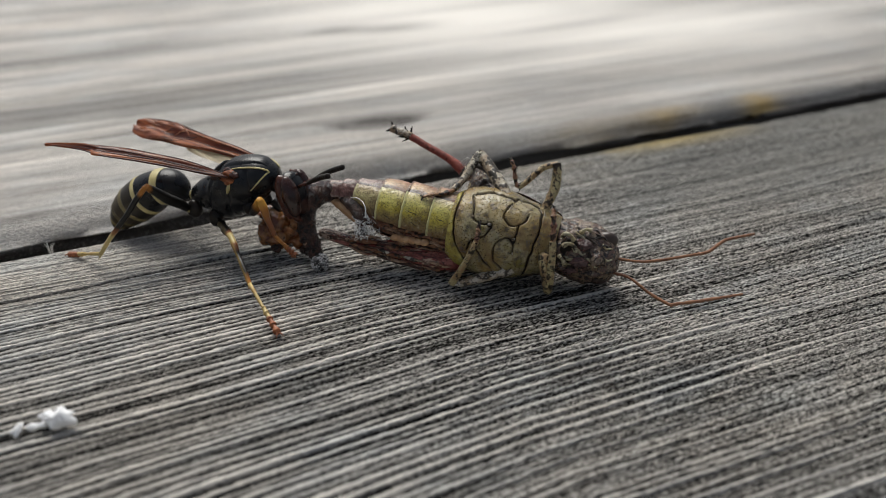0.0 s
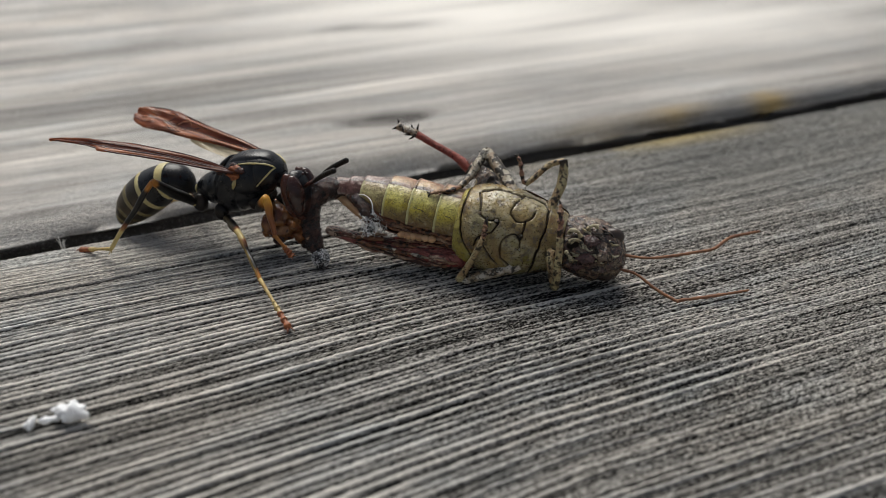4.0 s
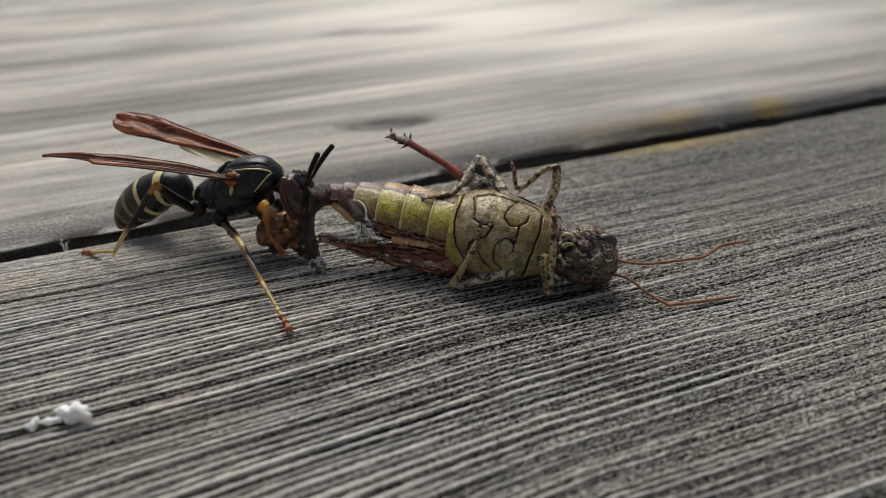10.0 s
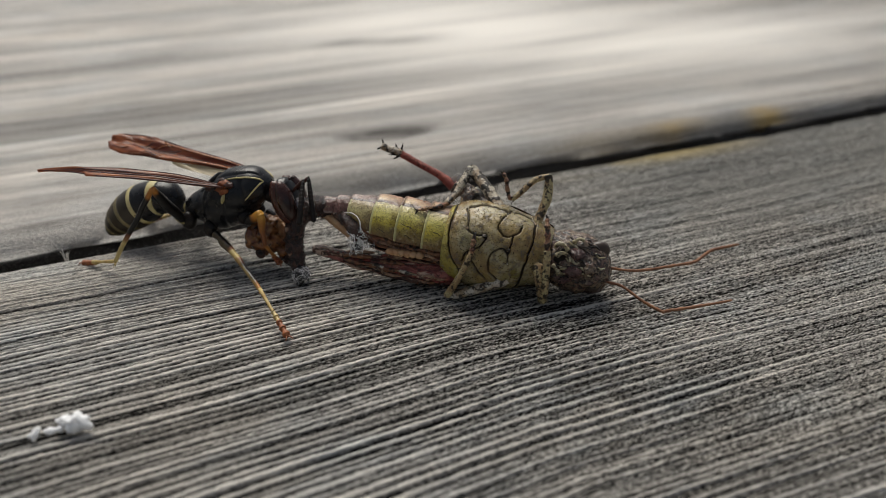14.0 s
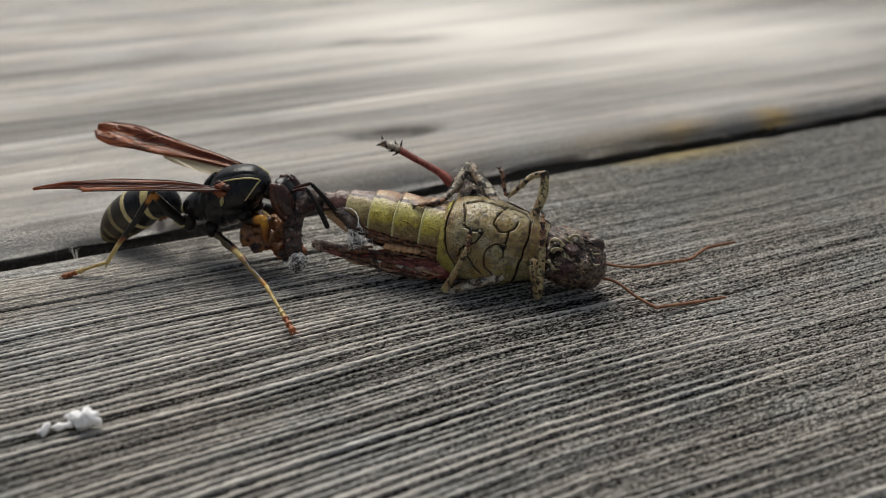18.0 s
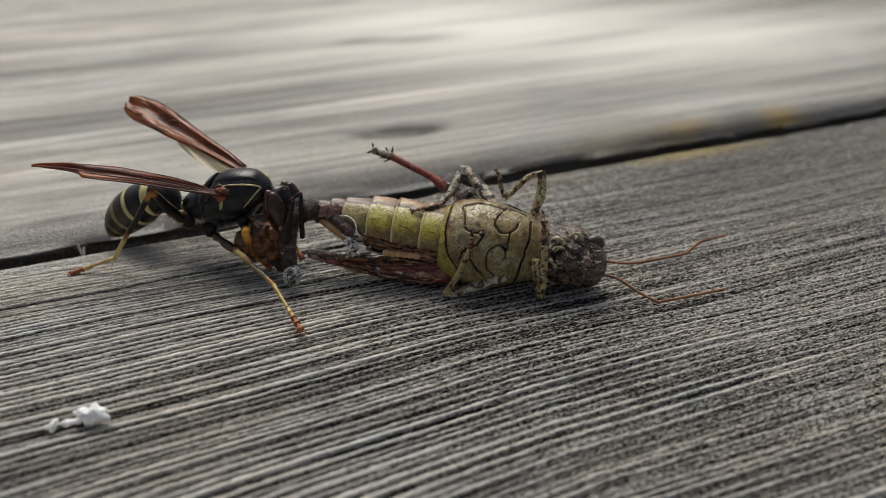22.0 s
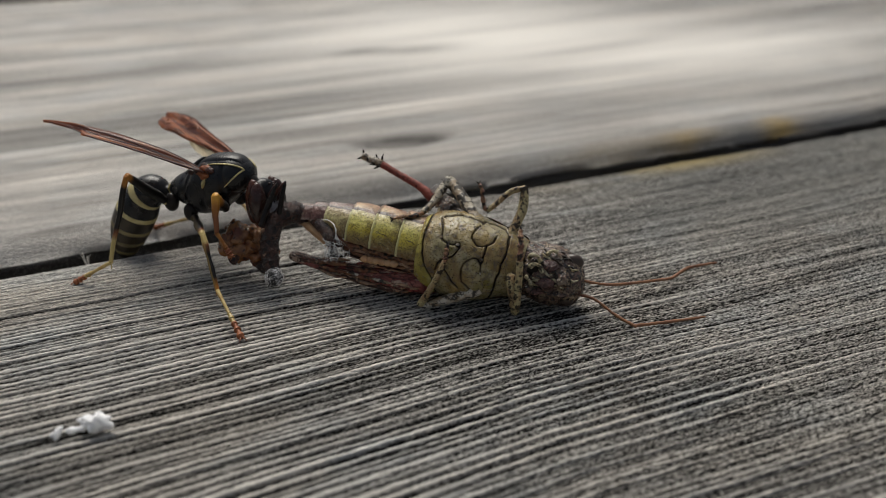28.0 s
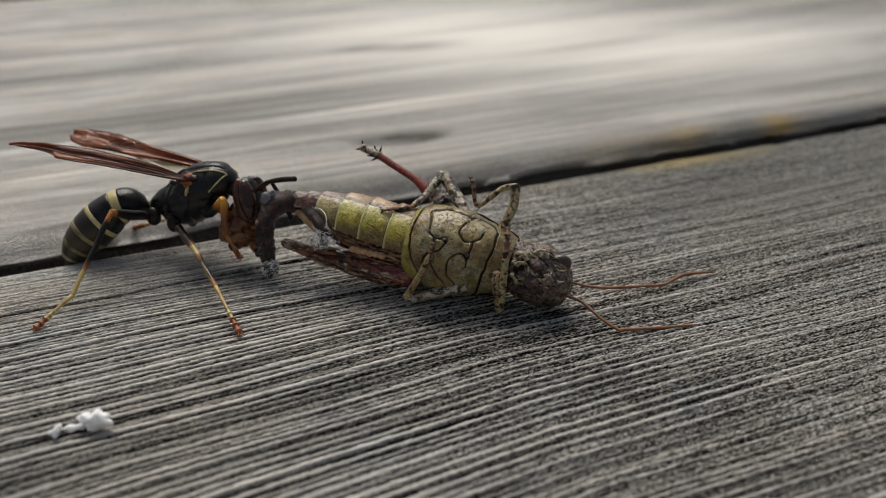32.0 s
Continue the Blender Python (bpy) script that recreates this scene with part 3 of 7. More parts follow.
def plate_skin(name, tones, pit_scale):
    """Pitted belly plate: drifting olive, tan and grey tones, dark pits with pale rims, dark along the seams."""
    m = Nodes(name, rough=0.2, spec=0.55)
    gap = m.attr("gap")
    n = m.noise(300, detail=5.0, rough=0.6)
    c = m.ramp(n, (0.34, tones[0]), (0.46, tones[1]), (0.56, tones[2]), (0.68, tones[3]))
    d = m.dots(pit_scale, randomness=0.85)
    keep = m.ramp(m.noise(700, detail=3.0), (0.36, 0.0), (0.48, 1.0))
    c = m.mix(m.math("MULTIPLY", m.ramp(d, (0.30, 0.55), (0.52, 0.0)), keep), c, tuple(min(1.35 * p, 0.8) for p in tones[1]))
    c = m.mix(m.math("MULTIPLY", m.ramp(d, (0.20, 0.95), (0.30, 0.0)), keep), c, (0.012, 0.008, 0.005))
    dirt = m.noise(1500, detail=6.0, rough=0.75)
    c = m.mix(m.ramp(dirt, (0.50, 0.0), (0.62, 0.8)), c, (0.055, 0.035, 0.018))
    c = m.mix(m.ramp(gap, (0.05, 0.9), (0.12, 0.0)), c, (0.035, 0.020, 0.010))
    m.colour(c)
    m.rough(m.ramp(dirt, (0.35, 0.13), (0.65, 0.32)))
    m.bump(m.math("ADD", m.math("MULTIPLY", m.ramp(d, (0.16, 0.0), (0.32, 1.0)), 0.7), m.math("MULTIPLY", dirt, 0.7)), 0.8, 0.00014)
    return m.mat


def streaked(name, tones, pale, cover, rough=0.3):
    """Thick hind leg: streaks run along the leg, with dark bars and cream patches."""
    m = Nodes(name, rough=rough, spec=0.5)
    v = m.t.nodes.new("ShaderNodeCombineXYZ")
    m.link(m.math("MULTIPLY", m.attr("along"), 9.0), v.inputs[0])
    m.link(m.math("MULTIPLY", m.attr("around"), 9.0), v.inputs[1])
    n = m.noise(1.0, v.outputs[0], 5.0, 0.65, 0.4)
    red = m.ramp(n, (0.36, tones[0]), (0.47, tones[1]), (0.58, tones[2]), (0.70, tones[0]))
    brown = m.ramp(n, (0.38, tones[0]), (0.52, (0.075, 0.030, 0.018)), (0.62, (0.22, 0.11, 0.065)), (0.70, tones[0]))
    c = m.mix(m.ramp(m.attr("along"), (0.28, 0.0), (0.55, 1.0)), red, brown)
    w2 = m.scaled(0.75, 0.9, 1.0, v.outputs[0])
    patch = m.noise(1.0, w2, 3.0, 0.6, 0.6)
    c = m.mix(m.ramp(patch, (cover, 0.0), (cover + 0.05, 0.9)), c, pale)
    grit = m.noise(2600, detail=4.0, rough=0.7)
    c = m.mix(m.ramp(grit, (0.54, 0.0), (0.62, 0.8)), c, tones[0])
    m.colour(c)
    m.bump(m.math("ADD", n, grit), 0.7, 0.0003)
    return m.mat


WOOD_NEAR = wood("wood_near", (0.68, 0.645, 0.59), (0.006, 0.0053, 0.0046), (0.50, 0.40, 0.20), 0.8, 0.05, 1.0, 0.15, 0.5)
WOOD_FAR = wood("wood_far", (0.78, 0.735, 0.67), (0.055, 0.049, 0.043), (0.46, 0.30, 0.07), 0.42, 0.5, 0.42, 0.75, 1.5)
EARTH = Nodes("earth", 0.95).colour((0.03, 0.026, 0.022)).mat
BLACK = chitin("black_chitin", (0.0055, 0.0058, 0.007), (0.012, 0.0125, 0.0145), rough=0.26, spec=0.34, bump=0.4)
DARK = chitin("dark_leg", (0.006, 0.005, 0.0045), (0.016, 0.011, 0.008), rough=0.3, spec=0.24)
YELLOW = chitin("yellow_band", (0.55, 0.48, 0.24), (0.42, 0.34, 0.13), rough=0.4)
DULL_BAND = chitin("dull_band", (0.33, 0.27, 0.12), (0.055, 0.042, 0.02), 420, rough=0.4)
BROWN_BLACK = chitin("brown_black", (0.012, 0.010, 0.008), (0.050, 0.034, 0.016), 420, rough=0.34, spec=0.4)
LEG_YELLOW = chitin("yellow_leg", (0.56, 0.43, 0.17), (0.40, 0.24, 0.07), 1500, rough=0.4)
ORANGE = chitin("orange_leg", (0.44, 0.19, 0.03), (0.27, 0.09, 0.018), rough=0.38)
RUST = chitin("rust_foot", (0.34, 0.11, 0.035), (0.2, 0.055, 0.02), rough=0.5)
EYE = chitin("wasp_eye", (0.020, 0.009, 0.008), (0.055, 0.020, 0.015), rough=0.16, spec=0.45)
GENA = chitin("red_brown_cheek", (0.075, 0.025, 0.016), (0.025, 0.010, 0.008), 500, rough=0.26, spec=0.4)
# light grey that paints a wet glint on the torn tail
SHEEN = chitin("painted_glint", (0.26, 0.25, 0.27), (0.05, 0.04, 0.045), 700, rough=0.06, spec=1.0)
FACE = chitin("wasp_face", (0.055, 0.018, 0.012), (0.012, 0.007, 0.006), rough=0.3, spec=0.35)
WING = membrane("wing_membrane", (0.50, 0.17, 0.065), (0.14, 0.032, 0.015), 240)
VEIN = chitin("wing_vein", (0.05, 0.014, 0.009), (0.09, 0.026, 0.014), rough=0.35)
PALE_VEIN = chitin("pale_vein", (0.46, 0.20, 0.10), (0.30, 0.10, 0.045), rough=0.22)
PALE_WING = membrane("hindwing_membrane", (0.60, 0.52, 0.36), (0.5, 0.4, 0.25), 300)
BELLY = plate_skin("belly_plate", ((0.16, 0.085, 0.038), (0.27, 0.195, 0.072), (0.33, 0.285, 0.165), (0.20, 0.175, 0.05)), 5200)
BELLY_HIND = plate_skin("yellow_belly_plate", ((0.20, 0.13, 0.04), (0.42, 0.35, 0.075), (0.43, 0.38, 0.13), (0.31, 0.26, 0.06)), 5200)
STERNITE = ring_skin("green_sternite", ((0.02, (0.15, 0.075, 0.03)), (0.20, (0.30, 0.22, 0.06)), (0.40, (0.60, 0.48, 0.06)), (0.66, (0.62, 0.56, 0.16)), (0.98, (0.60, 0.50, 0.30))), (0.19, 0.12, 0.035), (0.52, 0.49, 0.24), 0.75)
TAN_STERNITE = ring_skin("tan_sternite", ((0.02, (0.13, 0.065, 0.03)), (0.25, (0.34, 0.25, 0.09)), (0.55, (0.48, 0.42, 0.19)), (0.95, (0.40, 0.30, 0.18))), (0.12, 0.07, 0.03), (0.52, 0.48, 0.26), 0.9)


TERGITE = ring_skin("tan_tergite", ((0.0, (0.02, 0.010, 0.006)), (0.022, (0.03, 0.014, 0.008)), (0.042, (0.56, 0.40, 0.22)), (0.10, (0.60, 0.42, 0.26)), (0.17, (0.42, 0.22, 0.14)), (0.5, (0.22, 0.09, 0.06))), (0.20, 0.09, 0.05), (0.10, 0.05, 0.03), 0.7, 0.05)
RED_TERGITE = ring_skin("red_tergite", ((0.0, (0.02, 0.010, 0.008)), (0.022, (0.03, 0.014, 0.010)), (0.05, (0.36, 0.25, 0.21)), (0.12, (0.46, 0.35, 0.31)), (0.2, (0.24, 0.12, 0.10)), (0.6, (0.14, 0.06, 0.05))), (0.075, 0.032, 0.026), (0.08, 0.03, 0.02), 0.9, 0.06)
RIDGE = mottled("tan_ridge", (0.46, 0.30, 0.19), (0.16, 0.06, 0.035), (0.012, 0.007, 0.006), 1500, 0.36, 900, 0.28, 0.6, 0.8, 0.7, 0.5)
PLEURA = mottled("brown_pleura", (0.15, 0.055, 0.028), (0.24, 0.12, 0.06), (0.012, 0.008, 0.006), 1800, 0.42, 800, 0.32)
GROOVE = chitin("dark_groove", (0.006, 0.0045, 0.0035), (0.014, 0.009, 0.006), rough=0.6, spec=0.2)
HEADM = spotted("mottled_head", (0.20, 0.145, 0.095), (0.10, 0.055, 0.042), (0.022, 0.014, 0.011), 2200, 0.50, 0.24, 0.7)
CHEEK = mottled("purplish_cheek", (0.14, 0.070, 0.062), (0.075, 0.036, 0.032), (0.012, 0.008, 0.007), 2600, 0.30, 900, 0.2, 0.7, 0.9, 0.6, 0.7)
HLEG = spotted("mottled_leg", (0.47, 0.39, 0.20), (0.33, 0.22, 0.11), (0.018, 0.012, 0.008), 1500, 0.52)
PALELEG = spotted("pale_leg", (0.44, 0.39, 0.26), (0.30, 0.24, 0.12), (0.02, 0.014, 0.010), 1700, 0.54)
GREYLEG = spotted("grey_leg", (0.50, 0.45, 0.35), (0.30, 0.22, 0.14), (0.014, 0.010, 0.008), 1200, 0.48)
PALEFOOT = spotted("pale_foot", (0.58, 0.53, 0.45), (0.32, 0.24, 0.15), (0.03, 0.022, 0.016), 1900, 0.52)
BLOTCH = mottled("dark_blotch", (0.02, 0.014, 0.011), (0.045, 0.03, 0.02), (0.006, 0.005, 0.004), 2000, 0.4, 900, 0.5, 0.8)
TARSUS = spotted("brown_tarsus", (0.34, 0.19, 0.10), (0.20, 0.085, 0.055), (0.012, 0.008, 0.007), 2100, 0.50)
REDTIBIA = mottled("red_tibia", (0.34, 0.085, 0.06), (0.24, 0.06, 0.045), (0.05, 0.012, 0.01), 1900, 0.3, 700)
FEMUR = streaked("dark_femur", ((0.016, 0.007, 0.006), (0.19, 0.038, 0.032), (0.40, 0.14, 0.11)), (0.56, 0.41, 0.31), 0.56)
TORN = mottled("torn_tissue", (0.030, 0.012, 0.009), (0.075, 0.036, 0.026), (0.004, 0.003, 0.003), 1500, 0.42, 1300, 0.16, 0.8, 0.9, 0.9, 0.6)
MEAT = mottled("wet_meat", (0.115, 0.034, 0.013), (0.29, 0.125, 0.040), (0.012, 0.005, 0.003), 1300, 0.30, 500, 0.10, 0.3, 0.8, 0.6, 0.6)
GUT = mottled("pale_gut", (0.42, 0.25, 0.13), (0.28, 0.13, 0.06), (0.10, 0.04, 0.02), 900, 0.2, 500, 0.16, 0.3, 0.5)
FUZZ = chitin("white_fuzz", (0.72, 0.69, 0.65), (0.58, 0.55, 0.50), rough=0.8)
ASH = spotted("ashy_crust", (0.62, 0.61, 0.60), (0.30, 0.28, 0.27), (0.012, 0.011, 0.010), 3200, 0.44, 0.6)
WHITE_THREAD = chitin("white_thread", (0.90, 0.89, 0.88), (0.76, 0.75, 0.74), rough=0.7)
ANTENNA = chitin("brown_antenna", (0.29, 0.13, 0.058), (0.17, 0.07, 0.036), rough=0.5)
BEAD = chitin("tan_bead", (0.60, 0.40, 0.22), (0.46, 0.25, 0.12), rough=0.3)
HEYE = chitin("hopper_eye", (0.03, 0.02, 0.016), (0.06, 0.04, 0.03), rough=0.25)
WAX = chitin("white_wax", (0.93, 0.93, 0.93), (0.86, 0.86, 0.87), rough=0.4)
for wax in (WAX,):
    shell = wax.node_tree.nodes["Principled BSDF"]
    shell.inputs["Subsurface Weight"].default_value = 0.6
    shell.inputs["Subsurface Radius"].default_value = (1.0, 1.0, 1.0)
    shell.inputs["Subsurface Scale"].default_value = 0.0008


# ---- mesh tools (all in millimetres) ----
def finish(name, bm, mats, parent, label="", at=None, smooth=True):
    bmesh.ops.recalc_face_normals(bm, faces=bm.faces)
    me = bpy.data.meshes.new(name)
    for v in bm.verts:
        v.co *= MM
    bm.to_mesh(me)
    bm.free()
    for m in mats if isinstance(mats, (list, tuple)) else [mats]:
        me.materials.append(m)
    if smooth:
        me.polygons.foreach_set("use_smooth", [True] * len(me.polygons))
    ob = new(name, me)
    if parent:
        ob.parent = parent
    if at is not None:
        ob.location = Vector(at) * MM
    if label:
        tagged(ob, label)
    return ob


def part(name, bm, mats, parent, label="", at=None, smooth=True):
    return finish(name, bm, mats, parent, label, at, smooth)


def empty(name, at, label, category):
    ob = new(name)
    ob.empty_display_size = 0.005
    ob.matrix_world = at
    return tagged(ob, label, category)


def spline(pts, n):
    """Points along a smooth curve through pts; pts may carry more than three numbers, which glide along."""
    p = [np.array(q, float) for q in pts]
    p = [2 * p[0] - p[1]] + p + [2 * p[-1] - p[-2]]
    got = []
    segs = len(p) - 3
    for i in range(n + 1):
        s = min(i / n * segs, segs - 1e-6)
        k, u = int(s), s - int(s)
        a, b, c, d = p[k:k + 4]
        got.append(0.5 * (2 * b + (c - a) * u + (2 * a - 5 * b + 4 * c - d) * u * u + (3 * b - a - 3 * c + d) * u ** 3))
    return got


def ring_mesh(bm, rings, slots=None, caps=True):
    """Skin a list of rings (each a list of points); slots: the material slot of each band."""
    rows = [[bm.verts.new(p) for p in r] for r in rings]
    for i in range(len(rows) - 1):
        a, b = rows[i], rows[i + 1]
        for j in range(len(a)):
            k = (j + 1) % len(a)
            f = bm.faces.new((a[j], a[k], b[k], b[j]))
            f.material_index = slots[i] if slots else 0
    if caps:
        f = bm.faces.new(rows[0][::-1])
        f.material_index = slots[0] if slots else 0
        f = bm.faces.new(rows[-1])
        f.material_index = slots[-1] if slots else 0
    return rows


def tube(bm, pts, n=16, sides=10, flat=1.0, lump=0.0, slot=0, seed=0, slots=None, up=(0, 0, 1)):
    """A tapering tube through pts of (x, y, z, radius)."""
    line = spline(pts, n)
    rnd = random.Random(seed)
    rings = []
    for i, q in enumerate(line):
        a, b = line[max(i - 1, 0)][:3], line[min(i + 1, n)][:3]
        d = Vector(b - a).normalized()
        x = d.cross(Vector(up))
        if x.length < 0.05:
            x = d.cross(Vector((0, 1, 0)))
        x.normalize()
        y = x.cross(d)
        r = max(q[3], 0.02)
        ring = []
        for j in range(sides):
            t = 2 * math.pi * j / sides
            k = r * (1 + lump * (rnd.random() - 0.5) * 2)
            ring.append(Vector(q[:3]) + x * (math.cos(t) * k) + y * (math.sin(t) * k * flat))
        rings.append(ring)
    la = bm.verts.layers.float.get("along") or bm.verts.layers.float.new("along")
    lr = bm.verts.layers.float.get("around") or bm.verts.layers.float.new("around")
    bands = slots and [slots[min(int(i / n * len(slots)), len(slots) - 1)] for i in range(n)] or [slot] * n
    for i, row in enumerate(ring_mesh(bm, rings, bands)):
        for j, q in enumerate(row):
            q[la] = i / n
            q[lr] = 0.5 + 0.5 * math.cos(2 * math.pi * j / sides)
    return bm


def blob(bm, c, r, u=14, v=9, lump=0.0, freq=1.0, turn=None, slot=0, seed=0.0):
    """An ellipsoid about c with radii r, roughened by noise."""
    got = bmesh.ops.create_uvsphere(bm, u_segments=u, v_segments=v, radius=1.0)
    m = turn or Matrix()
    for w in got["verts"]:
        p = Vector(w.co)
        k = 1 + lump * noise.noise(p * 2.0 * freq + Vector((seed, seed * 2, c[0])))
        w.co = Vector(c) + m.to_3x3() @ Vector((p[0] * r[0] * k, p[1] * r[1] * k, p[2] * r[2] * k))
        for f in w.link_faces:
            f.material_index = slot
    return bm


def hairs(bm, places, length, radius, seed=0, spread=0.6):
    """Short bristles; places: (point, direction)."""
    rnd = random.Random(seed)
    for p, d in places:
        d = (Vector(d).normalized() + Vector([rnd.uniform(-spread, spread) for _ in range(3)])).normalized()
        x = d.orthogonal().normalized() * radius
        y = d.cross(x)
        tip = bm.verts.new(Vector(p) + d * length * rnd.uniform(0.6, 1.2))
        base = [bm.verts.new(Vector(p) + x * math.cos(t) + y * math.sin(t)) for t in (0, 2.1, 4.2)]
        for k in range(3):
            bm.faces.new((base[k], base[(k + 1) % 3], tip))
    return bm


# ---- the deck ----
TURN = 24.5
DECK = at_mm(0, 0, 0, 0, 0, TURN)


def ring_heights(u, v, first, second, seed, far=False):
    """Phase of the growth rings at (u, v); the rings widen away from the edge and drift along the board."""
    drift = 0.9 * np.sin(u / 46.0 + 0.6) + 0.35 * np.sin(u / 17.0 + v / 21.0) + 0.16 * np.sin(u / 6.3 + v / 3.9 + seed)
    fan = 0.0 if far else np.clip(-u - 5, 0, None) * np.clip(-v - 2, 0, None) * 0.0032
    w = v + drift + fan
    return w


def board(name, v0, v1, fine_u, fine_v, step_u, step_v, mat, label, widths, depth, edge_side, seed):
    """A deck board: its top follows the growth rings, its long edges are rounded and worn."""
    rnd = np.random.RandomState(seed)
    u = np.concatenate([np.linspace(-900, fine_u[0], 24)[:-1], np.arange(fine_u[0], fine_u[1], step_u), np.linspace(fine_u[1], 900, 24)])
    lo, hi = fine_v
    v = np.concatenate([np.arange(v0, lo, 1.5), np.arange(lo, hi, step_v), np.arange(hi, v1, 1.5), [v1]])
    U, V = np.meshgrid(u, v)
    w = ring_heights(U, V, 0, 0, seed, edge_side > 0)
    if edge_side < 0:
        w = w + 0.03 * np.sin(U / 0.9 + 3 * np.sin(V * 2.1)) + 0.02 * np.sin(U / 0.37 + V * 5)
    # ring borders of uneven width
    borders = [v0 - 12.0]
    while borders[-1] < v1 + 12.0:
        mean = widths(borders[-1])
        borders.append(borders[-1] + mean * rnd.uniform(0.65, 1.4))
    borders = np.array(borders)
    idx = np.clip(np.searchsorted(borders, w) - 1, 0, len(borders) - 2)
    ph = (w - borders[idx]) / (borders[idx + 1] - borders[idx])
    strength = rnd.uniform(0.45, 1.0, len(borders))[idx]
    # soft early wood is worn down, hard late wood stands up as a narrow crest
    left = np.clip((-U - 4) / 18.0, 0, 1) * (edge_side < 0)
    right = np.clip((U - 4) / 30.0, 0, 1) * (edge_side < 0)
    narrow = 0.60 - 0.20 * left + 0.12 * rnd.uniform(-1, 1, len(borders))[idx]
    rise = np.clip((ph - narrow) / (0.13 + 0.10 * left), 0, 1)
    fall = np.clip((1.0 - ph) / 0.07, 0, 1)
    slot = np.clip(1.3 - ph / (0.15 + 0.08 * left), 0, 1) * np.clip(strength * 2.4 - 1.0, 0.3, 1)
    # fine pale grain by the edge; its fade near the tail paints shadow in
    fine = np.clip((V - 2.0) / 4.0, 0, 1) * (0.3 + 0.7 * np.clip((-U - 8) / 18.0, 0, 1))
    soft_wood = 0.12 + 0.50 * fine + 0.14 * np.clip(ph / 0.4, 0, 1) - 0.5 * slot * (1 - 0.6 * fine)
    soft_wood = soft_wood + 0.24 * right
    strength = strength - 0.34 * right
    calm = np.clip((V + 13) / 12.0, 0, 1) * np.clip((U - 10) / 22.0, 0, 1) * (edge_side < 0)
    speck = 0.78 - 0.42 * left
    if edge_side < 0:
        # thin dark checks between the rings
        for k in range(260):
            cu, cv, cl = rnd.uniform(-55, 80), rnd.uniform(-48, 12), rnd.uniform(3, 14)
            i0, i1 = np.searchsorted(u, cu), np.searchsorted(u, cu + cl)
            j0, j1 = np.searchsorted(v, cv - 0.5), np.searchsorted(v, cv + 0.5)
            if i1 - i0 > 2 and j1 > j0:
                du = (U[j0:j1, i0:i1] - cu) / cl
                line = np.abs(w[j0:j1, i0:i1] - w[(j0 + j1) // 2, i0]) / 0.06
                soft_wood[j0:j1, i0:i1] -= 0.7 * np.exp(-line ** 2) * np.sin(np.clip(du, 0, 1) * np.pi) ** 0.5
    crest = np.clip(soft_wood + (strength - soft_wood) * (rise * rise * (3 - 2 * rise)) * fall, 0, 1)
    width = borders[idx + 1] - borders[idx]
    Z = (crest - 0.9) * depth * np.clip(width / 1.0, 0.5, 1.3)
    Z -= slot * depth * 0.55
    Z += 0.25 * np.sin(U / 33.0 + seed) * np.sin(V / 19.0)
    Z += rnd.uniform(-1, 1, Z.shape) * depth * 0.07
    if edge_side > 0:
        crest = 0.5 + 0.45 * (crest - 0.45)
        # recessed rim is toned down too, painting the gap's shade higher up
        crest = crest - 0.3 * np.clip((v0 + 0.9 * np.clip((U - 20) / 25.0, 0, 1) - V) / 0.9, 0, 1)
    knot = 0.0 * U
    # a long drying crack
    if edge_side < 0:
        crack = 5.85 + 0.10 * np.sin(U / 4.0) + 0.06 * np.sin(U / 1.7)
        near = np.exp(-((V - crack) / 0.24) ** 4) * np.clip((-U - 4) / 12.0, 0, 1)
        Z -= near * 0.45
        crest = crest * (1 - near)
        # a cross-grain smudge
        knot = 0.5 * np.exp(-((U - 2.9 - 0.15 * np.sin(V)) / 0.45) ** 2 - ((V + 26.8) / 2.6) ** 2) + 0.35 * np.exp(-((U - 1.0) / 3.0) ** 2 - ((V + 25.0) / 1.4) ** 2)
    else:
        far_knot = np.hypot((U - 8.2) / 5.6, (V - 35.6 + 0.10 * (U - 8.2) - 0.015 * (U - 8.2) ** 2) / 2.0)
        Z -= np.exp(-far_knot ** 2) * 1.0
        other = np.hypot((U - 30.0) / 9.0, (V - 82.0 + 0.12 * (U - 30)) / 2.6)
        rim = np.exp(-((far_knot - 0.85) / 0.36) ** 2)
        knot = 0.45 * np.exp(-far_knot ** 2.0) + rim * np.clip(0.9 + 0.06 * (U - 8.2) + 0.2 * np.sin(U * 0.9), 0.2, 1.0) + 0.4 * np.exp(-other ** 2)
        for ku, kv, la, lb, kk in ((11.6, 34.5, 1.9, 0.6, 0.8), (18.5, 86.0, 9.0, 1.6, 0.5), (-18.0, 60.0, 14.0, 0.8, 0.4), (-30.0, 45.0, 16.0, 0.7, 0.4), (-8.0, 52.0, 12.0, 0.6, 0.35), (-34.0, 78.0, 18.0, 1.2, 0.35), (-20.0, 50.0, 16.0, 1.3, 0.35), (45.0, 40.0, 22.0, 1.1, 0.3), (-34.0, 30.0, 7.0, 1.6, 0.4), (60.0, 70.0, 20.0, 2.0, 0.35), (5.0, 70.0, 26.0, 1.8, 0.35), (-30.0, 66.0, 12.0, 3.0, 0.3), (31.0, 84.0, 9.0, 2.2, 0.3), (20.0, 86.0, 5.0, 3.0, 0.25), (-36.0, 24.0, 4.0, 0.9, 0.5), (26.0, 36.5, 7.0, 0.5, 0.5), (-8.0, 39.0, 9.0, 0.5, 0.45)):
            knot = knot + kk * np.exp(-((U - ku) / la) ** 2 - ((V - kv - 0.05 * (U - ku)) / lb) ** 2)
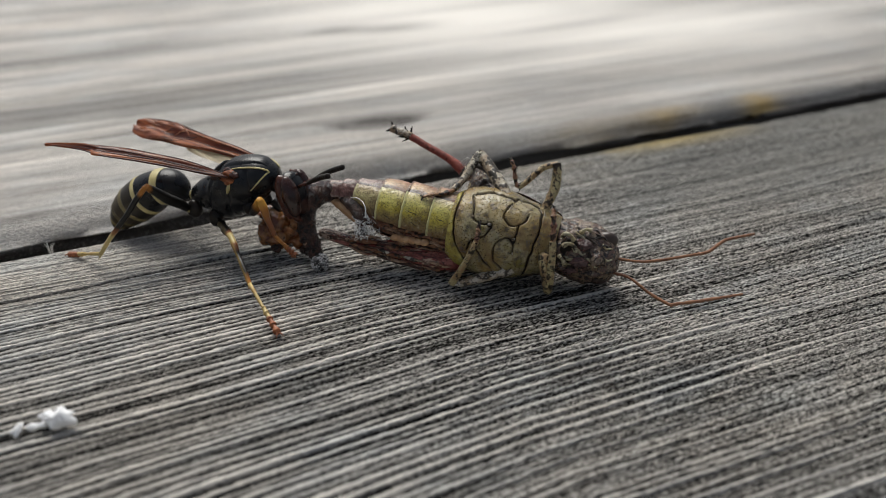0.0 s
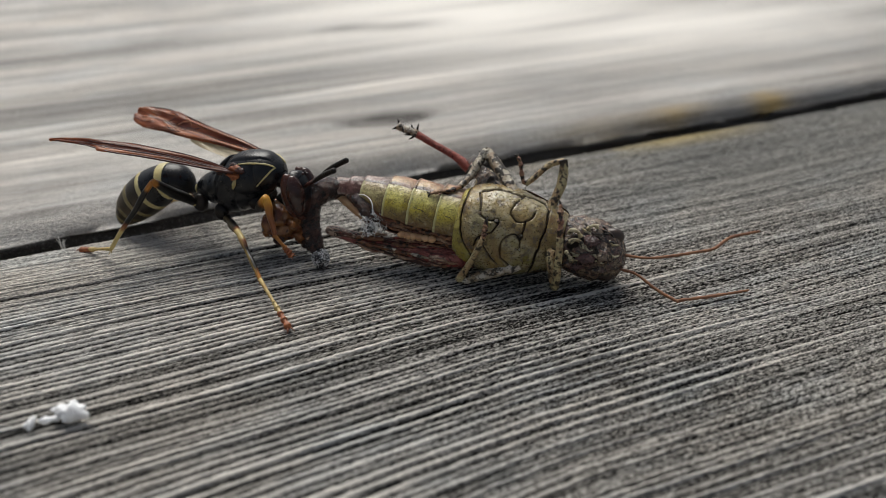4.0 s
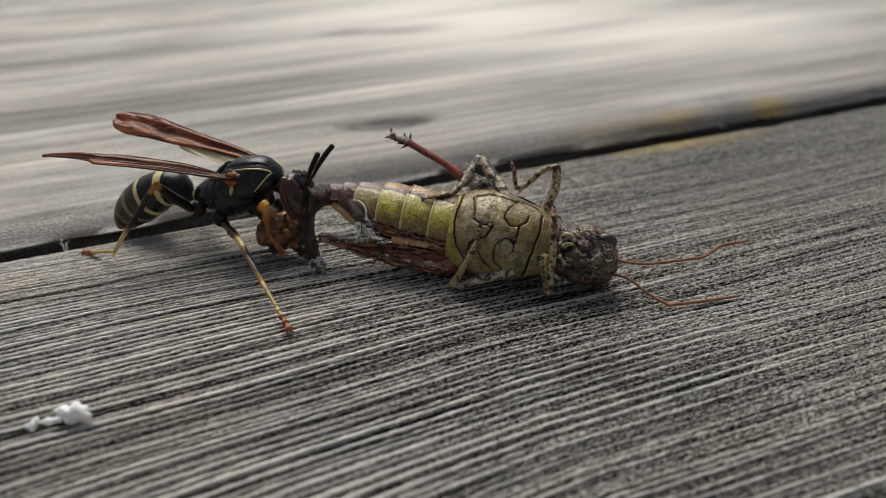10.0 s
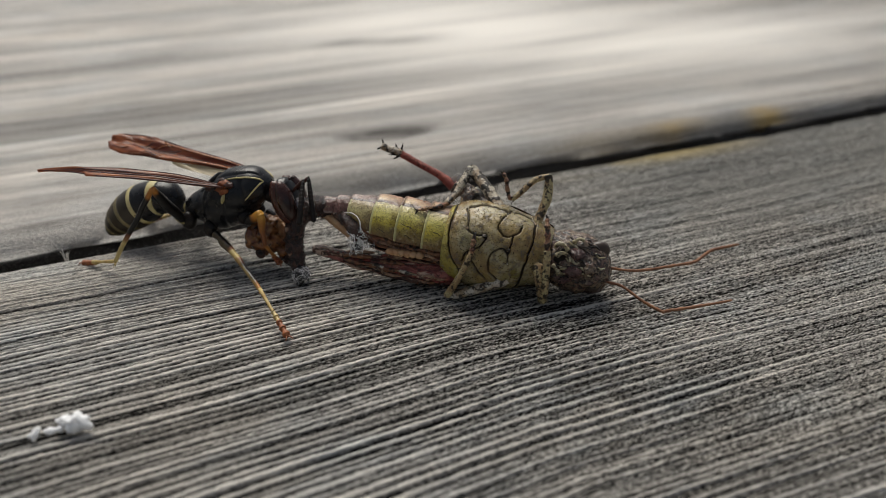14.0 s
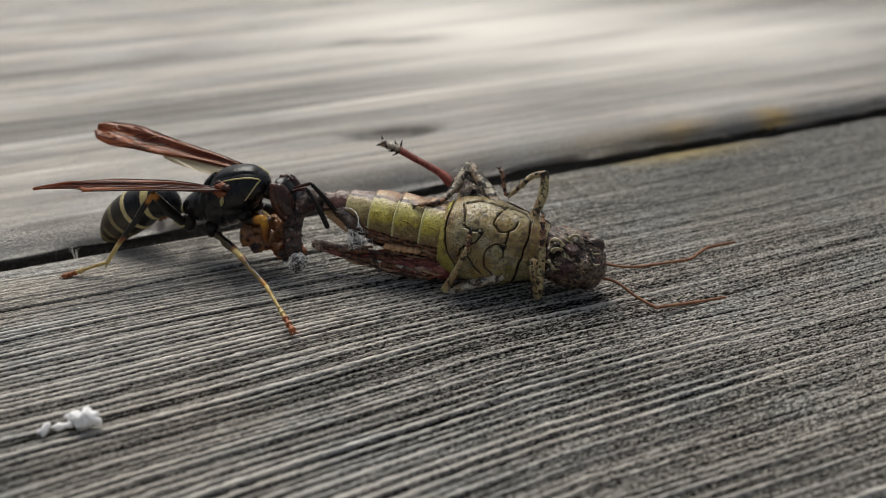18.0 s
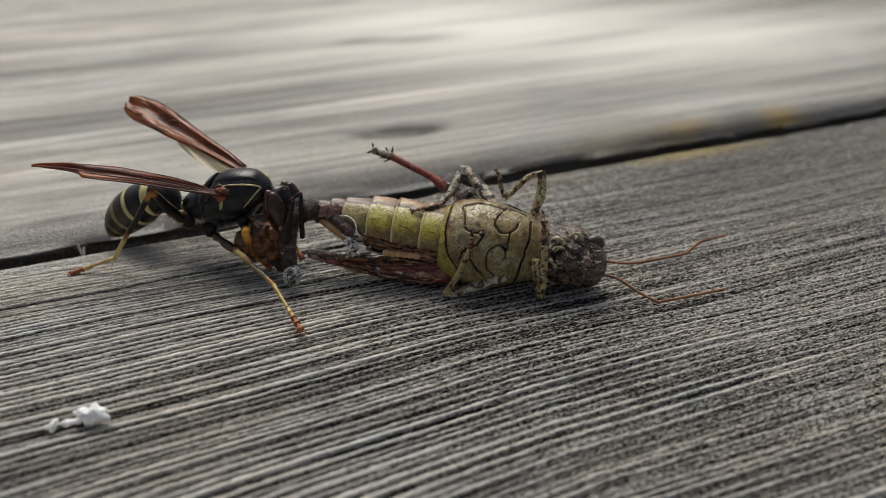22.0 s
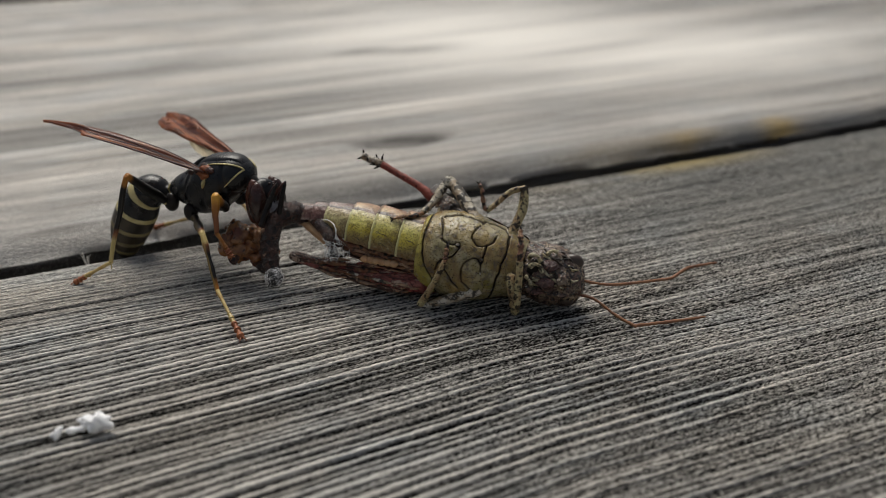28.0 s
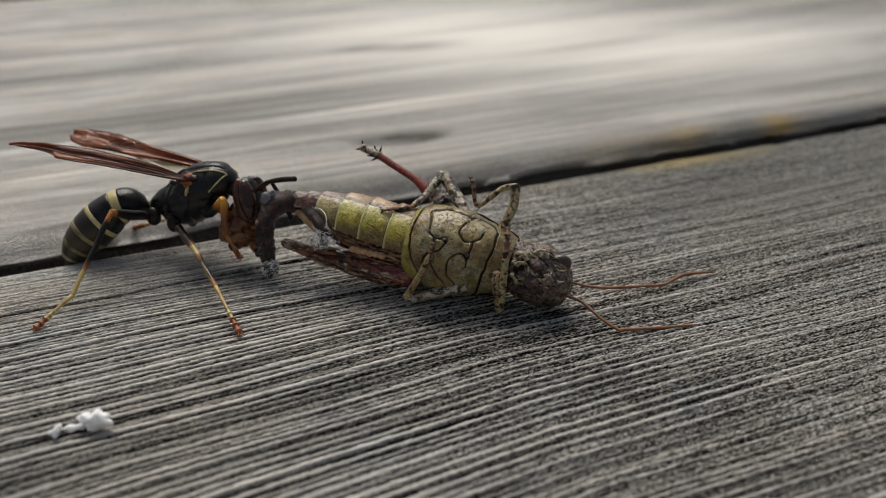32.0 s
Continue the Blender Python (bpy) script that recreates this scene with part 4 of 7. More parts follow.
    wear = 1.1 + 0.5 * np.sin(U / 23.0 + seed) + 0.35 * np.sin(U / 7.1) + 0.2 * np.sin(U / 2.3 + 1)
    round_off, drop = (1.3, 0.45) if edge_side < 0 else (3.0, 1.7)
    for e in (v1, v0):
        d = np.clip(1 - np.abs(e - V) / round_off, 0, 1)
        Z -= d ** 2.2 * drop * (0.6 + 0.5 * wear)
    recess = 0.9 * np.clip((U - 20) / 25.0, 0, 1) * (edge_side > 0)
    Z -= 1.0 * np.clip((v0 + recess - V) / 0.9, 0, 1) * (recess > 0.05)
    chips = np.clip(np.sin(U / 3.1 + 4 * np.sin(U / 11.0)) - 0.55, 0, 1) * np.exp(-((v1 - V) / 0.7) ** 2) if edge_side < 0 else 0
    Z -= chips * 1.2
    edge = np.clip(1 - np.abs((v1 if edge_side < 0 else v0 + recess) - V) / (4.5 if edge_side < 0 else 3.6), 0, 1)
    if edge_side < 0:
        edge = edge * np.clip((U - 14) / 12.0, 0, 1) * np.clip((56 - U) / 14.0, 0, 1)
    else:
        edge = edge * (np.exp(-((U - 62.5) / 3.2) ** 2) + 0.7 * np.exp(-((U - 47) / 4.5) ** 2) + 0.25 * np.exp(-((U - 34) / 8) ** 2))
    # pale stretch of the far board: sky sheen painted into its wood tone
    sky_sheen = (np.exp(-((U - 43) / 38.0) ** 2 - ((V - 90) / 36.0) ** 2) + 0.8 * np.exp(-((U - 85) / 34.0) ** 2 - ((V - 58) / 20.0) ** 2)) * (edge_side > 0)
    ny, nx = U.shape
    # the long sides hang down from the rim
    thick = -38.0
    top = np.stack([U, V, Z], 2).reshape(-1, 3)
    wob = 0.35 * np.sin(u / 5.0 + seed) + 0.25 * np.sin(u / 1.9) + rnd.uniform(-0.15, 0.15, len(u))
    rows_extra = []
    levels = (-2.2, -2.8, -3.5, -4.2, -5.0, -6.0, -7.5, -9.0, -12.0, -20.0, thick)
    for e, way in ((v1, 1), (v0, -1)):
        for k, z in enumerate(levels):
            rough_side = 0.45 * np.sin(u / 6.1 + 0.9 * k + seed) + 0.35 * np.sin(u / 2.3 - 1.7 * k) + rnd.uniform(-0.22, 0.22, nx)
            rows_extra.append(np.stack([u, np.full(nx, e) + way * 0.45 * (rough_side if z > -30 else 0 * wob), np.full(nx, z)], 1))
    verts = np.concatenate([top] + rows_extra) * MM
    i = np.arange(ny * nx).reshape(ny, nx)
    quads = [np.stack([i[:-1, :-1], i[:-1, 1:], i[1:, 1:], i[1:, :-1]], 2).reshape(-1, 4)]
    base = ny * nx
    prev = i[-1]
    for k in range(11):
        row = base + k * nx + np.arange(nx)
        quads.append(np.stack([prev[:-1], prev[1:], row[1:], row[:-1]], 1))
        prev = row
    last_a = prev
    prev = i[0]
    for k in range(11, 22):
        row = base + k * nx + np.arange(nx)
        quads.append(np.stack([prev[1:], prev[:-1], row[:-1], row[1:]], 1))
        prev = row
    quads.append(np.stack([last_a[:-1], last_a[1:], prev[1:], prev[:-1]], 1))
    quads = np.concatenate(quads)
    me = bpy.data.meshes.new(name)
    me.vertices.add(len(verts))
    me.vertices.foreach_set("co", verts.ravel())
    me.loops.add(quads.size)
    me.loops.foreach_set("vertex_index", quads.ravel().astype(np.int32))
    me.polygons.add(len(quads))
    me.polygons.foreach_set("loop_start", np.arange(0, quads.size, 4, dtype=np.int32))
    me.polygons.foreach_set("use_smooth", np.ones(len(quads), bool))
    me.update(calc_edges=True)
    extra = len(verts) - ny * nx
    # long sides take the darkest ring tone: the gap's shade put into the colour
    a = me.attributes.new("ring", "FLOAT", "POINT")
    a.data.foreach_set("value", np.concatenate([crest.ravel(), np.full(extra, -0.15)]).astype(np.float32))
    a = me.attributes.new("edge", "FLOAT", "POINT")
    a.data.foreach_set("value", np.concatenate([edge.ravel(), np.zeros(extra)]).astype(np.float32))
    a = me.attributes.new("knot", "FLOAT", "POINT")
    a.data.foreach_set("value", np.concatenate([np.clip(knot, 0, 1).ravel(), np.zeros(extra)]).astype(np.float32))
    a = me.attributes.new("sky_sheen", "FLOAT", "POINT")
    a.data.foreach_set("value", np.concatenate([(sky_sheen + 0.0 * U).ravel(), np.zeros(extra)]).astype(np.float32))
    a = me.attributes.new("speck", "FLOAT", "POINT")
    a.data.foreach_set("value", np.concatenate([(speck + 0.0 * U).ravel(), np.ones(extra)]).astype(np.float32))
    a = me.attributes.new("calm", "FLOAT", "POINT")
    a.data.foreach_set("value", np.concatenate([(calm + 0.0 * U).ravel(), np.zeros(extra)]).astype(np.float32))
    me.materials.append(mat)
    ob = new(name, me)
    ob.matrix_world = DECK
    return tagged(ob, label, "deck board", kind="structure")


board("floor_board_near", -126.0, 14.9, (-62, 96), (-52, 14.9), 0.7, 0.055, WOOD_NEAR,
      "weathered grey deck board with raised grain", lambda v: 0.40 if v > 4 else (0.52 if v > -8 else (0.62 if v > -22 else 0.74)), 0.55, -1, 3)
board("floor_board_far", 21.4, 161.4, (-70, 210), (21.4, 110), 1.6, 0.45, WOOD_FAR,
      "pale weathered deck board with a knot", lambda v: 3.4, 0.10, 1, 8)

bm = bmesh.new()
bmesh.ops.create_grid(bm, x_segments=4, y_segments=4, size=400000)
ground = finish("ground", bm, EARTH, None)
ground.location.z = -0.11
tagged(ground, "dark bare soil below the deck boards", "ground", kind="structure")

# two more boards close the deck in front and behind
for nm, a, b in (("floor_board_front", -273.0, -133.0), ("floor_board_back", 168.0, 308.0)):
    bm = bmesh.new()
    bmesh.ops.create_cube(bm, size=1.0)
    for v in bm.verts:
        v.co = Vector((v.co.x * 1800, (a + b) / 2 + v.co.y * (b - a), -19.5 + v.co.z * 37))
    bmesh.ops.bevel(bm, geom=bm.edges[:], offset=2.0, segments=3, affect="EDGES")
    ob = finish(nm, bm, WOOD_FAR, None, smooth=False)
    ob.matrix_world = DECK
    tagged(ob, "weathered grey deck board", "deck board", kind="structure")

# ---- the grasshopper: (f, l, v) run along its body to the head, up across it, and out of its belly ----
HF, HL, HV = Vector((0.96048, -0.25113, -0.12006)), Vector((0.22027, 0.42201, 0.87943)), Vector((-0.17018, -0.87112, 0.46064))


def h(f, l, v):
    return HF * f + HL * l + HV * v + Vector((0, 0, 4.0))


def hline(pts):
    return [(*h(*p[:3]), p[3]) for p in pts]


hopper = empty("grasshopper", at_mm(5.3, -6.1, 0), "dead mottled grasshopper lying on its side, belly outward, on the deck", "grasshopper")


def hring(f, lc, rl, rv, vc=0.0, n=36, power=1.0, a0=0.0, a1=2 * math.pi, closed=True):
    """A cross-section; angle 0 points out of the belly."""
    got = []
    for j in range(n if closed else n + 1):
        t = a0 + (a1 - a0) * j / n
        got.append(h(f, lc + rl * math.sin(t), vc + rv * math.cos(t)))
    return got


# thorax core, dark in the seams
THORAX = [(-4.3, 0.0, 2.75, 2.9), (-3.4, 0.0, 3.3, 3.4), (-2.0, 0.0, 3.75, 3.8), (0.0, 0.0, 3.85, 3.9), (2.0, 0.0, 3.45, 3.7), (3.4, 0.15, 3.0, 3.2), (4.6, 0.2, 2.6, 2.7), (5.4, 0.2, 2.2, 2.2)]
PROFILE = spline(THORAX, 60)


def profile(f):
    fs = [p[0] for p in PROFILE]
    return [float(np.interp(f, fs, [p[k] for p in PROFILE])) for k in (1, 2, 3)]


bm = bmesh.new()
ring_mesh(bm, [hring(p[0], p[1], p[2], p[3]) for p in PROFILE])
part("thorax", bm, GROOVE, hopper, "dark seams between the belly plates")


# seams that run into the plates
SEAMS = (((-2.63, 2.74), (-2.24, 1.98), (-2.1, 0.97), (-1.29, 0.6), (-0.7, 0.78)), ((-2.11, -1.76), (-1.79, -0.93), (-0.76, -0.28), (-0.41, 0.43)), ((-1.79, -0.93), (-0.89, -2.11), (0.14, -2.91)),
         ((1.16, 3.23), (0.49, 1.96), (0.79, 1.19), (1.55, 0.99), (2.36, 1.46), (2.49, 1.99)), ((0.28, -2.05), (0.18, -1.24), (0.54, -0.44), (1.25, -0.08), (1.73, -0.55), (1.94, -1.25)),
         ((1.93, 1.16), (1.82, 0.18), (1.72, -0.47)), ((-2.45, 2.9), (-1.17, 3.3), (-0.07, 3.3), (1.16, 3.1)), ((1.16, 3.23), (2.73, 3.08), (3.62, 2.44)), ((0.32, -2.25), (1.26, -2.86), (2.11, -3.29)))
SEAM_LINES = [np.array(spline([(*p, 0.0) for p in q], 28))[:, :2] for q in SEAMS]
SEAM_POINTS = np.concatenate(SEAM_LINES)
SPLITS = (((-3.75, 3.2), (-3.75, 2.07), (-3.82, 0.17), (-3.3, -1.39), (-2.3, -2.73), (-2.0, -4)), ((3.0, 4.0), (3.62, 2.44), (3.74, 1.02), (3.46, -0.49), (3.19, -2.21), (2.6, -4.0)))


def split_at(k, l):
    ls = sorted((q[1], q[0]) for q in SPLITS[k])
    return float(np.interp(l, [q[0] for q in ls], [q[1] for q in ls]))


def plate_of(f, l):
    """Which belly plate covers the point (f, l), and how far it lies from a seam."""
    gap = float(np.sqrt(((SEAM_POINTS - (f, l)) ** 2).sum(1).min()))
    a, b = split_at(0, l), split_at(1, l)
    gap = min(gap, abs(f - a), abs(f - b))
    return (0 if f < a else 1 if f < b else 2), gap


def belly_plates():
    """The plates stand proud of the core and sink at their seams."""
    nf, na = 170, 180
    fs = np.linspace(-4.25, 5.3, nf + 1)
    an = np.linspace(-2.0, 2.0, na + 1)
    grid, info, near = {}, {}, {}
    for i, f in enumerate(fs):
        lc, rl, rv = profile(f)
        for j, a in enumerate(an):
            l = lc + rl * math.sin(a)
            arc = l + (abs(a) > 1.2) * math.copysign((abs(a) - 1.2) * 2.0, a)
            k, gap = plate_of(f + 0.10 * noise.noise(Vector((f, l, 2)) * 1.7), arc + 0.10 * noise.noise(Vector((f, l, 7)) * 1.7))
            lift = -0.16 + 0.36 * min(gap / 0.13, 1.0) ** 0.65 + 0.07 * noise.noise(Vector((f * 1.3, l * 1.3, 0))) + 0.03 * noise.noise(Vector((f * 4.1, l * 4.1, 3)))
            lift -= 0.35 * math.exp(-((f - 1.75) ** 2 + (l + 0.2) ** 2) / 0.05) + 0.35 * math.exp(-((f + 0.5) ** 2 + (l - 0.65) ** 2) / 0.05)
            s = 1 + lift / rl
            grid[i, j] = h(f, lc + rl * s * math.sin(a), rv * s * math.cos(a))
            info[i, j] = k
            near[i, j] = min(gap, 0.35 * min(math.hypot(f - 1.75, l + 0.2), math.hypot(f + 0.5, l - 0.65)))
    cells = {}
    for i in range(nf):
        for j in range(na):
            cells.setdefault(info[i, j], []).append((i, j))
    for k in sorted(cells):
        bm = bmesh.new()
        made = {}
        lay = bm.verts.layers.float.new("gap")
        for i, j in cells[k]:
            vs = []
            for q in ((i, j), (i + 1, j), (i + 1, j + 1), (i, j + 1)):
                if q not in made:
                    made[q] = bm.verts.new(grid[q])
                    made[q][lay] = near[q]
                vs.append(made[q])
            bm.faces.new(vs)
        part("belly_plate", bm, BELLY if k else BELLY_HIND, hopper, "olive-tan plate pitted with black" if k else "yellow-green plate pitted with black")


belly_plates()
for i, (f, l) in enumerate(((-0.55, 0.75), (1.75, -0.1), (-0.9, 0.15), (1.9, -1.3), (-2.2, 1.1))):
    lc, rl, rv = profile(f)
    v = rv * math.sqrt(max(1 - ((l - lc) / rl) ** 2, 0.0))
    bm = bmesh.new()
    blob(bm, h(f, l, v + 0.02), (0.20, 0.13, 0.12), 12, 8, 0.6, 2.0, seed=i)
    part("pale_pit", bm, PALEFOOT, hopper, "white fleck in a seam")
# pronotum wraps the far side
bm = bmesh.new()
rings = []
for p in spline([(-1.0, 0.05, 3.7, 3.3), (1.0, 0.05, 3.9, 3.5), (3.0, 0.1, 3.35, 3.2), (4.9, 0.2, 2.75, 2.75), (5.3, 0.2, 2.3, 2.4)], 18):
    rings.append(hring(p[0], p[1], p[2] + 0.12, p[3] + 0.12, n=26, a0=1.75, a1=2 * math.pi - 1.75, closed=False))
rows = [[bm.verts.new(q) for q in r] for r in rings]
for a, b in zip(rows, rows[1:]):
    for j in range(len(a) - 1):
        bm.faces.new((a[j], a[j + 1], b[j + 1], b[j]))
part("pronotum", bm, PLEURA, hopper, "brown shield over the back")

# abdomen: each ring has a green belly plate and a tan back plate
ABDOMEN = spline([(-3.7, 0.0, 2.75, 2.85), (-6.3, 0.0, 2.65, 2.75), (-9.0, 0.1, 2.5, 2.6), (-11.4, 0.2, 2.15, 2.2), (-12.8, 0.45, 1.55, 1.6), (-14.2, 0.6, 1.15, 1.1), (-15.6, 0.5, 0.85, 0.8), (-16.4, 0.4, 0.7, 0.7)], 120)


def abdomen_at(f):
    fs = [-p[0] for p in ABDOMEN]
    return [float(np.interp(-f, fs, [p[k] for p in ABDOMEN])) for k in (1, 2, 3)]


SEGMENTS = [(-3.6, -6.2), (-6.1, -8.8), (-8.7, -11.25), (-11.15, -13.8), (-13.7, -15.2), (-15.1, -16.5)]


def abdomen_shell(fa, fb, a0, a1, n, swell, name, mat, label):
    """One plate of a ring; it overlaps the next with a thick hind rim."""
    bm = bmesh.new()
    la, lx = bm.verts.layers.float.new("along"), bm.verts.layers.float.new("across")
    steps, n = 40, n * 2
    rows = []
    for i in range(steps + 1):
        u = i / steps
        f = fa + (fb - fa) * u
        lc, rl, rv = abdomen_at(f)
        s = swell * (0.15 + 0.85 * u ** 0.8) + 0.07 * math.sin(u * math.pi)
        s += 0.05 * math.exp(-((u - 0.94) / 0.035) ** 2)
        if i == steps:
            s -= 0.18
        row = []
        for j, q in enumerate(hring(f, lc, rl + s, rv + s, n=n, a0=a0, a1=a1, closed=False)):
            q = q + Vector([0.03 * noise.noise(q * 3 + Vector((k, 0, 0))) + 0.05 * noise.noise(q * 0.9 + Vector((k, 4, 0))) for k in (0, 5, 9)])
            v = bm.verts.new(q)
            v[la], v[lx] = u, j / n
            row.append(v)
        rows.append(row)
    for a, b in zip(rows, rows[1:]):
        for j in range(len(a) - 1):
            bm.faces.new((a[j], a[j + 1], b[j + 1], b[j]))
    return part(name, bm, mat, hopper, label)


for k, (fa, fb) in enumerate(SEGMENTS):
    green = k < 3
    abdomen_shell(fa, fb, -0.52, 0.74, 20, 0.34, "belly_ring", STERNITE if green else (TAN_STERNITE if k == 3 else RED_TERGITE), "green-yellow belly ring" if green else "tan tail ring")
    abdomen_shell(fa, fb, 0.72, 2 * math.pi - 1.25, 44, 0.36, "back_ring", TERGITE if k < 3 else RED_TERGITE, "tan back ring with dark edges" if k < 3 else "reddish brown back ring")
bm = bmesh.new()
ring_mesh(bm, [hring(p[0], p[1], p[2] - 0.06, p[3] - 0.06, n=26) for p in ABDOMEN[::4]])
part("abdomen_core", bm, PLEURA, hopper, "brown folds along the side of the abdomen")

for i, (f, l, ln) in enumerate(((-10.2, 0.55, 1.1), (-7.7, 0.35, 1.3), (-5.0, 0.25, 1.0), (-10.0, -0.5, 0.7), (-7.4, -0.6, 0.8))):
    bm = bmesh.new()
    lc, rl, rv = abdomen_at(f)
    pts = []
    for k in range(4):
        ff, ll = f + ln * (k / 3 - 0.5), l - 0.10 * k + 0.05 * math.sin(3.0 * k + i)
        pts.append((ff, ll, (rv + 0.30) * math.sqrt(max(1 - (ll / (rl + 0.3)) ** 2, 0)), 0.045 if 0 < k < 3 else 0.015))
    tube(bm, hline(pts), 10, 6, flat=0.5)
    part("streak", bm, BLOTCH, hopper, "thin dark streak")
for i, (fa, fb) in enumerate(SEGMENTS[:4]):
    for k, a in enumerate((-0.68, -0.88, -1.08)):
        bm = bmesh.new()
        pts = []
        for q in range(6):
            f = fa + (fb - fa) * q / 5
            lc, rl, rv = abdomen_at(f)
            aa = a + 0.05 * math.sin(q * 1.9 + i * 2 + k)
            pts.append((f, lc + rl * math.sin(aa), rv * math.cos(aa), 0.13 + 0.08 * math.sin(q * math.pi / 5)))
        tube(bm, hline(pts), 14, 8, lump=0.12, seed=i * 3 + k)
        part("side_fold", bm, (PLEURA, RIDGE, PLEURA)[k], hopper, "brown skin fold")

# head
bm = bmesh.new()
rings = []
for p in spline([(4.9, 0.25, 1.9, 1.9), (5.6, 0.25, 2.45, 2.4), (7.0, 0.15, 2.75, 2.6), (8.6, 0.05, 2.6, 2.5), (9.9, -0.1, 2.1, 2.1), (10.7, -0.25, 1.35, 1.4), (11.05, -0.35, 0.5, 0.5)], 60):
    rings.append([q + (q - h(p[0], p[1], 0)).normalized() * (0.22 * noise.noise(q * 0.9) + 0.16 * noise.noise(q * 2.3) + 0.07 * noise.noise(q * 5.5)) for q in hring(p[0], p[1], p[2], p[3], n=60)])
ring_mesh(bm, rings)
head = part("head", bm, HEADM, hopper, "mottled grey-brown head")
for f, l, v, r in ((9.55, 1.55, 1.0, (1.0, 0.62, 0.8)), (9.5, -1.75, 0.6, (0.95, 0.6, 0.8))):
    bm = bmesh.new()
    blob(bm, h(f, l, v), r, 20, 14)
    part("eye", bm, HEYE, head, "dark oval eye")
bm = bmesh.new()
blob(bm, h(6.6, 0.35, 2.25), (0.9, 0.55, 0.75), 18, 12, 0.5, 1.4)
part("mouth_cavity", bm, GROOVE, head, "dark open mouth")
PALPS = (((5.7, 1.0, 2.5), (6.0, 1.35, 2.9), (6.5, 1.3, 3.0), (6.85, 0.9, 2.9)), ((6.0, 0.3, 2.7), (6.4, 0.6, 3.1), (6.9, 0.5, 3.05), (7.2, 0.0, 2.9)),
         ((7.2, 1.7, 2.2), (7.6, 2.1, 2.3), (8.1, 2.1, 2.2)), ((5.8, -0.6, 2.6), (6.2, -0.9, 2.8), (6.5, -1.3, 2.5)))
for i, pts in enumerate(PALPS):
    bm = bmesh.new()
    tube(bm, hline([(*p, 0.19 + 0.06 * math.sin(2.4 * k + i)) for k, p in enumerate(pts)]), 12, 8, lump=0.1, seed=i)
    part("palp", bm, PALELEG, head, "pale jointed mouth feeler")
for i, (f, l, v, rf, rl, mat) in enumerate(((7.75, 0.75, 2.2, 0.85, 0.75, CHEEK), (7.7, -0.75, 2.25, 0.95, 0.7, CHEEK), (6.3, -1.5, 2.0, 0.6, 0.5, HEADM), (9.0, -0.2, 2.05, 0.8, 1.0, HEADM), (9.9, -0.9, 1.3, 0.7, 0.6, HEADM), (6.9, -1.7, 1.9, 0.7, 0.45, CHEEK), (8.9, -1.5, 1.8, 0.7, 0.5, HEADM))):
    bm = bmesh.new()
    blob(bm, h(f, l, v), (rf, rl, rl * 0.75), 22, 16, 0.35, 1.4, seed=i)
    part("cheek_plate", bm, mat, head, "purplish brown cheek plate" if mat is CHEEK else "rough brown face plate")
rnd = random.Random(31)
for i in range(34):
    f0, l0 = rnd.uniform(6.0, 9.6), rnd.uniform(-1.6, 2.4)
    pts = []
    for k in range(4):
        f, l = f0 + 0.32 * k, l0 + rnd.uniform(-0.18, 0.18) - 0.05 * k
        r = 2.72 - 0.10 * max(f - 8.0, 0) ** 1.6
        v = math.sqrt(max(r * r - l * l, 0.05)) * 0.97
        pts.append((f, l, v + 0.04, 0.10 if 0 < k < 3 else 0.04))
    bm = bmesh.new()
    tube(bm, hline(pts), 10, 6, lump=0.3, seed=i)
    part("ridge", bm, PALELEG if i % 2 else BLOTCH, head, "fine raised ridge")
for i, pts in enumerate((
        ((10.6, 0.22, 0.5, 0.14), (11.66, 0.21, 0.0, 0.12), (13.71, 0.52, -1.5, 0.125), (17.28, 1.81, -4.5, 0.14), (18.88, 2.46, -6.0, 0.15), (20.42, 3.88, -8.0, 0.16), (23.15, 5.1, -10.0, 0.12)),
        ((10.6, -1.1, 0.8, 0.14), (12.22, -1.25, 0.8, 0.12), (14.17, -2.15, 1.1, 0.13), (16.0, -2.7, 1.3, 0.14), (16.3, -2.6, 1.2, 0.14), (18.9, -1.7, 0.15, 0.15), (22.1, -0.5, -1.3, 0.10)))):
    bm = bmesh.new()
    tube(bm, hline(pts), 90, 7, lump=0.22, seed=i)
    part("antenna", bm, ANTENNA, hopper, "thin brown antenna")


def blotch(bm, slot, scale, limit, seed):
    """Dark irregular patches: faces where a noise is high take another material."""
    for f in bm.faces:
        c = f.calc_center_median()
        if noise.noise(c * scale + Vector((seed, seed, seed))) > limit:
            f.material_index = slot


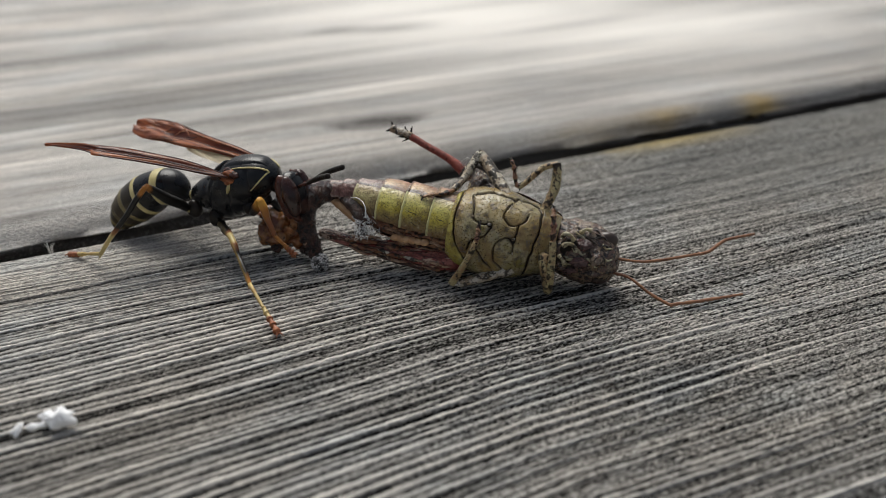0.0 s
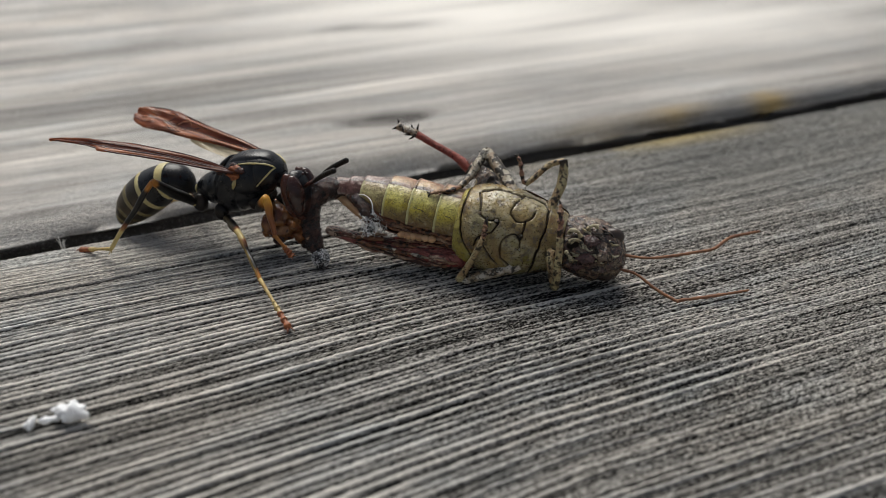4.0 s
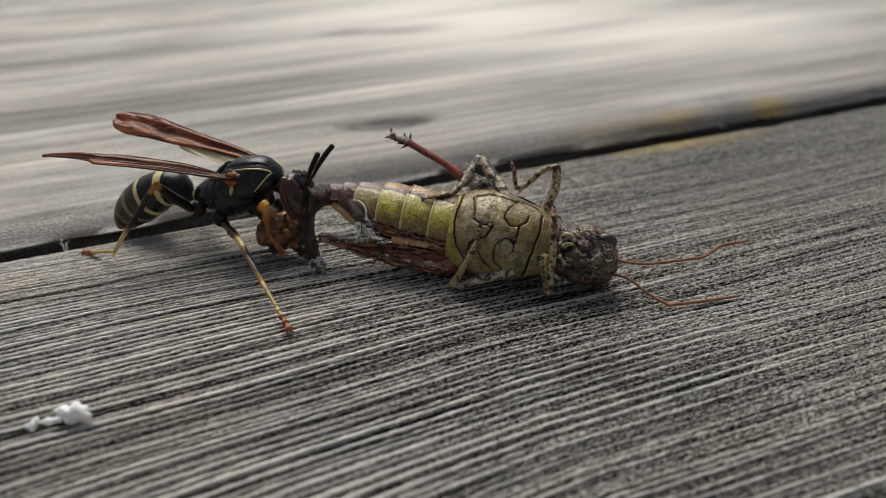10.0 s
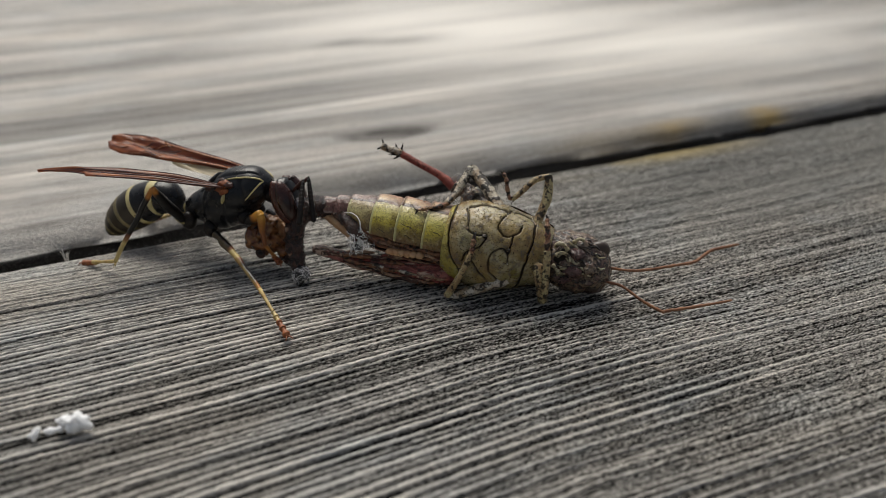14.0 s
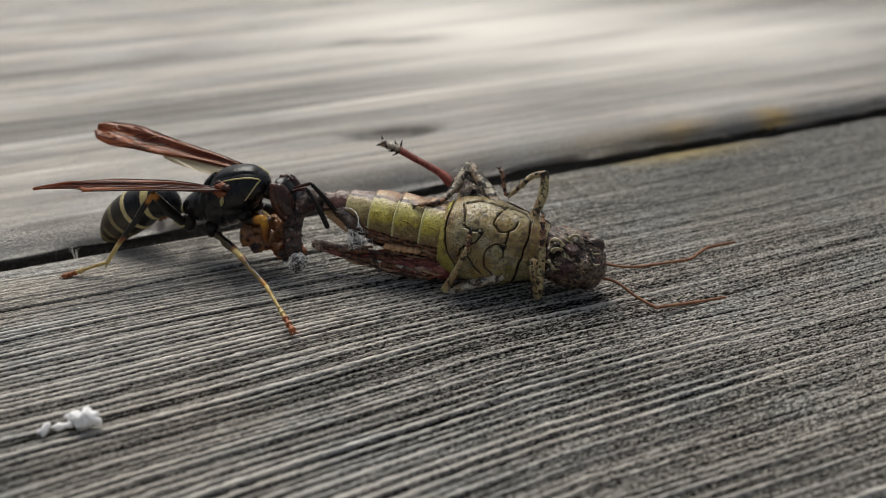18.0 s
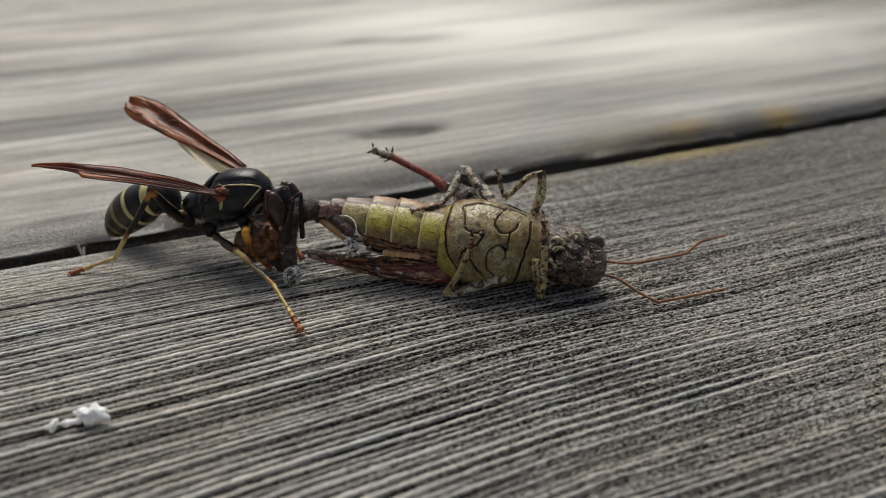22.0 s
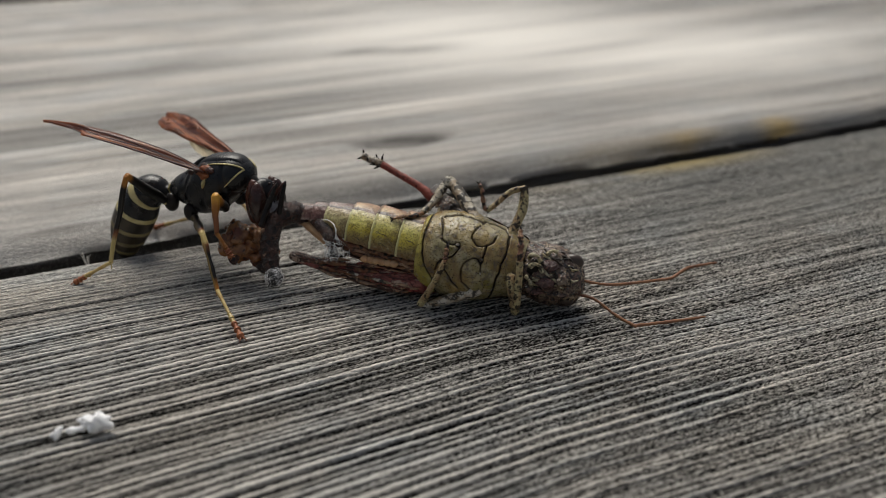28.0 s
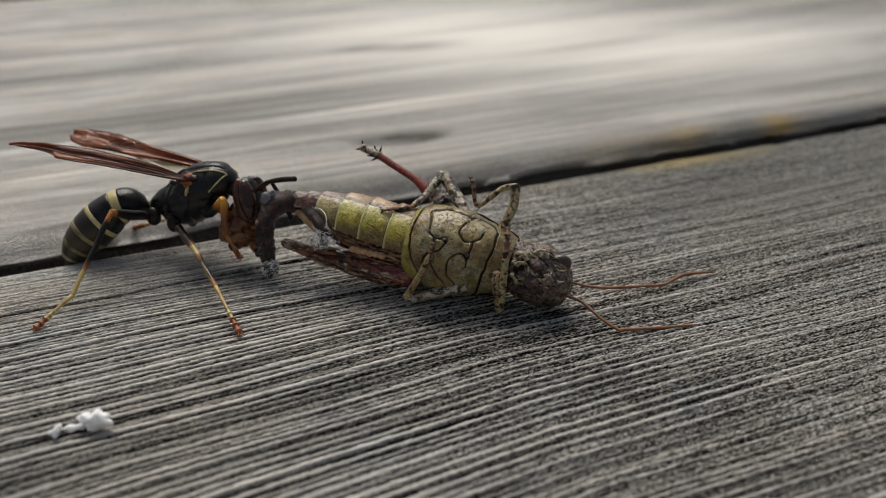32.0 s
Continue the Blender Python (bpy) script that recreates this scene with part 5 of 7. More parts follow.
def hleg(name, bones, label):
    """A leg: its first bone carries the others."""
    first = None
    for i, (nm, pts, mat, flat) in enumerate(bones):
        bm = bmesh.new()
        joint = nm == "tarsus"
        fine = []
        if joint:
            # swollen joints along the foot
            for k, q in enumerate(spline(pts, 12)):
                fine.append((q[0], q[1], q[2], q[3] * (1.15 if k % 3 == 2 else 0.8)))
        tube(bm, hline(fine or pts), 44, 14, flat=flat, lump=0.09, seed=len(name) + i)
        line = spline(hline(pts), 44)
        rnd = random.Random(i + len(label))
        for k in range(3, 42, 1 if mat is GREYLEG else 2):
            q = line[k]
            d = Vector([rnd.uniform(-1, 1) for _ in range(3)]).normalized()
            n0 = len(bm.faces)
            hairs(bm, [(Vector(q[:3]) + d * q[3] * 0.85, d)], 0.55 if nm == "tibia" else 0.32, 0.045 if nm == "tibia" else 0.025, k)
            bm.faces.ensure_lookup_table()
            for f in bm.faces[n0:]:
                f.material_index = 1
        if joint:
            end, before = Vector(line[44][:3]), Vector(line[38][:3])
            d = (end - before).normalized()
            x = d.orthogonal().normalized()
            for s in (1, -1):
                tube(bm, [(*(end - d * 0.05), 0.10), (*(end + d * 0.18 + x * s * 0.16), 0.07), (*(end + d * 0.28 + x * s * 0.34), 0.02)], 6, 6, slot=1)
        made = part(nm, bm, [mat, BLOTCH], first or hopper, label if first is None else "")
        first = first or made
    return first


hleg("upper_front", (("leg", ((3.6, 2.5, 1.3, 0.5), (3.72, 3.25, 1.2, 0.42), (4.07, 5.2, 1.0, 0.44), (3.9, 6.9, 1.0, 0.36), (3.8, 7.3, 1.0, 0.3)), HLEG, 0.9),
                     ("tibia", ((3.9, 7.2, 1.0, 0.3), (2.69, 6.62, 1.0, 0.3), (1.5, 5.1, 1.0, 0.27), (0.95, 4.5, 1.0, 0.28)), HLEG, 0.9),
                     ("tarsus", ((1.0, 4.5, 1.0, 0.28), (0.64, 4.75, 1.0, 0.22), (0.3, 5.6, 1.1, 0.2), (0.1, 6.2, 1.2, 0.22), (-0.25, 6.7, 1.2, 0.15)), TARSUS, 0.8)),
     "raised mottled foreleg, bent at the knee")
hleg("upper_middle", (("leg", ((0.5, 2.7, 1.6, 0.65), (0.3, 3.14, 1.2, 0.6), (-1.47, 5.05, 0.0, 0.58), (-3.2, 6.5, -1.0, 0.55), (-3.6, 6.8, -1.0, 0.42)), GREYLEG, 0.9),
                      ("tibia", ((-3.45, 6.75, -1.0, 0.45), (-3.9, 5.4, -0.4, 0.42), (-4.24, 4.2, 0.2, 0.34), (-4.76, 3.0, 1.4, 0.28)), GREYLEG, 0.9),
                      ("tarsus", ((-4.7, 3.0, 1.4, 0.24), (-5.4, 2.5, 2.0, 0.24), (-6.0, 2.3, 2.3, 0.22), (-6.8, 1.95, 2.5, 0.2), (-7.1, 1.8, 2.5, 0.1)), TARSUS, 0.8)),
     "raised middle leg folded over the abdomen")
hleg("lower_front", (("leg", ((4.55, -0.9, 2.5, 0.5), (4.65, -1.3, 2.9, 0.5), (5.1, -2.6, 2.3, 0.5), (5.45, -3.75, 1.5, 0.45), (5.5, -4.05, 1.3, 0.35)), HLEG, 0.9),
                     ("tibia", ((5.5, -4.0, 1.5, 0.4), (5.5, -2.6, 2.8, 0.36), (5.3, -0.6, 3.7, 0.31), (5.1, 0.5, 3.9, 0.3)), HLEG, 0.9),
                     ("tarsus", ((5.1, 0.5, 3.9, 0.3), (4.95, 1.6, 4.0, 0.28), (4.7, 2.6, 3.9, 0.25), (4.55, 3.3, 3.7, 0.15)), TARSUS, 0.8)),
     "pale foreleg folded against the deck")
hleg("lower_middle", (("leg", ((2.0, -2.6, 2.0, 0.62), (1.2, -3.2, 2.0, 0.55), (-0.5, -4.1, 1.9, 0.5), (-2.2, -5.0, 1.5, 0.42), (-2.9, -5.25, 1.4, 0.36)), PALEFOOT, 0.9),
                      ("tibia", ((-3.0, -5.2, 1.6, 0.4), (-2.5, -4.2, 2.4, 0.34), (-1.9, -2.8, 3.4, 0.3), (-1.3, -1.0, 4.3, 0.28)), HLEG, 0.9),
                      ("tarsus", ((-1.3, -1.0, 4.3, 0.27), (-1.3, -0.4, 4.5, 0.25), (-1.3, 0.1, 4.6, 0.24), (-1.35, 0.6, 4.6, 0.12)), TARSUS, 0.8)),
     "mottled middle leg bent on the deck")

# hind legs
bm = bmesh.new()
tube(bm, hline([(-1.6, -2.5, -0.6, 1.0), (-3.2, -3.1, -0.2, 1.32), (-5.5, -3.4, -0.1, 1.25), (-8.5, -3.55, -0.1, 0.95), (-11.5, -3.62, -0.3, 0.66), (-14.2, -3.62, -0.4, 0.5), (-15.6, -3.62, -0.5, 0.60), (-16.5, -3.62, -0.5, 0.5), (-16.8, -3.62, -0.5, 0.25)]), 70, 24, flat=0.85, lump=0.05, seed=4)
hind = part("hind_leg", bm, FEMUR, hopper, "dark red-brown thick hind thigh")
for i, (dl, dv, mat, r) in enumerate(((0.80, 0.75, RIDGE, 0.18), (0.35, 1.08, FEMUR, 0.24), (-0.35, 1.02, FEMUR, 0.22), (-0.85, 0.70, RIDGE, 0.16))):
    for a, b in ((-4.0, -7.2), (-7.6, -10.2), (-10.6, -13.4)):
        bm = bmesh.new()
        tube(bm, hline([(a, -3.6 + dl, -0.2 + dv, r * 0.4), ((a + b) / 2, -3.72 + dl * 0.95, -0.2 + dv * 0.95, r), (b, -3.75 + dl * 0.65, -0.3 + dv * 0.6, r * 0.4)]), 10, 8, lump=0.12, seed=i)
        part("thigh_ridge", bm, mat if a > -7 or mat is RIDGE else PLEURA, hind, "")
for i in range(9):
    bm = bmesh.new()
    blob(bm, h(-11.2 - 0.5 * i, -3.1 - 0.06 * i, 0.1), (0.12, 0.10, 0.10), 8, 6)
    part("thigh_tooth", bm, FEMUR, hind, "")
rnd = random.Random(17)
for i in range(38):
    f = -3.2 - 10.5 * i / 37 + rnd.uniform(-0.2, 0.2)
    r = 1.32 - 0.075 * (abs(f) - 3.2)
    a = rnd.uniform(-1.3, 1.3)
    bm = bmesh.new()
    blob(bm, h(f, -3.6 + r * math.sin(a), -0.15 + r * math.cos(a) * 0.92), (rnd.uniform(0.25, 0.6), rnd.uniform(0.10, 0.18), 0.14), 10, 7, 0.5, 1.6, seed=i)
    part("scale", bm, (BLOTCH, PLEURA, RIDGE, REDTIBIA, BLOTCH)[i % 5], hind, "")
# cream dashes and a black seam along the thigh
for i, (fa, fb, l, v, r, mat) in enumerate(((-6.2, -8.3, -4.0, 0.95, 0.17, PALEFOOT), (-9.0, -10.6, -3.95, 0.62, 0.14, PALEFOOT), (-11.6, -13.2, -3.4, 0.32, 0.12, RIDGE), (-4.2, -5.6, -3.9, 1.2, 0.15, RIDGE), (-3.8, -14.0, -3.55, 0.75, 0.07, BLOTCH), (-5.0, -9.5, -2.75, 0.85, 0.13, RIDGE))):
    bm = bmesh.new()
    k = 0.45 * (abs(fb) - abs(fa)) / 10.0
    tube(bm, hline([(fa, l, v + 0.05, r * 0.3), ((2 * fa + fb) / 3, l - 0.03, v + 0.02, r), ((fa + 2 * fb) / 3, l + 0.02, v - k * 0.6, r * 0.9), (fb, l, v - k, r * 0.3)]), 18, 8, lump=0.15, seed=i)
    part("thigh_mark", bm, mat, hind, "")
bm = bmesh.new()
tube(bm, hline([(-16.2, -3.75, -0.4, 0.36), (-13.0, -4.05, -0.3, 0.38), (-9.5, -4.35, 0.0, 0.40), (-6.0, -4.55, 0.2, 0.34)]), 40, 12, lump=0.08)
part("shin", bm, FEMUR, hind, "folded dark shin")
bm = bmesh.new()
tube(bm, hline([(-1.2, 2.6, -0.8, 0.9), (-2.2, 3.5, -1.6, 1.05), (-3.4, 4.5, -3.0, 0.95), (-4.6, 5.0, -4.6, 0.6), (-5.0, 5.0, -5.2, 0.42)]), 44, 22, lump=0.08, seed=9)
for q in bm.verts:
    q.co += Vector([0.45 * noise.noise(q.co * 1.1 + Vector((k, 0, 0))) + 0.20 * noise.noise(q.co * 3.4 + Vector((k, 2, 0))) for k in (0, 7, 13)])
blotch(bm, 1, 1.4, 0.02, 2.0)
blotch(bm, 2, 2.2, 0.33, 6.0)
hind = part("hind_leg", bm, [HEADM, BLOTCH, PALELEG], hopper, "raised brown hind thigh with a red shin")
bm = bmesh.new()
tube(bm, hline([(-5.1, 4.9, -5.0, 0.55), (-5.82, 5.3, -5.0, 0.52), (-6.6, 5.72, -5.0, 0.42), (-7.6, 6.1, -5.0, 0.36), (-9.4, 6.64, -5.0, 0.35), (-11.3, 7.28, -5.0, 0.36)]), 40, 9, lump=0.05)
part("shin", bm, REDTIBIA, hind, "brick-red shin")
bm = bmesh.new()
tube(bm, hline([(-11.1, 7.2, -5.0, 0.40), (-11.8, 7.4, -5.0, 0.40), (-12.5, 7.45, -5.0, 0.36), (-13.2, 7.6, -5.0, 0.42)]), 18, 8, lump=0.15)
part("foot", bm, PALEFOOT, hind, "pale foot with dark claws")
for f, l, df, dl in ((-11.2, 7.5, 0.05, 0.75), (-11.3, 7.0, -0.55, -0.45), (-11.5, 7.1, -0.9, -0.2), (-13.1, 7.8, -0.25, 0.5), (-13.2, 7.5, -0.5, -0.3), (-11.7, 7.6, -0.2, 0.5)):
    bm = bmesh.new()
    tube(bm, hline([(f, l, -4.9, 0.12), (f + df * 0.5, l + dl * 0.6, -4.8, 0.09), (f + df, l + dl, -4.8, 0.02)]), 6, 6)
    part("claw", bm, GROOVE, hind, "black claw")
for i in range(6):
    bm = bmesh.new()
    tube(bm, hline([(-5.1 - 0.12 * i, 5.2 + 0.1 * i, -4.6, 0.05), (-5.0 + 0.15 * math.sin(i * 2), 5.8 + 0.1 * i, -4.4, 0.09), (-4.9 + 0.3 * math.sin(i), 6.3, -4.4, 0.02)]), 8, 5)
    part("white_thread", bm, FUZZ, hind, "white silky thread")

# tan beads and the white shreds on the side
for i in range(6):
    bm = bmesh.new()
    blob(bm, h(-6.2 - 0.55 * i, -2.2 - 0.03 * i, 1.95), (0.44, 0.34, 0.32), 12, 9, 0.3, 1.0, seed=i)
    part("bead", bm, BEAD, hopper, "tan egg-like bead")
rnd = random.Random(5)
bm = bmesh.new()
for i in range(64):
    c = (-12.0 + rnd.gauss(0, 0.42), -1.9 + rnd.gauss(0, 0.55), 1.5 + rnd.gauss(0, 0.25))
    pts = []
    for k in range(4):
        pts.append((c[0] + rnd.gauss(0, 0.28), c[1] + rnd.gauss(0, 0.32), c[2] + rnd.gauss(0, 0.2) + 0.3, 0.016))
    tube(bm, hline(pts), 8, 4)
tube(bm, hline([(-14.0, 0.3, 1.5, 0.03), (-13.0, 0.35, 2.05, 0.045), (-12.2, -0.2, 2.35, 0.05), (-11.95, -1.2, 2.3, 0.045)]), 16, 5, lump=0.4)
tagged(part("white_shreds", bm, WHITE_THREAD, hopper, "frayed white threads"), kind="stuff")
bm = bmesh.new()
blob(bm, h(-12.2, -2.5, 1.3), (0.5, 0.42, 0.42), 14, 10, 0.6, 2.0)
part("crust", bm, ASH, hopper, "ashy crust")
bm = bmesh.new()
tube(bm, hline([(-15.0, 0.1, 0.8, 0.35), (-13.7, -0.25, 1.1, 0.72), (-12.7, -1.0, 1.35, 0.8), (-12.1, -2.0, 1.3, 0.55)]), 18, 10, lump=0.12, seed=8)
part("torn_flap", bm, TORN, hopper, "dark torn flap of skin")
bm = bmesh.new()
tube(bm, hline([(-16.6, -0.15, -0.2, 0.25), (-15.4, -0.5, 0.3, 0.42), (-14.0, -1.1, 0.5, 0.5), (-13.0, -1.9, 0.4, 0.3)]), 16, 9, lump=0.08)
part("tail_plate", bm, BEAD, hopper, "yellowish tail plate")

# the torn tail that the wasp holds hangs from the end of the abdomen
TAIL_PIVOT = h(-16.2, 0.5, 0.0)
TAIL_REST = (h(-16.3, -6.4, 0.8) - TAIL_PIVOT).normalized()


def from_tail(pts):
    return [(*(h(*p[:3]) - TAIL_PIVOT), p[3]) for p in pts]


bm = bmesh.new()
tube(bm, from_tail([(-15.6, 0.4, 0.0, 0.75), (-16.5, 0.35, 0.3, 1.0), (-17.6, -0.1, 0.7, 1.1), (-18.2, -1.3, 1.0, 0.95), (-18.1, -2.7, 1.1, 0.86), (-17.7, -3.9, 1.0, 0.84), (-17.1, -5.1, 0.9, 0.76), (-16.6, -6.0, 0.8, 0.6)]), 110, 32, lump=0.02, seed=2)
for q in bm.verts:
    q.co += Vector([0.12 * noise.noise(q.co * 1.1 + Vector((k, 0, 0))) + 0.09 * noise.noise(q.co * 2.3 + Vector((k, 1, 0))) + 0.06 * noise.noise(q.co * 5.0 + Vector((k, 2, 0))) for k in (0, 11, 23)])
tail = part("torn_tail", bm, TORN, hopper, "dark chewed tail bent down to the deck", at=TAIL_PIVOT)
# ring folds round the tail; grey blobs paint the glint at its bend, tan ones are scraps
for i, (f, l, v, r) in enumerate(((-18.25, -1.9, 1.05, 0.94), (-18.05, -3.1, 1.1, 0.90), (-17.65, -4.1, 1.0, 0.87), (-17.25, -4.9, 0.92, 0.82))):
    bm = bmesh.new()
    ax = Vector((0.28, -0.2, -1.0)).normalized()
    x = ax.orthogonal().normalized()
    y = ax.cross(x)
    pts = []
    for k in range(25):
        t = 2 * math.pi * k / 24
        q = h(f, l, v) - TAIL_PIVOT + (x * math.cos(t) + y * math.sin(t)) * r + ax * 0.08 * math.sin(2 * t + i)
        pts.append((*q, 0.10 + 0.03 * math.sin(3 * t + i)))
    tube(bm, pts, 48, 8, lump=0.12, seed=i)
    part("fold", bm, TORN, tail, "")
for i, (f, l, v, r, mat) in enumerate(((-18.6, -0.30, 1.35, 0.62, SHEEN), (-18.2, 0.35, 1.4, 0.36, SHEEN), (-18.65, -2.6, 1.75, 0.2, RIDGE), (-17.7, -4.6, 1.6, 0.22, RIDGE))):
    bm = bmesh.new()
    blob(bm, h(f, l, v) - TAIL_PIVOT, (r * 1.1, r * 0.8, r * 1.3), 20, 14, 0.4, 1.6, seed=i)
    part("glint_scrap", bm, mat, tail, "torn scrap, the grey ones a painted wet glint")
bm = bmesh.new()
c = h(-16.35, -6.3, 0.8) - TAIL_PIVOT
blob(bm, c, (0.80, 0.80, 0.98), 40, 28, 0.22, 3.0)
rnd = random.Random(11)
part("crusted_tip", bm, ASH, tail, "round tip with an ashy white crust")
bm = bmesh.new()
for i in range(60):
    d = Vector([rnd.gauss(0, 1) for _ in range(3)]).normalized()
    x = d.orthogonal().normalized()
    y = d.cross(x)
    a = rnd.uniform(0, 6.28)
    pts = []
    for k in range(4):
        g = (d + (x * math.cos(a + 0.5 * k) + y * math.sin(a + 0.5 * k)) * (0.35 * k)).normalized()
        pts.append((*(c + Vector((g.x * 0.83, g.y * 0.83, g.z * 1.0))), 0.02))
    tube(bm, pts, 8, 5, lump=0.3, seed=i)
hairs(bm, [(c + Vector(d) * 0.80, d) for d in [Vector([rnd.gauss(0, 1) for _ in range(3)]).normalized() for _ in range(220)]], 0.18, 0.03, 3)
tagged(part("bristles", bm, WHITE_THREAD, tail, "white tangled threads"), kind="stuff")
LUMPS = (((-21.6, -3.4, -0.6), (1.45, 1.5, 1.5), MEAT), ((-22.3, -4.3, -0.4), (1.0, 1.2, 1.35), MEAT), ((-21.3, -4.7, -0.3), (1.3, 1.0, 0.95), MEAT), ((-20.2, -4.1, -0.5), (1.2, 1.0, 0.95), MEAT),
         ((-19.0, -4.7, -0.5), (1.1, 0.75, 0.8), MEAT), ((-18.2, -5.3, -0.3), (0.8, 0.6, 0.6), TORN), ((-19.7, -2.9, -0.6), (0.85, 0.9, 1.05), GUT), ((-22.5, -2.6, -0.6), (0.8, 0.9, 0.8), MEAT), ((-20.6, -2.6, -0.7), (0.8, 0.7, 0.8), GUT), ((-21.2, -5.6, 0.1), (0.5, 0.4, 0.5), TORN))
for i, (c, r, mat) in enumerate(LUMPS):
    bm = bmesh.new()
    blob(bm, h(c[0], c[1], c[2] - 0.5) - TAIL_PIVOT, r, 40, 26, 0.26, 1.1, seed=i * 1.3)
    for q in bm.verts:
        q.co += Vector([0.22 * noise.noise(q.co * 1.4 + Vector((k, 0, 0))) + 0.07 * noise.noise(q.co * 3.0 + Vector((k, 3, 0))) for k in (0, 11, 23)])
    part("meat_lump", bm, mat, tail, "wet pale gut" if mat is GUT else "wet brown chewed flesh")

# ---- the paper wasp: x ahead, y to its left, z up ----
WASP_Z = 6.84
wasp = empty("paper_wasp", at_mm(-19.35, -1.2, 0, 0, 0, -20), "black paper wasp with yellow bands, rust wings and orange feet, feeding", "wasp")


def w(f, s, u):
    """s runs to the wasp's right side."""
    return Vector((f, -s, u + WASP_Z))


def wring(f, uc, hh, hw, n=64):
    return [w(f, hw * math.cos(2 * math.pi * j / n), uc + hh * math.sin(2 * math.pi * j / n)) for j in range(n)]


BODY = spline([(-4.75, -1.5, 0.4, 0.4), (-4.35, -1.4, 0.85, 0.85), (-3.6, -1.2, 1.3, 1.3), (-2.7, -1.05, 1.7, 1.65), (-2.0, -0.95, 1.85, 1.8), (-1.5, -0.75, 2.35, 2.05), (-0.5, -0.45, 2.8, 2.3), (0.8, 0.05, 2.9, 2.4), (2.1, 0.6, 2.6, 2.4), (3.2, 1.15, 2.05, 2.15), (4.05, 1.45, 1.45, 1.65), (4.6, 1.5, 0.95, 1.15), (4.95, 1.4, 0.4, 0.5)], 110)
bm = bmesh.new()
ring_mesh(bm, [wring(*p) for p in BODY])
for q in bm.verts:
    f, a = q.co.x, math.atan2(q.co.z - WASP_Z - 0.2, abs(q.co.y))
    cut = 0.22 * math.exp(-((f - 3.35 + 0.9 * a) / 0.20) ** 2) * (a < 1.0) + 0.2 * math.exp(-((f + 1.35 - 0.5 * a) / 0.3) ** 2) + 0.16 * math.exp(-((a + 0.25) / 0.13) ** 2) * (-1.2 < f < 3.0) + 0.18 * math.exp(-((f - 0.9 - 0.3 * a) / 0.2) ** 2) * (a < 0.1)
    centre = Vector((f, 0, WASP_Z - 0.2 + 0.25 * f))
    q.co += (centre - q.co).normalized() * cut
thorax = part("thorax", bm, BLACK, wasp, "glossy black thorax")


def body_at(f, ang, lift=0.03):
    fs = [p[0] for p in BODY]
    uc, hh, hw = [float(np.interp(f, fs, [p[k] for p in BODY])) for k in (1, 2, 3)]
    return w(f, (hw + lift) * math.cos(ang), uc + (hh + lift) * math.sin(ang))


# the back shield, set off by a groove, and the two plates behind it
for name, f0, f1, half, lift in (("back_shield", -0.6, 4.35, 0.62, 0.13), ("scutellum", -1.65, -0.75, 0.6, 0.26), ("hind_plate", -2.5, -1.8, 0.62, 0.16)):
    bm = bmesh.new()
    rows = []
    for i in range(25):
        f = f0 + (f1 - f0) * i / 24
        row = []
        for j in range(25):
            e = min(min(i, 24 - i) / 5, min(j, 24 - j) / 4, 1.0)
            row.append(bm.verts.new(body_at(f, math.pi / 2 + half * (2 * j / 24 - 1) * (0.75 + 0.25 * math.sin(math.pi * min(i / 24 + 0.1, 1))), -0.05 + (lift + 0.05) * math.sin(e * math.pi / 2))))
        rows.append(row)
    for a, b in zip(rows, rows[1:]):
        for j in range(24):
            bm.faces.new((a[j], a[j + 1], b[j + 1], b[j]))
    part(name, bm, BLACK, thorax, "glossy black back plate")


def stripe(pts, r, mat, name, label, lift=-0.02):
    bm = bmesh.new()
    tube(bm, [(*body_at(f, a, lift), r * k) for f, a, k in pts], 26, 7, flat=0.8)
    part(name, bm, mat, thorax, label)


for sgn in (1, -1):
    g = (lambda a: a) if sgn > 0 else (lambda a: math.pi - a)
    stripe([(0.9, g(0.84), 0.6), (2.1, g(0.84), 1), (3.4, g(0.84), 1), (4.2, g(0.86), 1), (4.5, g(0.84), 0.8)], 0.10, YELLOW, "collar_line", "thin yellow line along the collar", 0.03)
    stripe([(4.5, g(0.86), 0.9), (4.3, g(0.5), 1), (3.85, g(0.05), 1), (3.2, g(-0.25), 0.6)], 0.10, YELLOW, "collar_line", "thin yellow line down the collar")
    stripe([(1.1, g(0.32), 0.5), (1.0, g(0.18), 1.3), (0.85, g(0.02), 0.6)], 0.2, YELLOW, "side_spot", "small yellow spot")
    stripe([(-4.45, g(0.6), 0.6), (-4.5, g(0.1), 1), (-4.5, g(-0.6), 0.7)], 0.18, YELLOW, "waist_spot", "yellow spot at the waist")
    for i, (f, a, r) in enumerate(((1.0, 0.66, 0.42), (1.5, 0.58, 0.36), (0.6, 0.52, 0.34), (0.1, 0.64, 0.36), (1.2, 0.42, 0.26), (0.7, 0.80, 0.32), (0.9, 0.36, 0.22))):
        bm = bmesh.new()
        blob(bm, body_at(f, g(a), 0.0), (r * 1.5, r, r * 0.9), 18, 12, 0.45, 1.6, seed=i)
        part("wing_root", bm, RUST if i % 2 == 0 else FACE, thorax, "rust wing hinge")
    bm = bmesh.new()
    blob(bm, body_at(-0.9, g(0.75), -0.1), (0.6, 0.4, 0.3), 14, 9, 0.25, 1.5)
    part("wing_root", bm, FACE, thorax, "")
bm = bmesh.new()
tube(bm, [(*w(4.3, 0, 1.1), 0.9), (*w(5.3, 0, 0.6), 0.7)], 6, 14)
part("neck", bm, DARK, thorax)

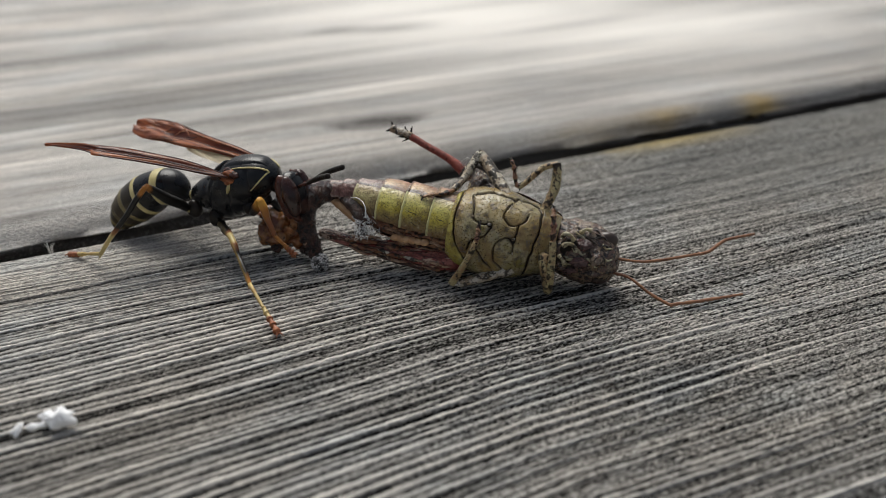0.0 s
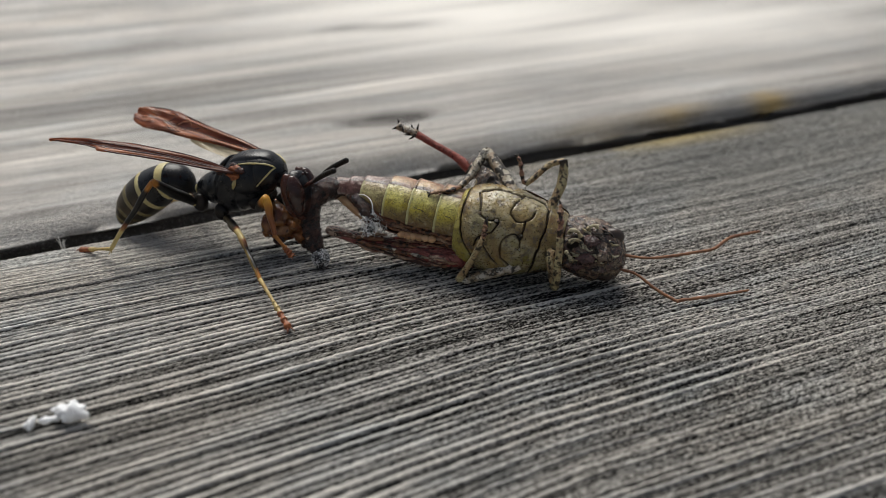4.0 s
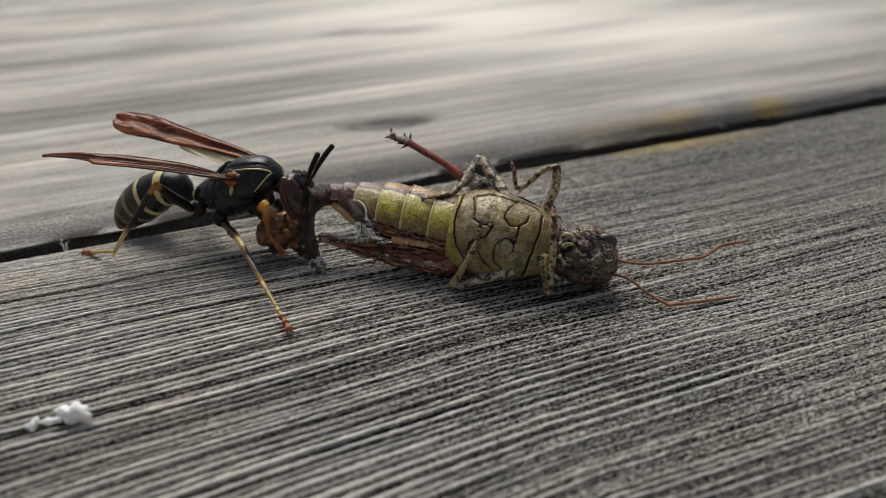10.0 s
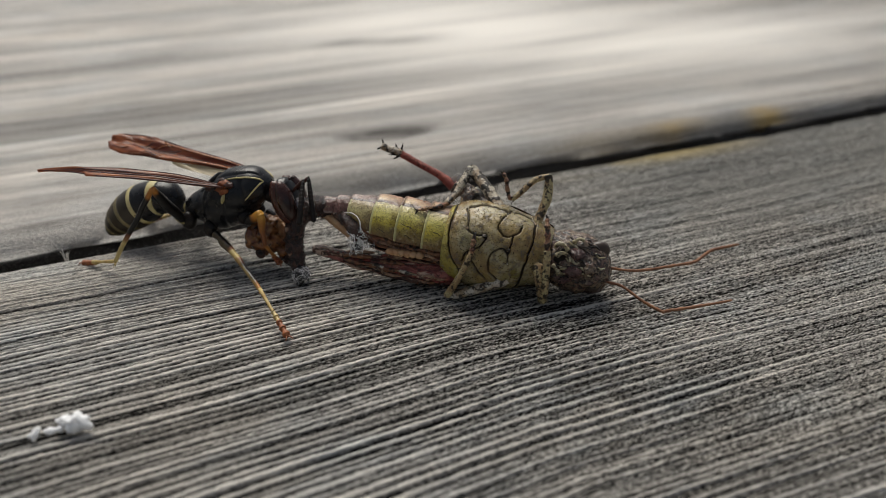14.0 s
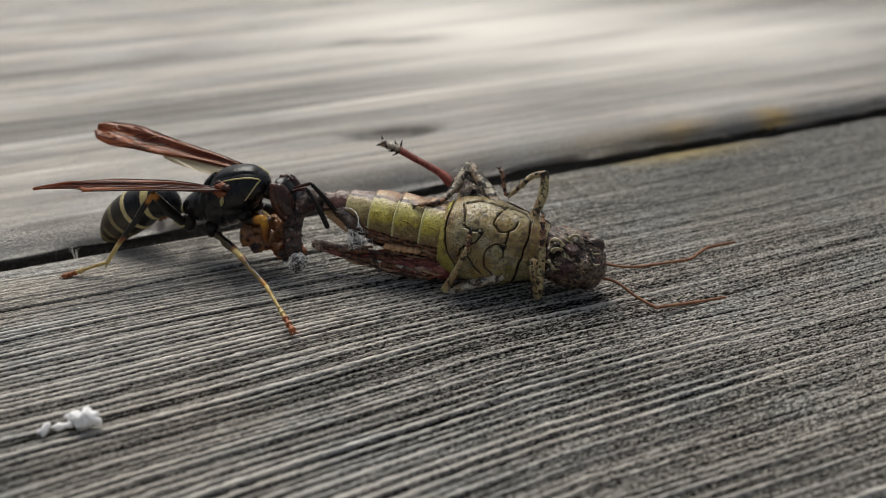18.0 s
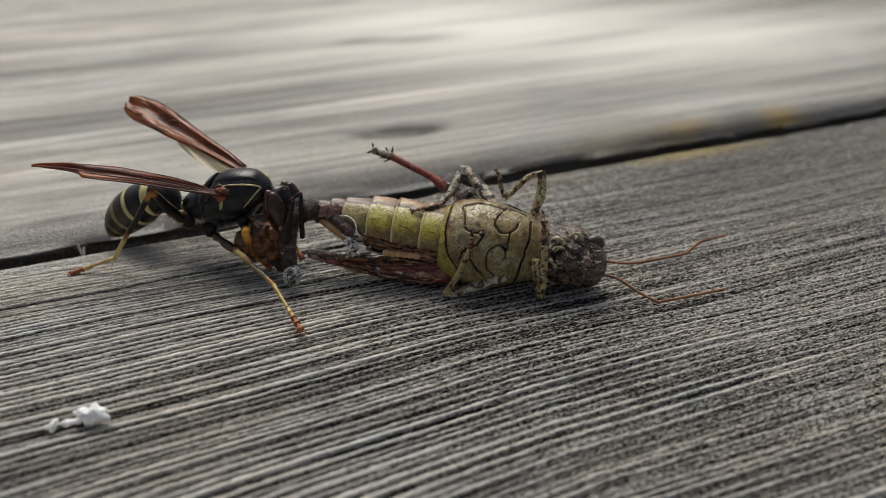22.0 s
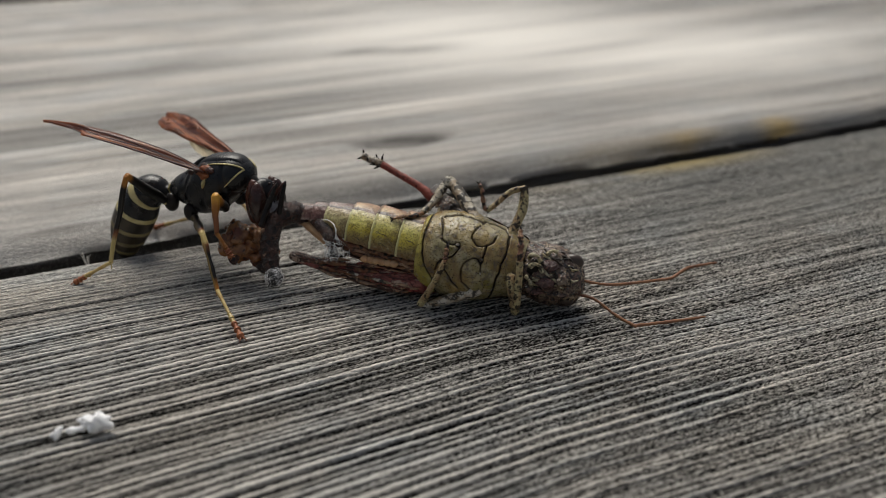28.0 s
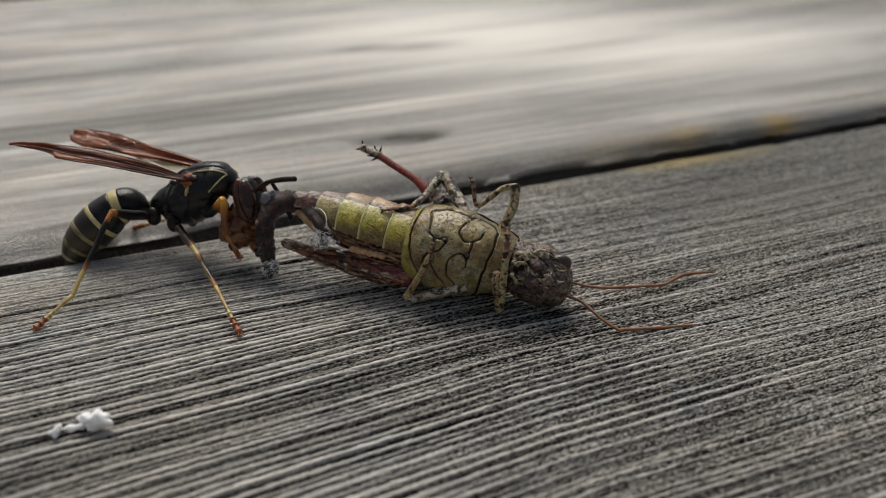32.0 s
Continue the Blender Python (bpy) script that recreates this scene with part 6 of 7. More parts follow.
# head: built about its own middle
bm = bmesh.new()
TILT = Matrix.Rotation(radians(-14), 4, "Y")
blob(bm, (0.0, 0, -0.2), (1.1, 1.75, 2.15), 34, 24, 0.04, 1.0, TILT)
wasp_head = part("head", bm, BLACK, wasp, "black head with red-brown cheeks", at=w(6.3, 0, 0.2))
for s in (1, -1):
    bm = bmesh.new()
    blob(bm, (0.36, s * 1.17, -0.1), (0.84, 0.86, 1.98), 34, 24, 0, 1, TILT)
    part("eye", bm, EYE, wasp_head, "large glossy dark brown eye")
    bm = bmesh.new()
    blob(bm, (-0.20, s * 1.10, -0.2), (0.86, 0.80, 2.12), 30, 22, 0.05, 1, TILT)
    part("temple", bm, GENA, wasp_head, "red-brown cheek behind the eye")
    bm = bmesh.new()
    tube(bm, [(0.3, s * 0.85, -1.7, 0.40), (0.6, s * 0.75, -2.2, 0.36), (0.95, s * 0.3, -2.7, 0.12)], 10, 9)
    part("mandible", bm, GENA, wasp_head, "rust-brown jaw")
bm = bmesh.new()
blob(bm, (0.75, 0, -0.95), (0.55, 1.0, 1.1), 20, 14, 0.05, 1, TILT)
part("clypeus", bm, FACE, wasp_head)
for x, y in ((0.15, 0.25), (0.15, -0.25), (0.42, 0.0)):
    bm = bmesh.new()
    blob(bm, (x + 0.45, y, 1.82), (0.14, 0.14, 0.14), 10, 8)
    part("ocellus", bm, EYE, wasp_head, "small bead eye")


def antenna(name):
    """The scape; the long flagellum hangs from its tip."""
    bm = bmesh.new()
    tube(bm, [(-0.1, 0, 0, 0.16), (0.5, 0, 0.05, 0.15), (1.1, 0, 0.02, 0.19), (1.45, 0, 0, 0.17), (1.6, 0, 0, 0.08)], 20, 10)
    scape = part(name, bm, GENA, wasp_head, "elbowed antenna with a rust base")
    bm = bmesh.new()
    pts = [(-0.12, 0, 0, 0.09), (0.12, 0, 0, 0.13)]
    for k in range(11):
        x = 0.25 + 0.36 * k
        r = 0.165 + 0.10 * math.sin(math.pi * min((k + 1) / 9, 1.0) * 0.62)
        pts += [(x, 0, 0.10 * math.sin(x * 0.8), r), (x + 0.27, 0, 0.10 * math.sin((x + 0.27) * 0.8), r * 0.93)]
    pts.append((4.25, 0, -0.02, 0.05))
    tube(bm, pts, 72, 10)
    return scape, part("flagellum", bm, DARK, scape, "black ringed feeler")


(antenna_near, flag_near), (antenna_far, flag_far) = antenna("antenna"), antenna("antenna")

# abdomen, built along x from the waist
AX = Vector((w(-14.35, 0, -6.4) - w(-4.8, 0, -1.7)).normalized())
AXROT = AX.to_track_quat("X", "Z").to_matrix().to_4x4()
WAIST = w(-4.8, 0, -1.7)


def gaster(f, u, r):
    q = AXROT.inverted() @ (w(f, 0, u) - WAIST)
    return q.x, q.z, r


GASTER = spline([gaster(-4.6, -1.75, 0.32), gaster(-5.3, -1.7, 0.62), gaster(-6.1, -1.35, 1.35), gaster(-7.2, -1.05, 1.75), gaster(-8.4, -1.35, 1.86), gaster(-9.6, -2.1, 2.1), gaster(-10.9, -3.0, 2.12), gaster(-12.1, -4.0, 1.9), gaster(-13.1, -5.0, 1.45), gaster(-13.9, -5.9, 0.8), gaster(-14.35, -6.5, 0.12)], 100)


def gaster_shell(a, b, swell, mat, name, parent, label):
    bm = bmesh.new()
    rings = []
    for i in range(a, b + 1):
        p0, p1 = GASTER[max(i - 1, 0)], GASTER[min(i + 1, 100)]
        d = Vector((p1[0] - p0[0], 0, p1[1] - p0[1])).normalized()
        up = Vector((-d.z, 0, d.x))
        x, z, r = GASTER[i]
        u = (i - a) / max(b - a, 1)
        r = r + swell * (0.3 + 0.7 * u)
        rings.append([Vector((x, 0, z)) + up * (math.cos(t) * r * 0.97) + Vector((0, 1, 0)) * (math.sin(t) * r * 1.02) for t in [2 * math.pi * j / 28 for j in range(28)]])
    ring_mesh(bm, rings)
    return part(name, bm, mat, parent, label)


abdomen = gaster_shell(0, 33, 0.0, BLACK, "abdomen", wasp, "black abdomen with yellow bands")
abdomen.location = WAIST * MM
CUTS = (33, 52, 64, 75, 85, 100)
gaster_shell(33, 38, 0.05, YELLOW, "yellow_band", abdomen, "pale yellow band")
for k, (a, b) in enumerate(zip(CUTS, CUTS[1:])):
    gaster_shell(a + (5 if k == 0 else 1), b - (2 if k < 4 else 0), 0.02, BLACK if k == 0 else BROWN_BLACK, "ring", abdomen, "black abdomen ring")
    if k < 4:
        gaster_shell(b - 2, b + 1, 0.05, YELLOW if k == 0 else DULL_BAND, "yellow_band", abdomen, "narrow dull yellow band")

# wings: a folded blade along x with veins and the hind wing under it


def crumple(x, y):
    """Folds that deepen towards the tip of the far wing."""
    k = min(max((x - 7.0) / 6.0, 0.0), 1.0)
    return 0.6 * k * (0.22 * math.sin(2.6 * y + 0.9 * x) + 0.30 * noise.noise(Vector((x * 0.55, y * 1.5, 8.0))) + 0.12 * noise.noise(Vector((x * 1.3, y * 3.0, 2.0))))


def wing(side):
    """side: 1 for the wing on the wasp's right."""
    L = 17.5
    shape = [(0, 0.35, -0.35), (1.5, 0.6, -0.5), (4, 0.8, -0.7), (7, 1.0, -0.9), (10, 1.35, -1.3), (13, 1.55, -1.5), (15.2, 1.5, -1.6), (16.7, 1.1, -1.3), (17.5, 0.35, -0.6)]
    if side > 0:
        shape = [(0, 0.35, -0.35), (1.5, 0.6, -0.55), (4, 0.8, -0.8), (7, 0.95, -1.0), (10, 1.1, -1.2), (12.2, 1.1, -1.1), (13.0, 0.4, -1.05), (14.5, 0.2, -1.0), (16.2, 0.05, -0.8), (17.5, -0.2, -0.4)]
    line = spline(shape, 60)
    bow = 0.55 if side > 0 else 0.0
    bm = bmesh.new()
    top, low = [], []
    n = 10
    for p in line:
        ra, rb = [], []
        for j in range(n + 1):
            t = j / n
            y = (p[1] + (p[2] - p[1]) * t) * side
            z = 0.30 * math.sin(t * math.pi * 3.0) * min(p[0] / 4, 1) * (1 - p[0] / 30) - 0.10 * t + 0.14 * noise.noise(Vector((p[0] * 0.22, y * 1.8, side * 3))) + 0.05 * noise.noise(Vector((p[0] * 0.6, y * 4.0, side))) + bow * math.sin(math.pi * p[0] / L)
            if side < 0:
                z += crumple(p[0], y)
            ra.append(bm.verts.new((p[0], y, z)))
            rb.append(bm.verts.new((p[0], y, z - 0.05)))
        top.append(ra)
        low.append(rb)
    for rows, flip in ((top, False), (low, True)):
        for a, b in zip(rows, rows[1:]):
            for j in range(n):
                q = (a[j], b[j], b[j + 1], a[j + 1])
                bm.faces.new(q[::-1] if flip else q)
    for (a, b), (c, d) in zip(zip(top, top[1:]), zip(low, low[1:])):
        bm.faces.new((a[0], c[0], d[0], b[0]))
        bm.faces.new((a[n], b[n], d[n], c[n]))
    ob = part("wing", bm, WING, wasp, "folded translucent rust-brown wing", at=w(1.0, 2.2 * side, 1.75 if side > 0 else 2.2))
    for t0, t1, x1, r in ((0.02, 0.0, 16.8, 0.11), (0.22, 0.2, 15.5, 0.07), (0.42, 0.5, 15.0, 0.06), (0.62, 0.7, 14, 0.06), (0.85, 0.98, 14.5, 0.06)):
        bm = bmesh.new()
        pts = []
        for k in range(7):
            x = x1 * k / 6
            row = line[min(range(61), key=lambda q: abs(line[q][0] - x))]
            t = t0 + (t1 - t0) * k / 6
            y = row[1] + (row[2] - row[1]) * t
            z = 0.30 * math.sin(t * math.pi * 3.0) * min(x / 4, 1) * (1 - x / 30) - 0.10 * t + 0.14 * noise.noise(Vector((x * 0.22, y * side * 1.8, side * 3))) + bow * math.sin(math.pi * x / L) + 0.02 + (crumple(x, y * side) if side < 0 else 0.0)
            pts.append((x, (row[1] + (row[2] - row[1]) * t) * side, z, r * (1 - 0.6 * k / 6)))
        tube(bm, pts, 24, 6)
        part("vein", bm, VEIN if t0 in (0.02, 0.42) or side > 0 else PALE_VEIN, ob, "raised vein")
    if side < 0:
        rnd = random.Random(4)
        for k in range(16):
            x0, y0 = rnd.uniform(8.5, 16.0), rnd.uniform(-1.1, 1.1)
            slope = rnd.choice((-0.5, -0.25, 0.2, 0.45))
            pts = []
            for q in range(5):
                x = min(x0 + 0.42 * q, 17.0)
                y = max(min(y0 + slope * 0.42 * q + 0.06 * math.sin(q * 2 + k), 1.2), -1.2)
                row = line[min(range(61), key=lambda r: abs(line[r][0] - x))]
                t = (-y - row[1]) / (row[2] - row[1])
                z = 0.30 * math.sin(t * math.pi * 3.0) * (1 - x / 30) - 0.10 * t + 0.14 * noise.noise(Vector((x * 0.22, y * 1.8, -3))) + crumple(x, y) + 0.01
                pts.append((x, y, z, 0.05 if 0 < q < 4 else 0.02))
            bm = bmesh.new()
            tube(bm, pts, 12, 5)
            part("crease", bm, VEIN if k % 2 else PALE_VEIN, ob, "")
    bm = bmesh.new()
    pts = spline([(0.3, -0.1, -0.6), (1.5, -0.25, -1.35), (3.2, -0.4, -1.75), (5.2, -0.55, -1.75), (7.0, -0.7, -1.45), (8.6, -0.8, -1.2)] if side < 0 else [(0.3, -0.1, -0.3), (2.5, -0.4, -0.9), (5, -0.7, -1.2), (7.5, -1.0, -1.5), (9.5, -1.3, -1.5)], 20)
    rows = []
    for p in pts:
        rows.append([bm.verts.new((p[0], (p[1] + (p[2] - p[1]) * j / 5) * side, -0.3 - 0.12 * math.sin(j * 1.3 + p[0]) + bow * math.sin(math.pi * p[0] / L))) for j in range(6)])
    for a, b in zip(rows, rows[1:]):
        for j in range(5):
            bm.faces.new((a[j], b[j], b[j + 1], a[j + 1]))
    part("hindwing", bm, PALE_WING, ob, "pale hind wing membrane")
    return ob


wing_near, wing_far = wing(1), wing(-1)


# legs: bones lie along x from their joint
K, Y, O, R, A = (0.007, 0.006, 0.005), (0.54, 0.42, 0.17), (0.40, 0.16, 0.03), (0.22, 0.08, 0.03), (0.58, 0.29, 0.045)


def leg_skin(name, stops, streak=0.0):
    """Colours that change along a leg bone, with a pale streak on one side."""
    m = Nodes(name, rough=0.34, spec=0.35)
    n = m.noise(1300, detail=4.0)
    u = m.math("ADD", m.attr("along"), m.math("MULTIPLY_ADD", n, 0.22, -0.11))
    c = m.ramp(u, *stops)
    side = m.math("ADD", m.attr("around"), m.math("MULTIPLY_ADD", n, 0.5, -0.25))
    c = m.mix(m.ramp(side, (0.62, 0.0), (0.82, streak)), c, (0.40, 0.27, 0.09))
    m.colour(c)
    m.bump(m.noise(5200, detail=2.0), 0.25, 0.00006)
    return m.mat


def bone(name, length, radii, skin, parent, label="", spurs=False, sides=14):
    bm = bmesh.new()
    n = len(radii) - 1
    tube(bm, [(length * k / n, 0, 0.05 * math.sin(2.2 * k), r) for k, r in enumerate(radii)], 48, sides, lump=0.03, seed=int(length * 10))
    la = bm.verts.layers.float.get("along")
    if spurs:
        n0 = len(bm.verts)
        for s in (1, -1):
            tube(bm, [(length * 0.97, 0, 0, 0.07), (length * 1.03, s * 0.12, -0.14, 0.05), (length * 1.07, s * 0.2, -0.22, 0.015)], 6, 5)
        bm.verts.ensure_lookup_table()
        for v in bm.verts[n0:]:
            v[la] = 1.0
    rnd = random.Random(int(length * 7))
    bm.verts.ensure_lookup_table()
    n0 = len(bm.verts)
    places = []
    for k in range(26):
        a, x = rnd.uniform(0, 6.28), rnd.uniform(0.1, 0.95) * length
        r = float(np.interp(x / length, np.linspace(0, 1, n + 1), radii)) * 0.9
        places.append(((x, r * math.cos(a), r * math.sin(a)), (0.6, math.cos(a), math.sin(a))))
    hairs(bm, places, 0.22, 0.018, int(length * 3))
    bm.verts.ensure_lookup_table()
    for v in bm.verts[n0:]:
        v[la] = min(max(v.co.x / length, 0.0), 1.0)
    return part(name, bm, skin, parent, label)


def foot_bone(name, length, parent, label, mats):
    """Tarsus: one long joint, then short swollen ones and two claws."""
    bm = bmesh.new()
    pts = [(0, 0, 0, 0.20), (length * 0.45, 0, 0, 0.15), (length * 0.5, 0, 0, 0.22)]
    for k in range(4):
        a = length * (0.52 + 0.115 * k)
        pts += [(a, 0, 0.05, 0.14), (a + length * 0.08, 0, -0.03, 0.27 + 0.03 * k)]
    pts.append((length, 0, 0, 0.12))
    tube(bm, pts, 44, 8, slots=[0, 0, 0, 0, 0, 1, 1, 1, 1, 1])
    for s in (1, -1):
        tube(bm, [(length * 0.96, 0, 0, 0.08), (length * 1.03, s * 0.22, 0.06, 0.06), (length * 1.06, s * 0.34, -0.08, 0.015)], 6, 5, slot=1)
    return part(name, bm, mats, parent, label)


def wasp_leg(l1, l2, l3, look_of, label):
    thigh_r, thigh_skin, shin_r, shin_skin, foot_mat = look_of
    thigh = bone("leg", l1, thigh_r, thigh_skin, wasp, label)
    shin = bone("shin", l2, shin_r, shin_skin, thigh, "", True)
    foot = foot_bone("foot", l3, thigh, "orange-brown foot with small claws", [foot_mat, RUST])
    return thigh, shin, foot, l1, l2, l3


MID = ((0.42, 0.30, 0.42, 0.40, 0.34, 0.25), leg_skin("middle_thigh", ((0.0, K), (0.74, K), (0.84, R), (0.92, Y)), 0.15), (0.26, 0.30, 0.21, 0.25, 0.23, 0.2), leg_skin("middle_shin", ((0.0, Y), (0.15, Y), (0.22, R), (0.34, K), (0.78, K), (0.92, O)), 0.5), LEG_YELLOW)
HIND = ((0.36, 0.48, 0.50, 0.42, 0.32), leg_skin("hind_thigh", ((0.0, K), (0.86, K), (0.95, O)), 0.0), (0.24, 0.28, 0.26, 0.24, 0.21, 0.2), leg_skin("hind_shin", ((0.0, O), (0.08, O), (0.16, K), (0.56, K), (0.66, R), (0.76, Y)), 0.0), LEG_YELLOW)
FORE = ((0.38, 0.46, 0.44, 0.40, 0.36), leg_skin("fore_thigh", ((0.0, K), (0.45, K), (0.65, O), (0.9, A)), 0.0), (0.36, 0.38, 0.30, 0.24, 0.22), leg_skin("fore_shin", ((0.0, A), (0.12, A), (0.28, O), (0.6, R)), 0.0), ORANGE)
leg_mid = wasp_leg(4.7, 5.5, 6.1, MID, "black and yellow middle leg with an orange foot")
leg_hind = wasp_leg(5.6, 8.6, 4.4, HIND, "black hind leg with a yellow shin and orange foot")
leg_mid_far = wasp_leg(5.6, 5.2, 5.6, MID, "black and yellow middle leg")
leg_hind_far = wasp_leg(3.8, 4.2, 5.0, HIND, "black hind leg with a yellow shin")
leg_fore = wasp_leg(2.7, 3.4, 2.6, FORE, "orange foreleg gripping the meat")
leg_fore_far = wasp_leg(2.4, 2.4, 1.6, FORE, "orange foreleg gripping the meat")
for f, s, u, r, name in ((-1.2, 1.5, -2.9, 0.75, "coxa"), (-3.7, 1.3, -2.5, 0.8, "coxa"), (2.5, 1.3, -1.3, 0.7, "coxa"), (-1.2, -1.5, -2.9, 0.75, "coxa"), (-3.7, -1.3, -2.5, 0.8, "coxa"), (2.5, -1.3, -1.3, 0.7, "coxa")):
    bm = bmesh.new()
    blob(bm, w(f, s, u), (r, r * 0.8, r * 1.15), 16, 12, 0.08)
    part(name, bm, DARK, thorax, "black leg base")

for sd in (1, -1):
    bm = bmesh.new()
    blob(bm, w(-4.35, 1.95 * sd, -2.35), (0.62, 0.16, 0.22), 16, 10, 0.2, 1.0, Matrix.Rotation(radians(25), 4, "Y"))
    part("coxa_mark", bm, YELLOW, thorax, "pale yellow stripe on the leg base")

# ---- small things on the deck ----
crumb = empty("white_crumb", at_mm(-27.2, -28.3, 0), "white waxy crumb on the deck", "crumb")
rnd = random.Random(21)
bm = bmesh.new()
blob(bm, (0.75, 0.35, 0.62), (1.0, 0.7, 0.62), 36, 24, 0.35, 1.3)
for q in bm.verts:
    ang = math.atan2(q.co.y - 0.35, q.co.x - 0.75)
    k = 1 + 0.28 * math.cos(4 * ang + 0.6) + 0.12 * noise.noise(q.co * 2.5)
    q.co.x, q.co.y = 0.75 + (q.co.x - 0.75) * k, 0.35 + (q.co.y - 0.35) * k
    q.co.z += 0.35 * math.exp(-((q.co.x - 1.0) / 0.35) ** 2) * max(q.co.z - 0.5, 0)
part("chip", bm, WAX, crumb, "white waxy chip")
for pts in (((-0.1, 0.1, 0.3, 0.25), (-0.55, -0.1, 0.35, 0.2), (-0.9, -0.3, 0.4, 0.3), (-1.3, -0.4, 0.45, 0.1)), ((-1.5, -0.35, 0.75, 0.12), (-1.75, -0.5, 0.5, 0.26), (-1.85, -0.75, 0.25, 0.28), (-1.8, -1.05, 0.1, 0.1)), ((-2.3, -0.8, 0.2, 0.08), (-2.1, -0.7, 0.3, 0.18), (-1.8, -0.6, 0.3, 0.12))):
    bm = bmesh.new()
    tube(bm, list(pts), 16, 10, lump=0.12)
    part("flake", bm, WAX, crumb, "")
lint = empty("lint", at_mm(-37.0, -1.0, 0), "pale wisp of fibre caught on the board edge", "lint")
for i in range(7):
    bm = bmesh.new()
    a = rnd.uniform(-0.7, 0.7)
    tube(bm, [(0.2 * a, 0, -0.6, 0.04), (0.4 * a, 0.1 * a, 0.4, 0.04), (0.9 * a, 0.2, rnd.uniform(0.5, 1.2), 0.015)], 8, 4)
    part("strand", bm, FUZZ, lint, "")


# ---- how the animals move ----
def between(rows, t):
    """The values of rows at t, in a straight line from row to row."""
    ts = [r[0] for r in rows]
    return [float(np.interp(t, ts, [r[k] for r in rows])) for k in range(1, len(rows[0]))]


def aimed(p, d, up):
    """At p, with x along d and z near up."""
    x = Vector(d).normalized()
    y = Vector(up).cross(x).normalized()
    z = x.cross(y)
    m = Matrix((x, y, z)).transposed().to_4x4()
    m.translation = Vector(p) * MM
    return m


def wasp_pose(t):
    return at_mm(*between(WASP_WAY, t))


MID_FOOT = [(0, -12.6, -16.4, 0.2), (23.45, -12.6, -16.4, 0.2), (23.58, -16.0, -15.5, 1.4), (23.72, -18.4, -15.4, 0.2), (32, -18.4, -15.4, 0.2)]
HIND_FOOT = [(0, -34.9, -2.0, 0.2), (14.2, -35.0, -2.1, 0.2), (15.0, -36.0, -3.6, 1.2), (15.8, -36.6, -5.5, 0.2), (29.6, -36.6, -5.6, 0.2), (29.8, -40.5, -3.0, 1.4), (30.0, -38.0, -4.0, 0.8), (30.1, -36.6, -14.6, 0.2), (32, -36.6, -14.6, 0.2)]
FAR_MID_FOOT = [(0, -17.0, 5.0, 0.2), (23.3, -18.0, 5.0, 0.2), (24.0, -20.0, 5.0, 0.2), (32, -20.0, 5.0, 0.2)]
FAR_HIND_FOOT = [(0, -32.0, 9.9, -0.8), (23.3, -32.0, 9.9, -0.8), (24.0, -33.3, 9.3, -0.8), (29.6, -33.6, 9.2, -0.8), (30.1, -35.4, 8.4, -0.8), (32, -35.4, 8.4, -0.8)]


HIND_FLAT = [(0, 0.87, -0.44, 0.24), (14, 0.87, -0.40, 0.24), (16, 0.92, 0.10, 0.26), (24, 0.92, 0.29, 0.26), (28, 0.87, 0.01, 0.49), (30.0, 0.87, 0.05, 0.45), (30.1, 0.53, 0.78, 0.34), (32, 0.53, 0.78, 0.34)]
HIND_POLE = [(0, -0.02, -0.6, 0.8), (14, -0.02, -0.6, 0.8), (24, 0.2, -0.2, 0.94), (28, -0.04, -0.41, 0.91), (30.0, -0.04, -0.38, 0.92), (30.1, 0.02, -0.22, 0.97), (32, 0.02, -0.22, 0.97)]
HEAD_YAW = [(0, 0), (19, 0), (20.5, -8), (22, -15), (24, -16), (29.2, -14), (29.8, -3), (32, 0)]


def stand(leg, root, foot_rows, flat, pole, times):
    """Key a standing leg: its hip rides on the body and its foot keeps its place on the deck."""
    thigh, shin, foot, l1, l2, l3 = leg
    a, b, c = [], [], []
    for t in times:
        body = wasp_pose(t)
        tip = body.inverted() @ (Vector(between(foot_rows, t)) * MM) / MM
        down = body.to_3x3().inverted() @ Vector((0, 0, 1))
        back = body.to_3x3().inverted() @ Vector(between(flat, t) if isinstance(flat, list) else flat)
        knee_to = Vector(between(pole, t) if isinstance(pole, list) else pole)
        ankle = tip + back.normalized() * l3
        hip = Vector(root)
        d = ankle - hip
        reach = min(d.length, (l1 + l2) * 0.995)
        if d.length > reach:
            d = d.normalized() * reach
            ankle = hip + d
        k = (l1 * l1 - l2 * l2 + reach * reach) / (2 * reach)
        hgt = math.sqrt(max(l1 * l1 - k * k, 0.0))
        x = d.normalized()
        side = knee_to - x * knee_to.dot(x)
        knee = hip + x * k + side.normalized() * hgt
        up = down - x * 0.3
        m1 = aimed(hip, knee - hip, up)
        a.append((t, m1))
        b.append((t, m1.inverted() @ aimed(knee, ankle - knee, up)))
        c.append((t, m1.inverted() @ aimed(ankle, tip - ankle, down)))
    walk(thigh, a)
    walk(shin, b)
    walk(foot, c)


